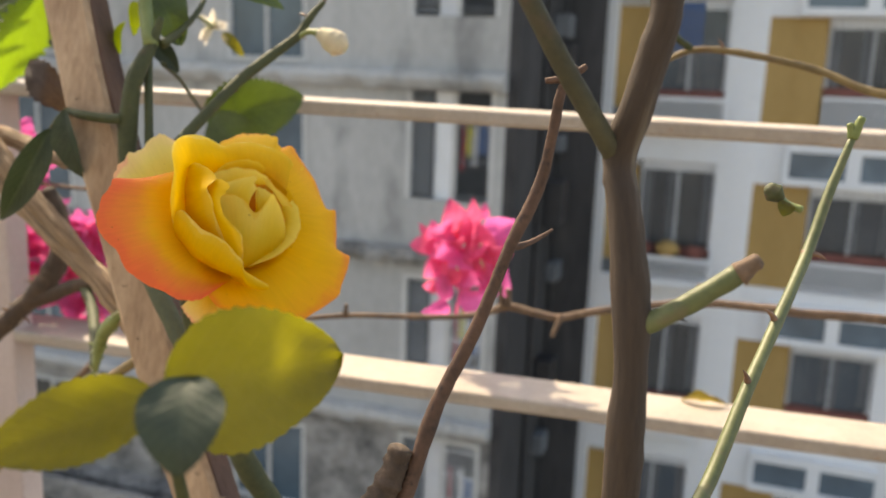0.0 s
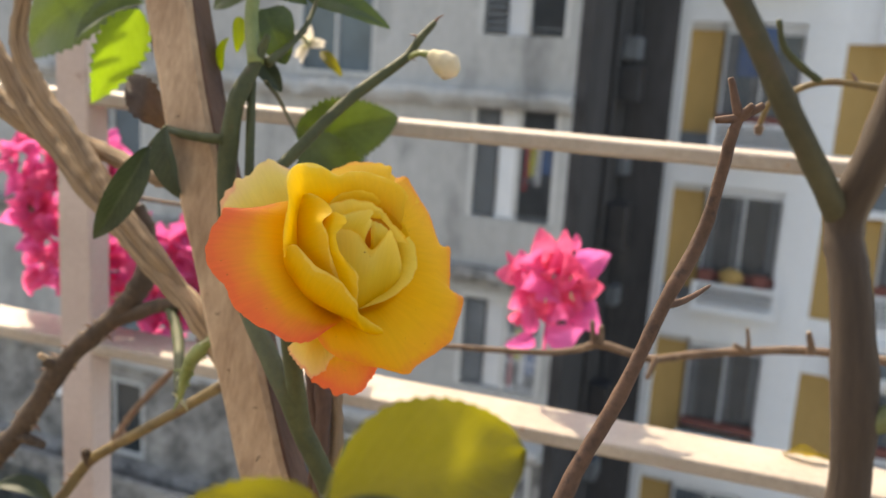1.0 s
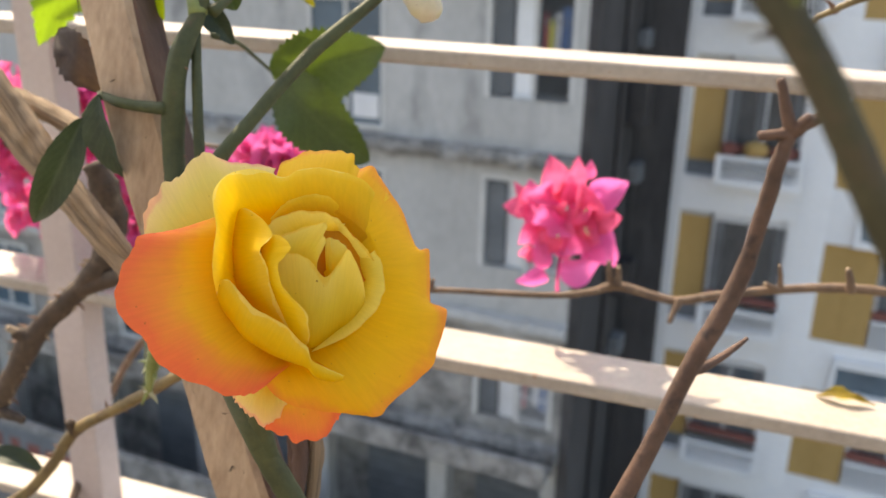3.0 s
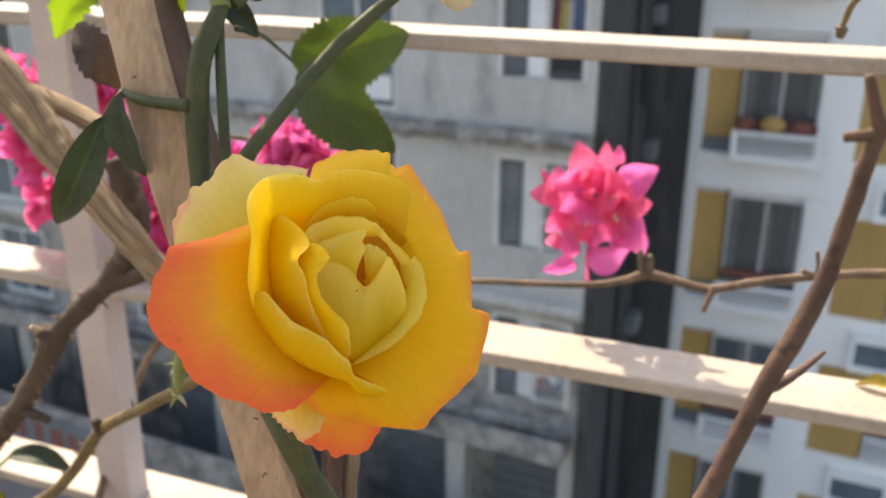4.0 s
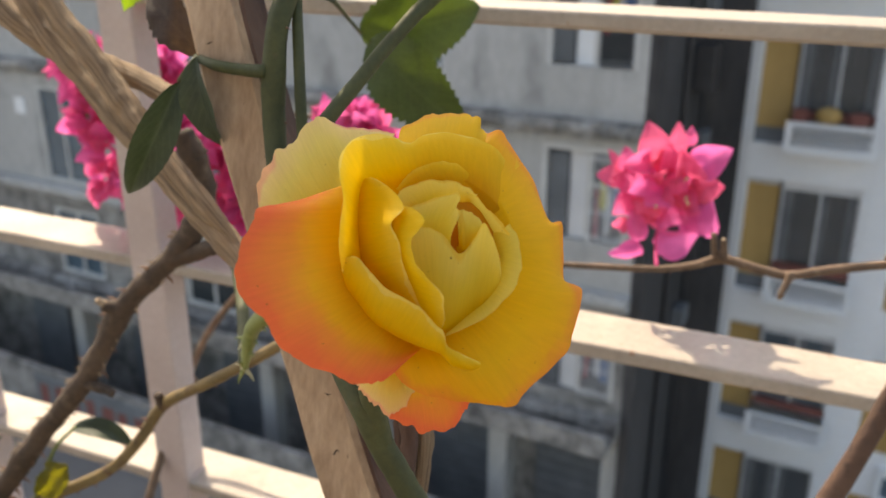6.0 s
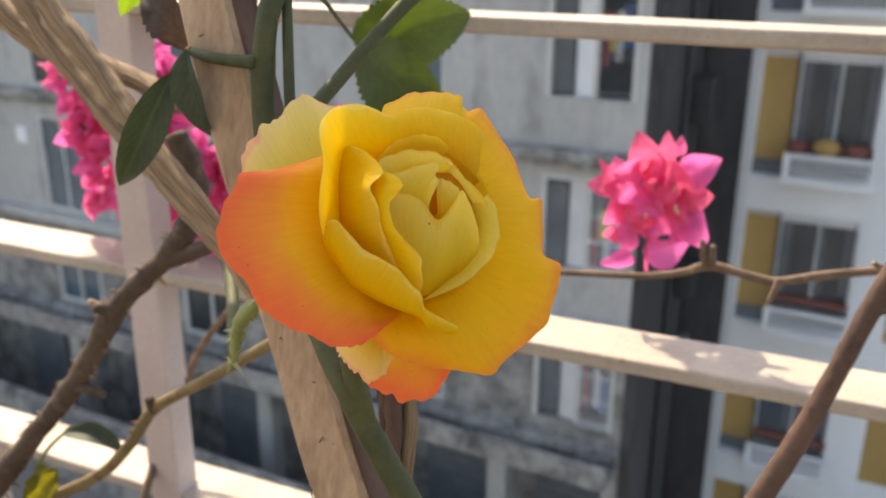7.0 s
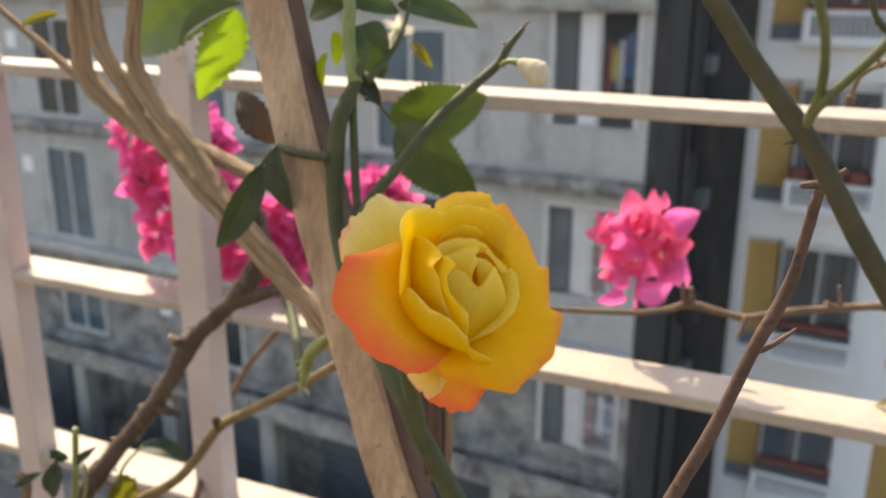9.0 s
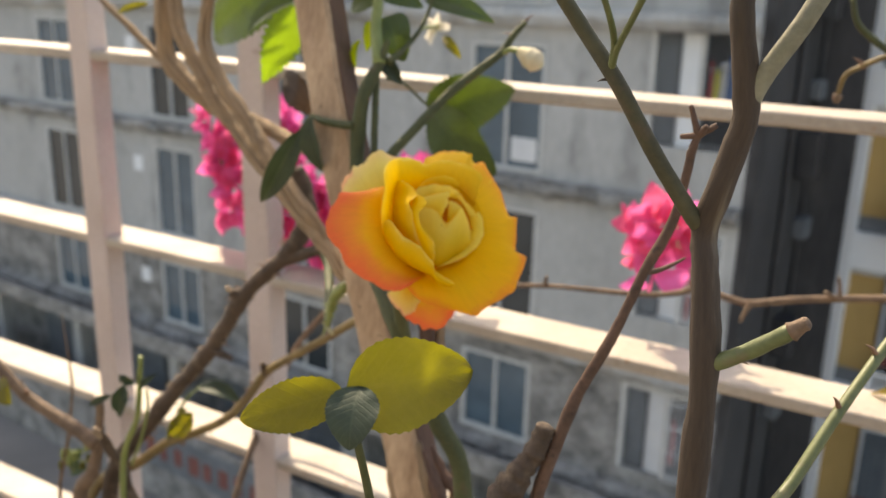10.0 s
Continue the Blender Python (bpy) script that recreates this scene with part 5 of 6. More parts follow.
for k in range(16):
    i = rng.randrange(1, len(THORNY) - 1)
    q = Vector(THORNY[i]).lerp(Vector(THORNY[i + 1]), rng.random())
    ang = rng.uniform(0, math.tau)
    way = Vector((math.cos(ang), -0.5, math.sin(ang)))
    part("thorn", thorn(bmesh.new(), q + way.normalized() * 0.0016, way, rng.uniform(0.0022, 0.004)), STEM_FRESH if k % 3 else SEPAL_PALE, rose_bush)
for at, way in ((DIAG[1], (-0.7, 0, 0.5)), (DIAG[2], (0.8, -0.2, 0.1)), (DIAG[0], (0.6, 0, 0.8)), (VSTEM[2], (0.9, -0.2, 0.2)), (VSTEM[3], (0.9, 0, 0.4))):
    part("thorn", thorn(bmesh.new(), at, way, 0.0050), THORN, rose_bush)
leaf_part(LEAF_LIT, LEAF_SUNLIT, rose_bush, "toothed leaf, sunlight put into its brighter green", face=(0.45, -0.85, -0.25), seed=1, arch=0.06, fold=0.2, teeth=11, bite=0.22, blunt=0.68, full=0.9)
leaf_part(LEAF_BACK, LEAF_BACKLIT, rose_bush, face=(0.1, -1, 0.35), seed=2, fold=0.1)
leaf_part(LEAF_DARK_FOLD, LEAF_GREEN, rose_bush, face=(0.3, -0.6, 0.7), seed=3, fold=0.5, bite=0.14, full=0.85)
leaf_part(LEAF_BROWN, DRIED_LEAF, rose_bush, "dried brown leaf", face=(0.1, -1, 0.1), seed=4, fold=0.12, ripple=0.14, bite=0.14, teeth=8, blunt=1.15)
leaf_part(LEAF_L, LEAF_DULL, rose_bush, "drooping dull green leaf", face=(0.5, -0.85, 0.1), seed=5, fold=0.75, bite=0.03, arch=0.16, blunt=0.70, full=0.85)
leaf_part(LEAF_M, LEAF_DULL, rose_bush, face=(-0.3, -0.95, 0), seed=6, fold=0.5, bite=0.03, full=0.85)
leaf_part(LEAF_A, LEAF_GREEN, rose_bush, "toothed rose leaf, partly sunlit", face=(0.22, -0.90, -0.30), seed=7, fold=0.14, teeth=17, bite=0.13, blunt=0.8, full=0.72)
leaf_part(LEAF_B, LEAF_GREEN, rose_bush, face=(0.10, -0.97, -0.12), seed=8, fold=0.14, teeth=17, bite=0.11, blunt=0.85)
leaf_part(LEAF_HEART, LEAF_GREEN, rose_bush, face=(0.3, -0.95, 0.1), seed=9, blunt=0.62, bite=0.05, full=0.55)
leaf_part(LEAF_FOLD, LEAF_DULL, rose_bush, face=(0.5, -0.8, 0), seed=10, fold=0.6, bite=0.04)
leaf_part(LEAF_T, LEAF_GREEN, rose_bush, face=(0, -0.8, 0.6), seed=11, fold=0.2, bite=0.05, full=0.75)
leaf_part(LEAF_TOP_A, LEAF_GREEN, rose_bush, face=(0.1, -0.85, 0.5), seed=12, fold=0.2, bite=0.12, full=0.8)
leaf_part(LEAF_TOP_B, LEAF_GREEN, rose_bush, face=(0.1, -0.85, 0.5), seed=13, bite=0.12, full=0.8)
leaf_part(LEAF_TOP_C, LEAF_GREEN, rose_bush, face=(-0.2, -0.8, 0.5), seed=14)
leaf_part(LEAF_TOP_D, LEAF_GREEN, rose_bush, face=(0.2, -0.9, 0.3), seed=15)
# the added shading leaves out of view
for i, s in enumerate((LEAF_SHADE_A, LEAF_SHADE_B, LEAF_SHADE_C, LEAF_SHADE_D, *UNSEEN_SHADES, *UNSEEN_CANOPY)):
    leaf_part(s, LEAF_GREEN, rose_bush, face=(-0.4, 0.5, 0.75) if i > 3 else (0.1 * i - 0.2, -0.5, 0.8), seed=80 + i)
# added stems that carry the unseen shading leaves
crown = Vector(VSTEM_TOP[-1])
for s in UNSEEN_SHADES + UNSEEN_CANOPY:
    b = Vector(s[0])
    part("stem", tube(bmesh.new(), [crown, crown.lerp(b, 0.5) + Vector((0, 0, 0.09)), b], [0.0016, 0.0010, 0.0005], 8, 6, 0.08), STEM_GREEN, rose_bush)
leaf_part(LEAF_BIT_A, LEAF_LIME, rose_bush, "small leaf, sunlight put into its bright green", face=(0.5, -0.8, 0.2), seed=16, bite=0.03)
leaf_part(LEAF_BIT_B, LEAF_LIME, rose_bush, "small leaf, sunlight put into its bright green", face=(-0.5, -0.8, 0.2), seed=17, bite=0.03)
leaf_part(LEAF_PALE, LEAF_YELLOW, rose_bush, "small pale green leaf", face=(0.3, -0.9, 0.2), seed=18, bite=0.02)

# the rose itself, in millimetres in its own frame
right, upward, front, centre = (Vector(v) for v in ROSE_AXES)
TO_ROSE = Matrix.Translation(centre) @ Matrix((right, upward, front)).transposed().to_4x4() @ Matrix.Scale(0.001, 4)
AXIS = Vector((0.42, 0.26, 0.87)).normalized()
BASE = Vector(ROSE_BASE)


def curve(pts, n):
    """n + 1 points, evenly spread by index, on a smooth curve through pts."""
    steps = 12
    q = [p for p, _ in spline(pts, [1] * len(pts), steps, True)]
    out = []
    for i in range(n + 1):
        t = i / n * (len(q) - 1)
        k = min(int(t), len(q) - 2)
        out.append(q[k].lerp(q[k + 1], t - k))
    return out


def petal_sheet(rim, foot, bulge, kind, seed):
    """A petal between its free rim and the line where its neighbours hide it, drawn on down to the flower's base.
    kind: w spread wide, o open, c cupped, h closed over the heart."""
    bm = bmesh.new()
    uv = bm.loops.layers.uv.verify()
    n, m, hidden = max(40, 9 * len(rim)), 18, 5
    top, low = curve(rim, n), curve(foot, n)
    span = max(n // 14, 2)
    calm = [sum((top[min(max(i + d, 0), n)] for d in range(-span, span + 1)), Vector()) / (2 * span + 1) for i in range(n + 1)]
    wide = kind in "wo"
    grid = []
    for i, (edge, r, f) in enumerate(zip(top, calm, low)):
        s = i / n
        reach = r - f
        lift = Vector((0, 0, 1)) if kind == "h" else Vector((0, 0, 1)) - reach.normalized() * reach.normalized().z
        ends = math.sin(math.pi * min(max(s, 0.0), 1.0)) ** 0.6
        col = []
        for j in range(-hidden, m + 1):
            v = j / m
            if j < 0:
                w = -j / hidden
                q = f.lerp(BASE + (f - BASE) * 0.12, w) + AXIS * (3.0 * w * (1 - w))
            else:
                q = f + reach * v + (edge - r) * v**4 + lift * (bulge * 4 * v * (1 - v) * (0.45 + 0.55 * ends))
                fold = noise.noise(Vector((s * 3.1 + seed * 2.7, v * 1.7, seed)))
                q = q + lift * ((0.9 if wide else 0.35) * fold + (0.35 if wide else 0.15) * noise.noise(Vector((s * 9, v * 2.2, seed + 4)))) * math.sin(math.pi * v * 0.8) + AXIS * 0.35 * noise.noise(Vector((s * 11, v * 2, seed + 9))) * v**4
                if wide:
                    jag = noise.noise(Vector((s * 9, 1.3, seed + 5))) * v**8 + 0.85 * noise.noise(Vector((s * 21, 1.3, seed + 5))) * v**10 + 0.4 * noise.noise(Vector((s * 43, 2.1, seed + 3))) * v**14
                    q = q + reach.normalized() * jag * (1.25 if kind == "o" else 0.95)
                else:
                    q = q + reach.normalized() * (0.45 * noise.noise(Vector((s * 9, 1.3, seed + 5))) + 0.2 * noise.noise(Vector((s * 27, 2.3, seed + 5)))) * v**6
            col.append(bm.verts.new(TO_ROSE @ q))
        grid.append(col)
    for i, (c0, c1) in enumerate(zip(grid, grid[1:])):
        for j in range(m + hidden):
            f = bm.faces.new((c0[j], c1[j], c1[j + 1], c0[j + 1]))
            for lp, (a, b) in zip(f.loops, ((i, j), (i + 1, j), (i + 1, j + 1), (i, j + 1))):
                lp[uv].uv = (a / n, max(b - hidden, 0) / m)
    return bm


calyx = bmesh.new()
tube(calyx, [TO_ROSE @ (BASE - AXIS * 9), TO_ROSE @ (BASE - AXIS * 4), TO_ROSE @ (BASE + AXIS * 1.5), TO_ROSE @ (BASE + AXIS * 3)], [0.0028, 0.0046, 0.0042, 0.0022], 14, 5, 0.03)
flower = part("rose_flower", calyx, STEM_GREEN, rose_bush, "open yellow rose with orange outer petals")
part("stem", tube(bmesh.new(), [ROSE_STEM[1], TO_ROSE @ (BASE - AXIS * 16 + Vector((1, -6, 0))), TO_ROSE @ (BASE - AXIS * 8)], [0.0032, 0.0029, 0.0028], 12, 6, 0.05), STEM_GREEN, rose_bush)
petal_count = 0


def petal(material, label, bulge, kind, rim, foot):
    global petal_count
    petal_count += 1
    part("petal", petal_sheet(rim, foot, bulge, kind, petal_count * 1.37), material, flower, label)


petal(PETAL_PALE, "pale yellow outer petal", 2, "w",
      [(-40.9, 7.2, -12), (-42, 14.6, -15), (-38.9, 21.7, -20), (-34.9, 26.3, -25), (-31.5, 31.1, -28), (-26.6, 29.2, -30), (-20.2, 28.6, -31), (-13, 28, -32)],
      [(-33, -1.4, -14), (-29.6, 2.2, -16), (-25, 7.1, -18), (-20.5, 12.2, -22), (-15.6, 16, -24), (-11.9, 17.4, -26)])
petal(PETAL_TOP, "", 2, "w",
      [(-12.1, 22.9, -22), (-11.1, 27.7, -26), (-6.7, 30.1, -27), (-2.5, 31.3, -28), (2.7, 31.6, -29), (7, 30.4, -29), (8, 27.4, -28), (12.8, 24.9, -28), (16.9, 19.6, -27)],
      [(-12.1, 13.1, -14), (-6.1, 16.2, -16), (0, 16.8, -17), (6.2, 14.9, -18), (11.1, 11.8, -18)])
petal(PETAL_ORANGE, "orange lower petal", 1, "w",
      [(-16.8, -28.7, -9), (-12.5, -36.5, -13), (-7.1, -39.9, -14), (-2.7, -40.6, -15), (2.6, -38.9, -16), (4.4, -35.1, -17), (6, -32.5, -18)],
      [(-12, -21.6, -9), (-9, -22.2, -9), (-4.9, -23, -10), (-0.2, -23.2, -11), (4.6, -22.2, -12)])
petal(PETAL_PALE, "small pale lower petal", 0.8, "w",
      [(-19, -27.6, -6), (-18.1, -30.3, -7.5), (-15.4, -33.3, -9), (-12.3, -35.9, -10.5), (-9.6, -34.8, -10.5), (-8, -32.2, -9.5), (-6.1, -30, -8)],
      [(-14.7, -22.5, -7), (-13, -23.1, -7), (-11.2, -23.7, -7), (-9.5, -23.9, -7), (-7.2, -24.4, -7.5)])
petal(PETAL_MID, "broad golden petal", 3, "w",
      [(-12.8, -21.4, 0), (-9.7, -27.1, -3), (-5.3, -30.2, -5), (0.5, -31.9, -7), (5.8, -32.3, -8), (10.5, -33.1, -10), (14.5, -34, -12), (17.6, -31.8, -15), (22.9, -27.6, -20), (28.1, -22.4, -25), (29.8, -17.4, -27), (31.8, -10.2, -30), (29.6, -8.3, -30), (27.3, -7.3, -30), (27.1, -0.5, -30), (27, 6.2, -31), (24.5, 6.5, -31), (22.5, 10.2, -30), (20.1, 15.4, -30), (17.3, 20.3, -30), (13.5, 25, -29), (11.3, 27.1, -29), (7.6, 26.5, -28)],
      [(-16.4, -11.8, -7), (-12.9, -14.2, -7), (-9.4, -16.4, -7), (-5.9, -17.3, -7), (-2.4, -17.7, -7.5), (1.1, -17.2, -8.5), (4.1, -16.1, -10), (7.1, -14.2, -11), (9.8, -11.6, -12.5), (11.8, -9, -13), (13.3, -6, -13.5), (14.3, -3, -14), (14.6, 0, -14), (14.1, 3.1, -14.5), (13.3, 6.2, -15), (12, 9, -15.5), (10.4, 11.1, -16), (8, 13, -16.5), (4.9, 14.5, -17), (3.1, 15.1, -17)])
petal(PETAL_ORANGE, "large orange outer petal", 3, "o",
      [(-30.8, 10.3, -4), (-33.4, 9.5, -0), (-36.1, 8.4, 5), (-38.7, 4.3, 9), (-40.1, -3.5, 12), (-38.5, -9, 12), (-35.2, -13.4, 11), (-32.6, -18.8, 9), (-27.6, -22, 7), (-22.2, -25.4, 5), (-16.3, -27.3, 3), (-11.8, -25.8, 1), (-7.7, -22.3, -2)],
      [(-17.7, 15.3, -10), (-18.1, 10.5, -8), (-18.7, 4.6, -6), (-18.8, -1.2, -5), (-17.3, -7, -5), (-15, -11.1, -5), (-11.6, -14.7, -6), (-7.1, -17.8, -7), (-3.6, -19.2, -8)])
petal(PETAL_INNER, "", 1, "c",
      [(-19.7, -7.7, 1), (-20.6, -4.1, 5), (-20.9, 0.4, 8), (-20.6, 4.7, 9), (-20.2, 10.1, 9), (-20.9, 14.9, 9), (-20.9, 18.8, 7), (-19, 22.1, 3), (-15.4, 23.7, -2), (-11.4, 23.9, -8), (-8.4, 23.4, -12), (-4.8, 25.6, -16), (0.7, 26.2, -19), (6.3, 25.1, -21), (11.1, 22.6, -23), (14.5, 17.7, -24)],
      [(-11.3, -11.5, -3), (-14.5, -6.9, -3), (-16.3, -2.3, -3), (-17.1, 2.3, -3), (-17.5, 6.9, -4), (-17.1, 10.4, -5), (-15.4, 13, -6), (-11.6, 14.3, -9), (-8, 15.1, -11), (-4.7, 15.6, -12), (0.1, 15.6, -13), (4.9, 14.4, -14), (9.2, 11.4, -15), (12.5, 7.8, -16)])
petal(PETAL_INNER, "", 0.6, "c",
      [(-11.1, 13, -7), (-8.8, 16.1, -9), (-5.9, 18, -11), (-2, 19.3, -13), (3.1, 19, -15.5), (7.6, 17.4, -18), (12.1, 13.9, -20.5), (15.3, 9.3, -22), (17.2, 3.9, -22.5)],
      [(-9.6, 11.4, -9), (-7.1, 13.1, -10.5), (-4.2, 14.1, -11.5), (-0.7, 14.3, -12.5), (3.1, 13.6, -13.5), (7.1, 11.8, -15), (10.6, 9.3, -16), (13.3, 5.7, -17), (15, 2.1, -17.5)])
petal(PETAL_HEART, "", 1.2, "c",
      [(-0.2, -17.1, 2.5), (3.9, -15.5, 1), (7.6, -13.7, -1), (10.6, -11.7, -3), (13.8, -8.2, -5), (15.1, -5.9, -6), (15.9, -2.5, -8), (15.1, 2.4, -9), (13.2, 5.8, -10)],
      [(-0.2, -16.2, -5), (3.6, -12.6, -7), (6.5, -9.8, -9), (8.1, -7, -10), (9, -4, -10), (9.4, -1.6, -10), (9.4, 0.8, -10), (8.7, 3.2, -11)])
petal(PETAL_HEART, "", 0.8, "c",
      [(-12.1, 8.6, -1), (-10.1, 11.8, -2), (-6.8, 14, -4), (-1.1, 14.9, -6), (4, 13.4, -8), (6.4, 12, -9)],
      [(-6.8, 6.3, -6), (-4.5, 7.4, -7), (-1.6, 8.2, -8), (1.4, 9, -9), (4.3, 8.6, -11)])
petal(PETAL_HEART, "", 0.8, "c",
      [(3.5, 12.7, -8), (6.1, 11.5, -8.5), (8.5, 9.1, -9), (12, 5.4, -9), (13.5, 2, -9), (13.1, -2.1, -8)],
      [(3.1, 7.8, -12), (5.5, 6.2, -13), (7.3, 4.4, -13), (8.7, 1.9, -13), (9.4, -0.5, -12)])
petal(PETAL_INNER, "", 2.2, "c",
      [(-3.4, -14, 6), (-6.6, -7.5, 8), (-8.4, -2.5, 9), (-9.3, 2.3, 9.5), (-10.7, 5.6, 9), (-8.5, 8.8, 7), (-11.8, 12.8, 3), (-14.8, 14.7, -0), (-16.9, 15, -2)],
      [(-6.5, -15.7, 1), (-13.4, -9.6, -1), (-17.8, -3.9, -2), (-19.6, 1.8, -3), (-19.6, 8.1, -3), (-19.2, 11.6, -4), (-18.7, 13.9, -5), (-17.9, 15.1, -6)])
petal(PETAL_INNER, "", 1.8, "c",
      [(-1.7, -16.1, 3.5), (-0.5, -13.8, 6), (-0.3, -11.3, 7.5), (-0.7, -8, 8.5), (-3.8, -4.7, 9), (-6.1, -1.6, 9.5), (-6.7, 2.1, 9.5), (-5.3, 4.4, 9), (-4.5, 6.3, 8), (-6.3, 8.3, 6.5), (-8.8, 9, 5)],
      [(-4.2, -15.6, 2), (-7.2, -10.9, 3.5), (-8.9, -6.4, 4.5), (-9.9, -2, 5), (-10.4, 1.3, 5), (-11.2, 4.1, 4), (-11, 6.3, 3.5), (-10.1, 7.9, 3)])
petal(PETAL_INNER, "rolled petal with a curled lip", 3.2, "c",
      [(-21.2, -1.9, 4.5), (-17.5, -1, 8), (-14.4, -3.8, 10), (-11.5, -6.9, 11), (-7.6, -8.9, 11.5), (-4.6, -10.8, 11), (-2.2, -13.7, 10), (-0.4, -15.1, 9), (0.3, -18.2, 7), (3.1, -20.1, 5), (6.9, -22.2, 2.5)],
      [(-21.4, -3.6, 1), (-20.2, -7.4, 2), (-17.4, -10.9, 3), (-14.8, -14.1, 3.5), (-11.6, -16.1, 4), (-8.3, -17.8, 4), (-4.1, -19.4, 3.5), (-1.1, -20.4, 3), (1.1, -22.8, 2), (4.5, -23.8, 1.2), (6.9, -23.1, 1.2)])
petal(PETAL_HEART, "closed petal of the rose's heart", 1, "h",
      [(-10.9, -1.4, 2), (-10.6, 1.4, 2.4), (-9.5, 3.8, 2.6), (-7.5, 4.9, 2.6), (-4.7, 5.1, 2.5), (-2.3, 4.5, 2.4), (-0.2, 3.1, 2.2), (1.3, 0.9, 2), (2.8, -0.5, 1.8), (4.3, 0.9, 1.2), (5.8, 3.1, 0.6), (7.4, 5.8, -0.4), (8.8, 4.1, -1.6), (10.1, 1.1, -2.8), (11.1, -2.2, -4), (11.4, -5.3, -5)],
      [(-7.2, -5.4, 2.5), (-6.3, -7.7, 2.5), (-5.2, -9.7, 2.5), (-3.9, -11.8, 2), (-2.6, -13.6, 1.6), (-1.5, -15, 1.2), (-0.6, -16.4, 0.5), (0.4, -16.6, -0.5), (1.5, -16.3, -1.5), (3.1, -15.5, -3), (4.7, -14.6, -4.2), (6.4, -13.5, -5.2), (8, -12.1, -6), (9.5, -10.3, -7), (10.9, -7.6, -7.5)])
petal(PETAL_HEART, "", 0.5, "h",
      [(-9, 7.1, -1), (-7.1, 9.1, -1.6), (-3.4, 10.7, -2.4), (-0.4, 11.5, -3), (2, 12.2, -3.5), (2.7, 11, -3), (2, 9.4, -2), (2.6, 7.5, -1), (1.7, 5.6, -0), (0.6, 3.5, 0.8)],
      [(-8.6, 1, 0.4), (-7.4, 1.3, 0.6), (-6.1, 1.8, 0.7), (-4.9, 1.9, 0.8), (-3.6, 1.9, 0.9), (-2.6, 1.7, 1), (-1.6, 1.5, 1), (-0.8, 1.3, 1), (-0, 1, 1), (0.7, 0.9, 1)])
petal(PETAL_HEART, "", 0.6, "h",
      [(2.1, 6.5, -4), (2.5, 8.6, -4.2), (4, 8.4, -4.4), (6.1, 7.2, -4.6), (7.6, 5.7, -4.8)],
      [(2.4, 1.1, -3), (3.2, 0.1, -2.5), (4.2, 0.6, -2.5), (5.8, 2.4, -3), (7.6, 4.4, -4)])
petal(PETAL_DEEP, "", 0, "h",
      [(-1.9, 12.7, -8), (1.5, 13, -9), (5.8, 11.6, -10.5), (9.6, 7.9, -12), (12.2, 1.3, -12)],
      [(-2.6, 0.8, -3), (-0.2, -0.4, -3), (2.7, -1.5, -3), (6, -1.8, -4), (11.2, -1.5, -8)])
for i in range(5):
    ang = math.tau * i / 5
    e1 = (Vector((1, 0, 0)) - AXIS * AXIS.x).normalized()
    d = e1 * math.cos(ang) + AXIS.cross(e1) * math.sin(ang)
    part("sepal", leaf_sheet(bmesh.new(), TO_ROSE @ (BASE - AXIS * 1), TO_ROSE @ (BASE + d * 13 - AXIS * 7), 0.005, face=-front, teeth=0, fold=0.3), STEM_GREEN, flower)

# closed bud and small white blossom
bud = part("bud", tube(bmesh.new(), BUDSTALK, [0.0011, 0.0012, 0.0020], 8, 5, 0.05), STEM_FRESH, rose_bush, "closed peach-white rose bud")
p0, p1 = Vector(BUDSTALK[-1]), Vector(BUDSTALK[-1]) + Vector((0.0095, -0.002, -0.0052))
part("bud_petals", tube(bmesh.new(), [p0 - (p1 - p0) * 0.15, p0 + (p1 - p0) * 0.35, p0 + (p1 - p0) * 0.75, p1], [0.0024, 0.0050, 0.0054, 0.0030], 14, 6, 0.06, 0, 4), BUD_SKIN, bud)
for k in range(4):
    d = Vector((math.cos(k * 1.6), 0.3, math.sin(k * 1.6))) * 0.004
    part("sepal", leaf_sheet(bmesh.new(), p0, p0 + (p1 - p0) * 0.55 + d, 0.003, teeth=0), STEM_FRESH, bud)
blossom = part("blossom", tube(bmesh.new(), FLOWERSTALK, [0.0008, 0.0009, 0.0013], 8, 4, 0.05), STEM_FRESH, rose_bush, "small white blossom with narrow petals")
heart = Vector(FLOWERSTALK[-1])
for k, (x, z) in enumerate(((0.011, 0.0015), (0.010, -0.001), (-0.003, -0.011), (-0.007, -0.008), (0.002, 0.010), (-0.008, 0.006))):
    part("petal", leaf_sheet(bmesh.new(), heart, heart + Vector((x, -0.003 + 0.002 * (k % 2), z)), 0.0044, face=(0.2 * (k - 2), -1, 0.2), teeth=0, arch=0.15, seed=k), BLOSSOM, blossom)

# ---- leafy shoot close by ----
shoot = thing("rose_shoot", (0.07, 0.23, 0.78), "leafy shoot with three yellow-green leaflets", "shoot")
part("stem", tube(bmesh.new(), NEAR_STALK, [0.0007, 0.0009, 0.0011, 0.0016, 0.0024], 10, 6, 0.06), STEM_GREEN, shoot)
leaf_part(NEAR_R, LEAF_YELLOW, shoot, face=(0.15, -0.95, 0.12), seed=21, fold=0.16, arch=0.03, bite=0.04, blunt=0.72)
leaf_part(NEAR_L, LEAF_YELLOW, shoot, face=(-0.1, -0.95, 0.2), seed=22, fold=0.1, bite=0.06)
leaf_part(NEAR_M, LEAF_DULL, shoot, "dull green leaflet", face=(0.1, -0.97, 0.1), seed=23, fold=0.2, bite=0.05)

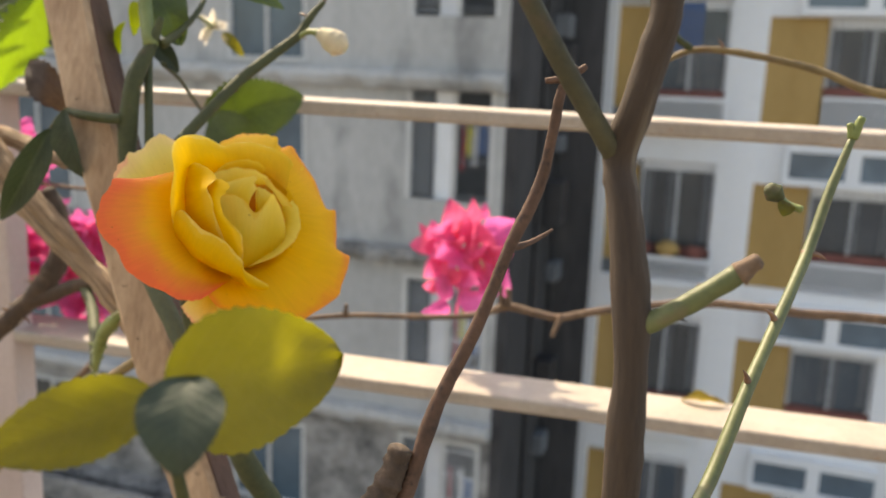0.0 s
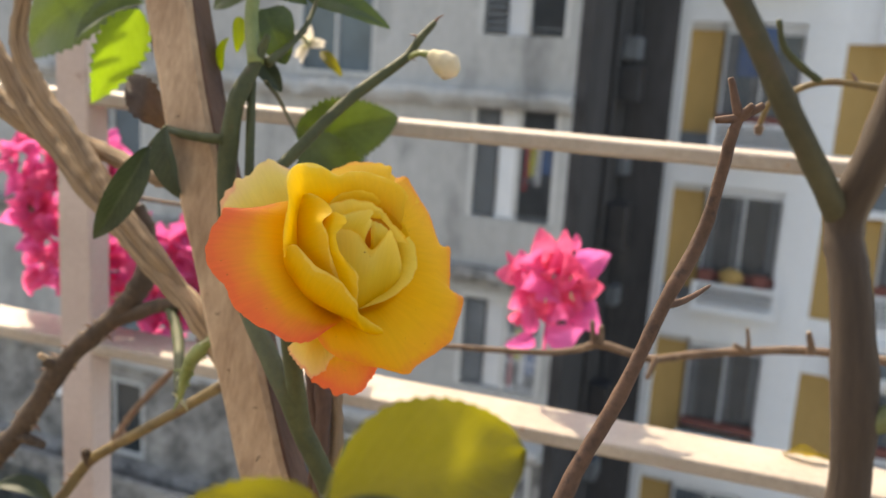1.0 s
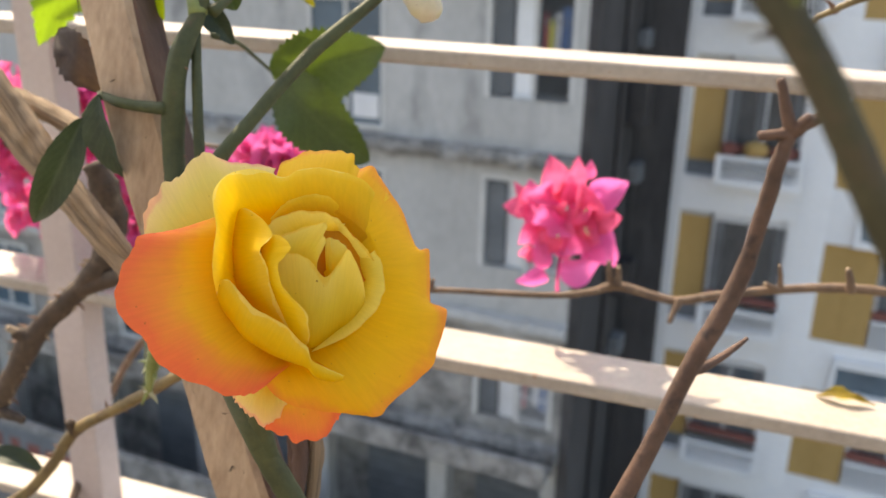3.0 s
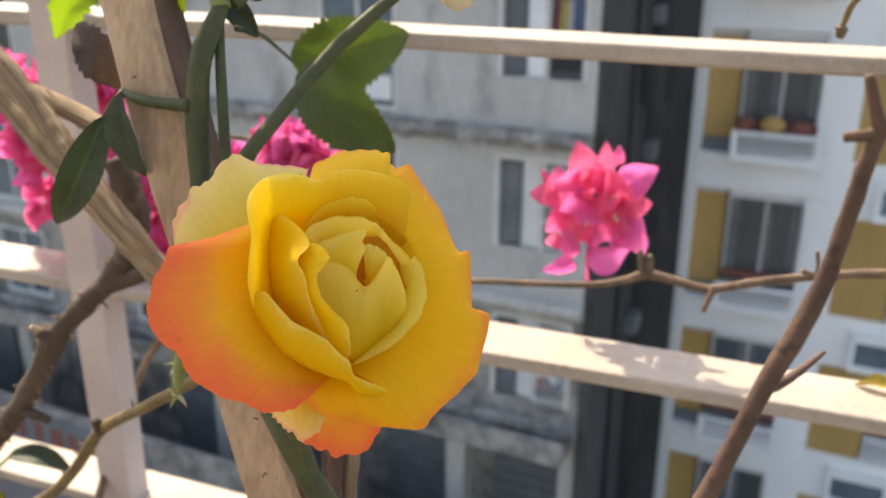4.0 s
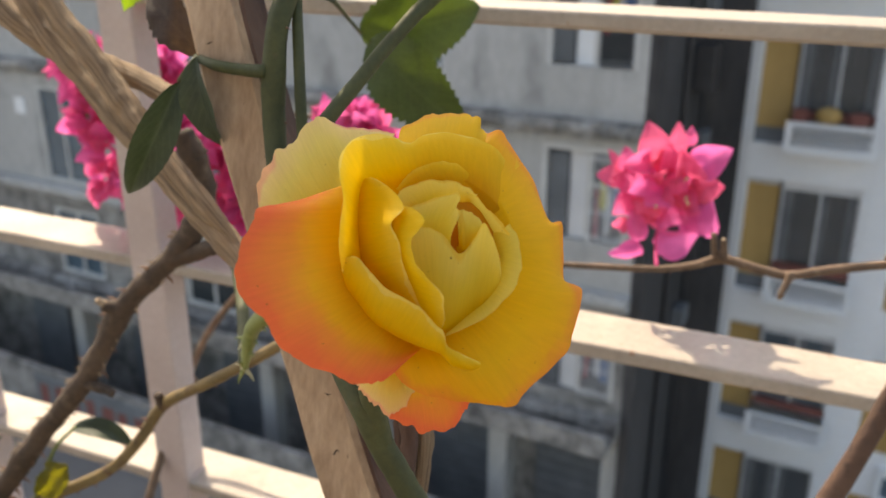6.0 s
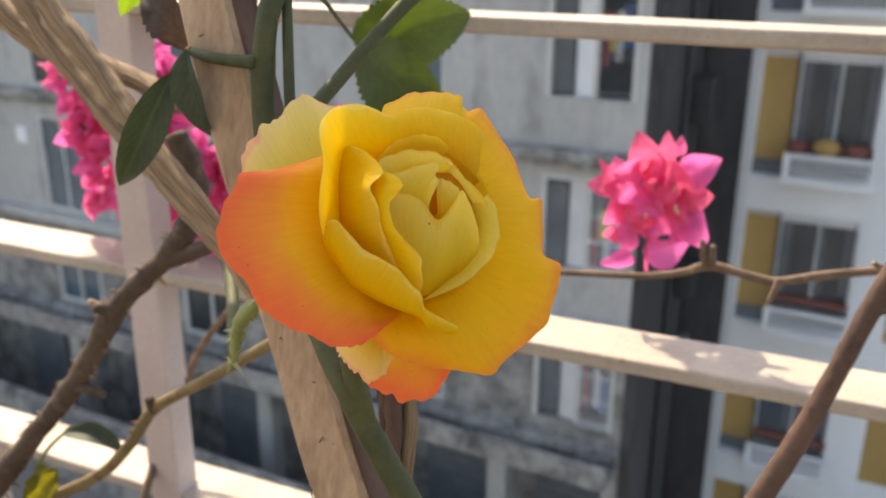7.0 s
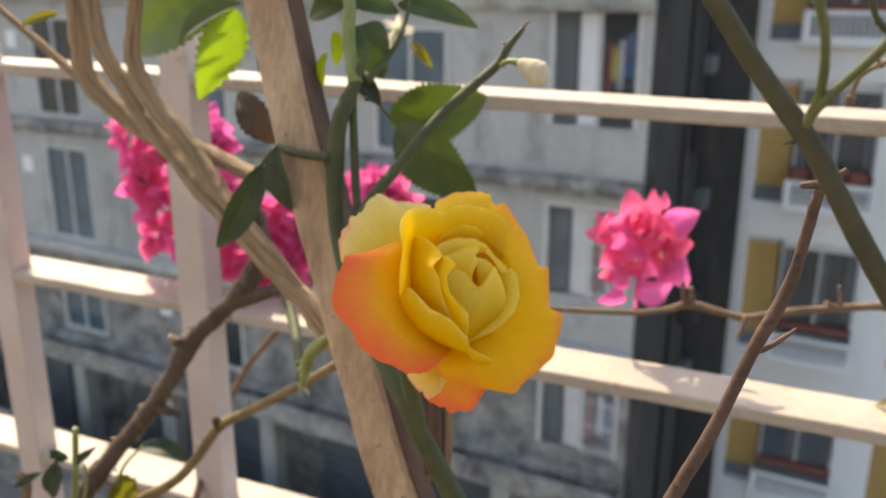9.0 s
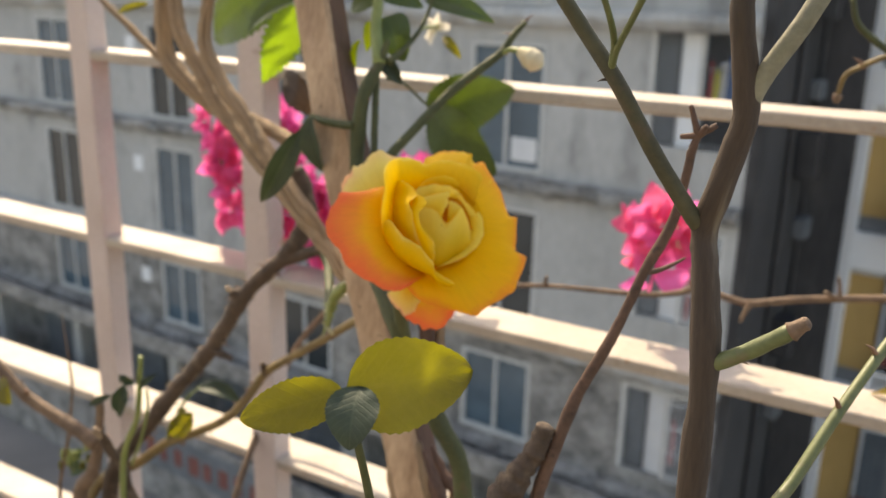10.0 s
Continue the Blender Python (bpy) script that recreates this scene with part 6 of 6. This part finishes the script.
# ---- old brown rose canes on the other side ----
canes = thing("old_rose_bush", (-0.30, 0.47, 0.78), "bare old rose bush with thorny brown canes and wilted shoots", "rose bush")
part("cane", tube(bmesh.new(), CANE_DARK, [0.0059, 0.0056, 0.0051, 0.0051, 0.0052, 0.0052, 0.0054, 0.0056, 0.0059, 0.0070], 14, 9, 0.20, 0.30, 1), BARK_DARK, canes, "thick dark brown cane")
part("cane", tube(bmesh.new(), CANE_FORK, [0.0048, 0.0041, 0.0036, 0.0033], 12, 6, 0.12, 0.15, 2), BARK_DARK, canes)
part("cane", tube(bmesh.new(), CANE_OLIVE, [0.0026, 0.0026, 0.0027, 0.0030, 0.0031, 0.0031, 0.0032, 0.0033, 0.0036, 0.0041, 0.0047, 0.0055], 12, 7, 0.09, 0.15, 3), BARK_OLIVE, canes, "olive brown side cane")
part("cane", tube(bmesh.new(), CANE_LEFT, [0.0044, 0.0044, 0.0043, 0.0042, 0.0040, 0.0043, 0.0050], 14, 7, 0.14, 0.3, 4), BARK_TWIG, canes)
part("cane", tube(bmesh.new(), SHOOT_OLD, [0.0028, 0.0030, 0.0040, 0.0047, 0.0052, 0.0080], 14, 7, 0.16, 0.1, 5), BARK_TWIG, canes)
part("cane", tube(bmesh.new(), SHOOT_STUB, [0.0032, 0.0034, 0.0031, 0.0034, 0.0038, 0.0055], 12, 6, 0.18, 0.15, 6), BARK_DARK, canes)
part("cane", tube(bmesh.new(), SPUR, [0.0030, 0.0028, 0.0026, 0.0020], 10, 6, 0.16, 0.3, 9), STEM_GREEN, canes)
rng = random.Random(77)
for k in range(46):
    i = rng.randrange(2, 8)
    q = Vector(CANE_DARK[i]).lerp(Vector(CANE_DARK[i + 1]), rng.random())
    d = Vector((-0.8, -0.25, 0.45)) if k % 3 else Vector((0.7, -0.4, -0.5))
    part("prickle", thorn(bmesh.new(), q + d.normalized() * 0.0048, d + Vector((rng.uniform(-0.2, 0.2), rng.uniform(-0.3, 0.3), 0)), rng.uniform(0.0022, 0.0042)), CUT_WOOD, canes)
part("shoot", tube(bmesh.new(), SHOOT_GREEN, [0.0016, 0.0017, 0.0018, 0.0020, 0.0022], 10, 6, 0.06, 0.1, 7), STEM_FRESH, canes, "cut green shoot")
part("shoot", tube(bmesh.new(), SHOOT_THIN, [0.0007, 0.0008, 0.0010, 0.0011], 8, 5, 0.1, 0.2, 8), STEM_FRESH, canes)
part("shoot", tube(bmesh.new(), DROOP_STALK, [0.0013, 0.0012, 0.0010, 0.0008], 8, 5, 0.08), STEM_FRESH, canes)


def stub(parent, at, way, size, radius, material=CUT_WOOD):
    at, way = Vector(at), Vector(way).normalized()
    part("stub", tube(bmesh.new(), [at, at + way * size * 0.6, at + way * size], [radius * 1.25, radius, radius * 0.85], 9, 3, 0.25, 0.3, at.x * 90), material, parent)


knot = Vector(CANE_DARK[4])
stub(canes, knot, (-0.8, -0.5, 0.35), 0.0095, 0.0034, BARK_DARK)
stub(canes, knot + Vector((-0.003, -0.002, 0.001)), (-0.6, -0.6, 0.7), 0.010, 0.0018, CUT_WOOD)
stub(canes, Vector(CANE_DARK[5]) + Vector((0.002, -0.002, -0.002)), (0.95, -0.2, -0.12), 0.016, 0.0025, BARK_DARK)
stub(canes, Vector(CANE_OLIVE[3]), (-0.1, -0.4, 0.9), 0.0085, 0.0026, BARK_DARK)
stub(canes, Vector(CANE_DARK[0]), (-0.4, 0, 0.9), 0.012, 0.0060, BARK_DARK)
stub(canes, Vector(SHOOT_OLD[0]), (-0.5, -0.3, 0.8), 0.007, 0.0026, BARK_TWIG)
stub(canes, Vector(SHOOT_STUB[0]), (-0.3, -0.5, 0.9), 0.010, 0.0020, CUT_WOOD)
stub(canes, Vector(CANE_LEFT[3]), (0.5, -0.4, 0.8), 0.008, 0.0014, THORN)
rng = random.Random(5)
for line, r, count in ((CANE_DARK[2:9], 0.0062, 26), (CANE_OLIVE[1:9], 0.0036, 12), (CANE_LEFT[1:], 0.0042, 8)):
    for k in range(count):
        i = rng.randrange(len(line) - 1)
        a, b = Vector(line[i]), Vector(line[i + 1])
        q = a.lerp(b, rng.random())
        d = (b - a).normalized().cross(Vector((rng.uniform(-0.4, 0.4), -1, rng.uniform(-0.6, 0.6)))).normalized() * rng.choice((-1, 1))
        part("thorn", thorn(bmesh.new(), q + d * r * 0.7, d, rng.uniform(0.0032, 0.006)), THORN, canes)
leaf_part(DROOP_A, LEAF_DULL, canes, "drooping green leaf", face=(0.2, -0.5, 0.85), seed=31, fold=0.5, arch=0.3)
leaf_part(DROOP_B, LEAF_YELLOW, canes, "wilted olive leaf", face=(0.3, -0.9, 0.2), seed=32, fold=0.35, ripple=0.2)
leaf_part(DROOP_C, LEAF_YELLOW, canes, "wilted yellow leaf", face=(0, -0.8, 0.5), seed=33, ripple=0.2)
for i, s in enumerate((DEAD_A, DEAD_B, DEAD_C, DEAD_D, DEAD_E)):
    leaf_part(s, LEAF_DULL if i < 4 else DRIED_LEAF, canes, "shrivelled dark leaf", face=(0.4 - 0.2 * i, -0.9, 0.2), seed=40 + i, fold=0.7, ripple=0.5, teeth=6, full=0.9)

weed = thing("weed", (-0.34, 0.50, 0.78), "thin dry weed with a few small green leaves", "weed")
part("stem", tube(bmesh.new(), WEED, [0.0005, 0.0008, 0.0010, 0.0012, 0.0014, 0.0016], 8, 5, 0.2, 0.3, 3), BARK_TWIG, weed)
for i, q in enumerate(WEED_BUDS):
    q = Vector(q)
    part("bud", tube(bmesh.new(), [q - Vector((0.001, 0, 0.004)), q - Vector((0, 0, 0.002)), q + Vector((0, 0, 0.002)), q + Vector((0.0006, 0, 0.0042))], [0.0008, 0.0021, 0.0022, 0.0008], 10, 4, 0.12, 0, i), LEAF_YELLOW if i % 2 else STEM_FRESH, weed, "small yellow-green flower bud")
    near = min((Vector(p) for p in WEED), key=lambda p: (p - q).length)
    part("stalk", tube(bmesh.new(), [near, near.lerp(q, 0.5) + Vector((0, 0, -0.004)), q - Vector((0.001, 0, 0.004))], 0.0006, 6, 4, 0.1), STEM_FRESH, weed)
for i, s in enumerate((WEED_A, WEED_B, WEED_C)):
    leaf_part(s, LEAF_GREEN if i < 2 else LEAF_YELLOW, weed, face=(0.2, -0.8, 0.5), seed=50 + i, bite=0.03)

# ---- lime tree ----
lime = thing("lime_tree", (0.12, 0.24, 0.78), "young lime tree with a forked bare trunk and bright leaves", "tree")
TRUNK_LINE = [*reversed(LIME_RIGHT[1:]), *LIME_TRUNK]
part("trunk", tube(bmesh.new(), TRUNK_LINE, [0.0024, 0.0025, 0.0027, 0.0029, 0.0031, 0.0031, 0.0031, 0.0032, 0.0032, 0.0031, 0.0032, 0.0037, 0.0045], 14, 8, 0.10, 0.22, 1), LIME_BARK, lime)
part("limb", tube(bmesh.new(), LIME_LEFT, [0.0022, 0.0020, 0.0019, 0.0018, 0.0018, 0.0017, 0.0017, 0.0016, 0.0014], 12, 6, 0.07, 0.1, 2), LIME_OLIVE, lime)
part("limb", tube(bmesh.new(), LIME_LIGHT, [0.0020, 0.0022, 0.0022, 0.0021, 0.0019, 0.0017, 0.0014], 12, 6, 0.06, 0.1, 4), LIME_PALE_BARK, lime, "pale green limb")
part("stub", tube(bmesh.new(), LIME_STUB, [0.0020, 0.0019, 0.0019, 0.0019], 12, 5, 0.12, 0.15, 5), CANE_GREEN, lime, "cut green side shoot with a brown tip")
stub(lime, Vector(LIME_STUB[3]), Vector(LIME_STUB[3]) - Vector(LIME_STUB[2]), 0.0042, 0.0017, BARK_TWIG)
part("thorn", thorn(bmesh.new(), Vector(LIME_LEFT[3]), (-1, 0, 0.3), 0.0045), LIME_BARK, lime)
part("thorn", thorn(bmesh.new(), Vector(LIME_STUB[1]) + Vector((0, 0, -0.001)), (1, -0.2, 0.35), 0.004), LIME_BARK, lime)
part("petiole", tube(bmesh.new(), LIME_PETIOLE_A, [0.0009, 0.0008, 0.0007, 0.0008], 8, 4, 0.05), CANE_GREEN, lime)
part("petiole", tube(bmesh.new(), LIME_PETIOLE_B, [0.0009, 0.0008, 0.0007, 0.0008], 8, 4, 0.05), CANE_GREEN, lime)
leaf_part(LIME_A, LEAF_LIME, lime, "lime leaf, sunlight put into its bright green", face=(0.1, -0.45, 0.88), seed=61, teeth=0, fold=0.12, arch=0.19)
leaf_part(LIME_B, LEAF_LIME, lime, "lime leaf, sunlight put into its bright green", face=(-0.3, -0.85, 0.35), seed=62, teeth=0, fold=0.15, arch=0.08)
tuft = part("blossom", tube(bmesh.new(), [LIME_LIGHT[3], LIME_PALE_B[0], LIME_PALE_C[0]], [0.0016, 0.0018, 0.0022], 8, 4, 0.3, 0.6), STEM_FRESH, lime, "fading white lime blossom")
for i, s in enumerate((LIME_PALE, LIME_PALE_B, LIME_PALE_C, LIME_PALE_D)):
    part("petal", leaf_sheet(bmesh.new(), s[0], s[1], s[2], face=(0.2, -0.9, 0.3), teeth=0, seed=70 + i), SEPAL_PALE, tuft)

# ---- dry reddish shrub stem ----
shrub = thing("dry_shrub", (0.07, 0.27, 0.78), "dry shrub of rough reddish brown stems", "shrub")
part("stem", tube(bmesh.new(), RED, [0.0009, 0.0012, 0.0014, 0.0016, 0.0018, 0.0019, 0.0021, 0.0024, 0.0030, 0.0040], 12, 9, 0.16, 0.3, 1), BARK_RED, shrub)
part("stump", tube(bmesh.new(), STUMP, [0.0030, 0.0037, 0.0046, 0.0056, 0.0056, 0.0070], 16, 9, 0.34, 0.45, 12), BARK_DARK, shrub, "broken dry stump")
part("twig", tube(bmesh.new(), RED_TWIG, [0.0012, 0.0009, 0.0007, 0.0004], 8, 5, 0.2, 0.3, 3), BARK_RED, shrub)
top = Vector(RED[0])
for way, size in (((-0.3, 0, 0.9), 0.009), ((0.8, 0.2, 0.5), 0.006), ((-0.7, 0, -0.1), 0.005), ((0.6, -0.3, 0.8), 0.004)):
    stub(shrub, top, way, size, 0.0009, BARK_RED)

# ---- green thorny cane ----
cane = thing("green_cane", (0.10, 0.23, 0.78), "slender green rose cane with a small bud", "cane")
part("stem", tube(bmesh.new(), GREEN, [0.0010, 0.0014, 0.0015, 0.0015, 0.0016, 0.0017, 0.0018, 0.0021, 0.0026], 12, 6, 0.06, 0.12, 1), CANE_GREEN, cane)
gbud = part("bud", tube(bmesh.new(), GREEN_BUDSTALK, [0.0011, 0.0010, 0.0012], 8, 4, 0.05), STEM_FRESH, cane, "small round green bud")
q = Vector(GREEN_BUDSTALK[-1])
part("bud_tip", tube(bmesh.new(), [q + Vector((0.001, 0, -0.0005)), q + Vector((-0.0012, 0, 0.0012)), q + Vector((-0.003, 0, 0.0028))], [0.0014, 0.0030, 0.0018], 12, 5, 0.05), STEM_GREEN, gbud)
part("sepal", leaf_sheet(bmesh.new(), q + Vector((0.002, -0.001, -0.001)), q + Vector((0.001, -0.003, -0.005)), 0.005, teeth=0), LEAF_YELLOW, gbud)
for i, way in ((3, (-0.5, -0.2, 0.8)), (2, (1, 0, 0)), (4, (-0.3, -0.3, 0.9))):
    part("thorn", thorn(bmesh.new(), Vector(GREEN[i]), way, 0.006), THORN, cane)
stub(cane, GREEN[0], (0.3, 0, 0.9), 0.006, 0.0012, STEM_FRESH)
stub(cane, GREEN[0], (-0.3, 0, 0.9), 0.004, 0.0010, STEM_FRESH)

# ---- bare twig reaching in above ----
twig = thing("bare_twig", (0.53, 0.44, 0.78), "bare thorny twig reaching over the upper rail", "twig")
part("stem", tube(bmesh.new(), UTWIG, [0.0012, 0.0013, 0.0014, 0.0016, 0.0017, 0.0018, 0.0019, 0.0020, 0.0021, 0.0023, 0.0031], 10, 7, 0.10, 0.25, 1), BARK_OLIVE, twig)
part("stem", tube(bmesh.new(), UTWIG_UP, [0.0018, 0.0017, 0.0016, 0.0014], 10, 5, 0.08, 0.2, 2), STEM_GREEN, twig)
stub(twig, UTWIG[0], (-0.1, 0, -0.9), 0.004, 0.0021, BARK_TWIG)
for i, way in ((4, (-0.4, 0, 0.9)), (5, (-0.8, 0, 0.3)), (2, (-0.5, 0, 0.6))):
    part("thorn", thorn(bmesh.new(), Vector(UTWIG[i]), way, 0.007), THORN, twig)

# ---- bougainvillea: bare branch and flower heads ----
boug = thing("bougainvillea", (0.53, 0.45, 0.78), "bougainvillea branch with a head of pink papery bracts", "bougainvillea")
part("branch", tube(bmesh.new(), TWIG, [0.0015, 0.0017, 0.0018, 0.0019, 0.0021, 0.0025, 0.0023, 0.0023, 0.0023, 0.0024, 0.0025, 0.0026, 0.0027, 0.0029, 0.0031, 0.0033, 0.0040], 12, 7, 0.09, 0.2, 1), BARK_TWIG, boug, "bare brown branch with cut stubs")
for line, r in ((TWIG_KNOB_A, 0.0015), (TWIG_KNOB_B, 0.0018), (TWIG_DOWN, 0.0017), (TWIG_UP, 0.0012), (TWIG_UP2, 0.0014), (TWIG_LEFT_KNOB, 0.0014), (TWIG_FAR_KNOB, 0.0020)):
    part("stub", tube(bmesh.new(), line, [r * 1.4, r, r * 0.85], 9, 5, 0.2, 0.35, r * 999), BARK_TWIG, boug)
    tip = Vector(line[-1])
    part("cut", tube(bmesh.new(), [tip, tip + (tip - Vector(line[-2])).normalized() * 0.0006], [r * 0.7, r * 0.55], 8, 2, 0.05), CUT_WOOD, boug, "pale cut end")
head = part("flower_head", tube(bmesh.new(), PEDUNCLE, [0.0009, 0.0008, 0.0009, 0.0010, 0.0012], 8, 5, 0.1), BRACT_PINK, boug, "head of pink and magenta bracts")
shades = (BRACT_RED, BRACT_RED, BRACT_PINK, BRACT_MAGENTA, BRACT_RED, BRACT_MAGENTA, BRACT_MAGENTA, BRACT_MAGENTA, BRACT_MAGENTA, BRACT_RED, BRACT_RED, BRACT_PINK, BRACT_PINK, BRACT_MAGENTA, BRACT_MAGENTA, BRACT_PINK, BRACT_RED, BRACT_PINK, BRACT_RED, BRACT_RED, BRACT_PINK, BRACT_MAGENTA, BRACT_PINK, BRACT_RED, BRACT_PINK)
rng = random.Random(11)
for i, (base, tip, width) in enumerate(BRACTS + BRACTS_LOW):
    part("bract", bract_sheet(bmesh.new(), base, tip, width * 1.3, rng.uniform(-0.5, 0.7), (rng.uniform(-0.5, 0.5), -1, rng.uniform(-0.3, 0.5)), i * 1.7), shades[i], head)
middle = sum((Vector(b) for b, _, _ in BRACTS + BRACTS_LOW), Vector()) / len(BRACTS + BRACTS_LOW)
for i in range(22):
    d = Vector((rng.gauss(0, 1), rng.gauss(0, 0.8), rng.gauss(0, 1))).normalized()
    base = middle + Vector((d.x * 0.010, d.y * 0.008 + 0.004, d.z * 0.009))
    part("bract", bract_sheet(bmesh.new(), base, base + Vector((d.x * 0.019, d.y * 0.014, d.z * 0.017)), 0.019, rng.uniform(-0.4, 0.6), (rng.uniform(-0.5, 0.5), -1, rng.uniform(-0.4, 0.5)), i * 2.3 + 60), rng.choice((BRACT_PINK, BRACT_RED, BRACT_MAGENTA)), head)
for i in range(4):
    c = Vector(BRACTS_LOW[1][0]) + Vector((rng.uniform(-0.014, 0.014), -0.012, rng.uniform(-0.010, 0.014)))
    part("floret", tube(bmesh.new(), [c + Vector((0, 0.006, -0.003)), c, c + Vector((rng.uniform(-0.002, 0.002), -0.003, 0.002))], [0.0004, 0.0004, 0.0008], 8, 4, 0.1), BLOSSOM, head, "tiny pale tube flower")

far = thing("bougainvillea", (-0.28, 0.52, 0.78), "bougainvillea spray hanging behind the post, full of magenta bracts", "bougainvillea")
line = [Vector(c) for c, _ in CLUSTER + CLUSTER_LOW]
part("branch", tube(bmesh.new(), [(-0.28, 0.52, 0.78), (-0.265, 0.63, 1.00), (-0.255, 0.73, 1.11), (-0.19, 0.755, 1.22), line[6], line[5], line[1], line[0]], [0.004, 0.0034, 0.003, 0.0026, 0.002, 0.0018, 0.0014, 0.001], 8, 6, 0.1, 0.2), BARK_TWIG, far)
spray = part("flower_head", tube(bmesh.new(), [line[6], line[7], line[11], line[13]], [0.0018, 0.0016, 0.0014, 0.001], 8, 5, 0.1), BRACT_MAGENTA, far, "drooping magenta flower head")
rng = random.Random(23)
for c, r in CLUSTER + CLUSTER_LOW:
    for k in range(17):
        d = Vector((rng.gauss(0, 1), rng.gauss(0, 0.7), rng.gauss(0, 1))).normalized()
        base = Vector(c) + d * r * rng.uniform(0.05, 0.55)
        size = rng.uniform(0.014, 0.023)
        tip = base + d * size
        part("bract", bract_sheet(bmesh.new(), base, tip, size * rng.uniform(0.7, 0.95), rng.uniform(-0.4, 0.7), (rng.uniform(-0.6, 0.6), -1, rng.uniform(-0.4, 0.6)), rng.uniform(0, 50)), rng.choice((BRACT_MAGENTA, BRACT_MAGENTA, BRACT_PINK)), spray)

# ---- a curled yellow leaf fallen on the rail ----
p = Vector(FALLEN)
p.z = RAIL_TOPS[1] + FALL * p.x + 0.001
dry = thing("fallen_leaf", p, "curled dry yellow leaf lying on the rail", "leaf")
part("blade", leaf_sheet(bmesh.new(), p + Vector((-0.015, 0.003, 0.0005)), p + Vector((0.013, -0.003, 0.001)), 0.0085, face=(0, -0.3, 1), fold=0.8, arch=0.05, ripple=0.35, seed=4, teeth=7), LEAF_DRY, dry)
part("stalk", tube(bmesh.new(), [p + Vector((0.010, -0.003, 0.002)), p + Vector((0.014, -0.004, 0.001))], [0.0006, 0.0004], 6, 3, 0.1), LEAF_DRY, dry)
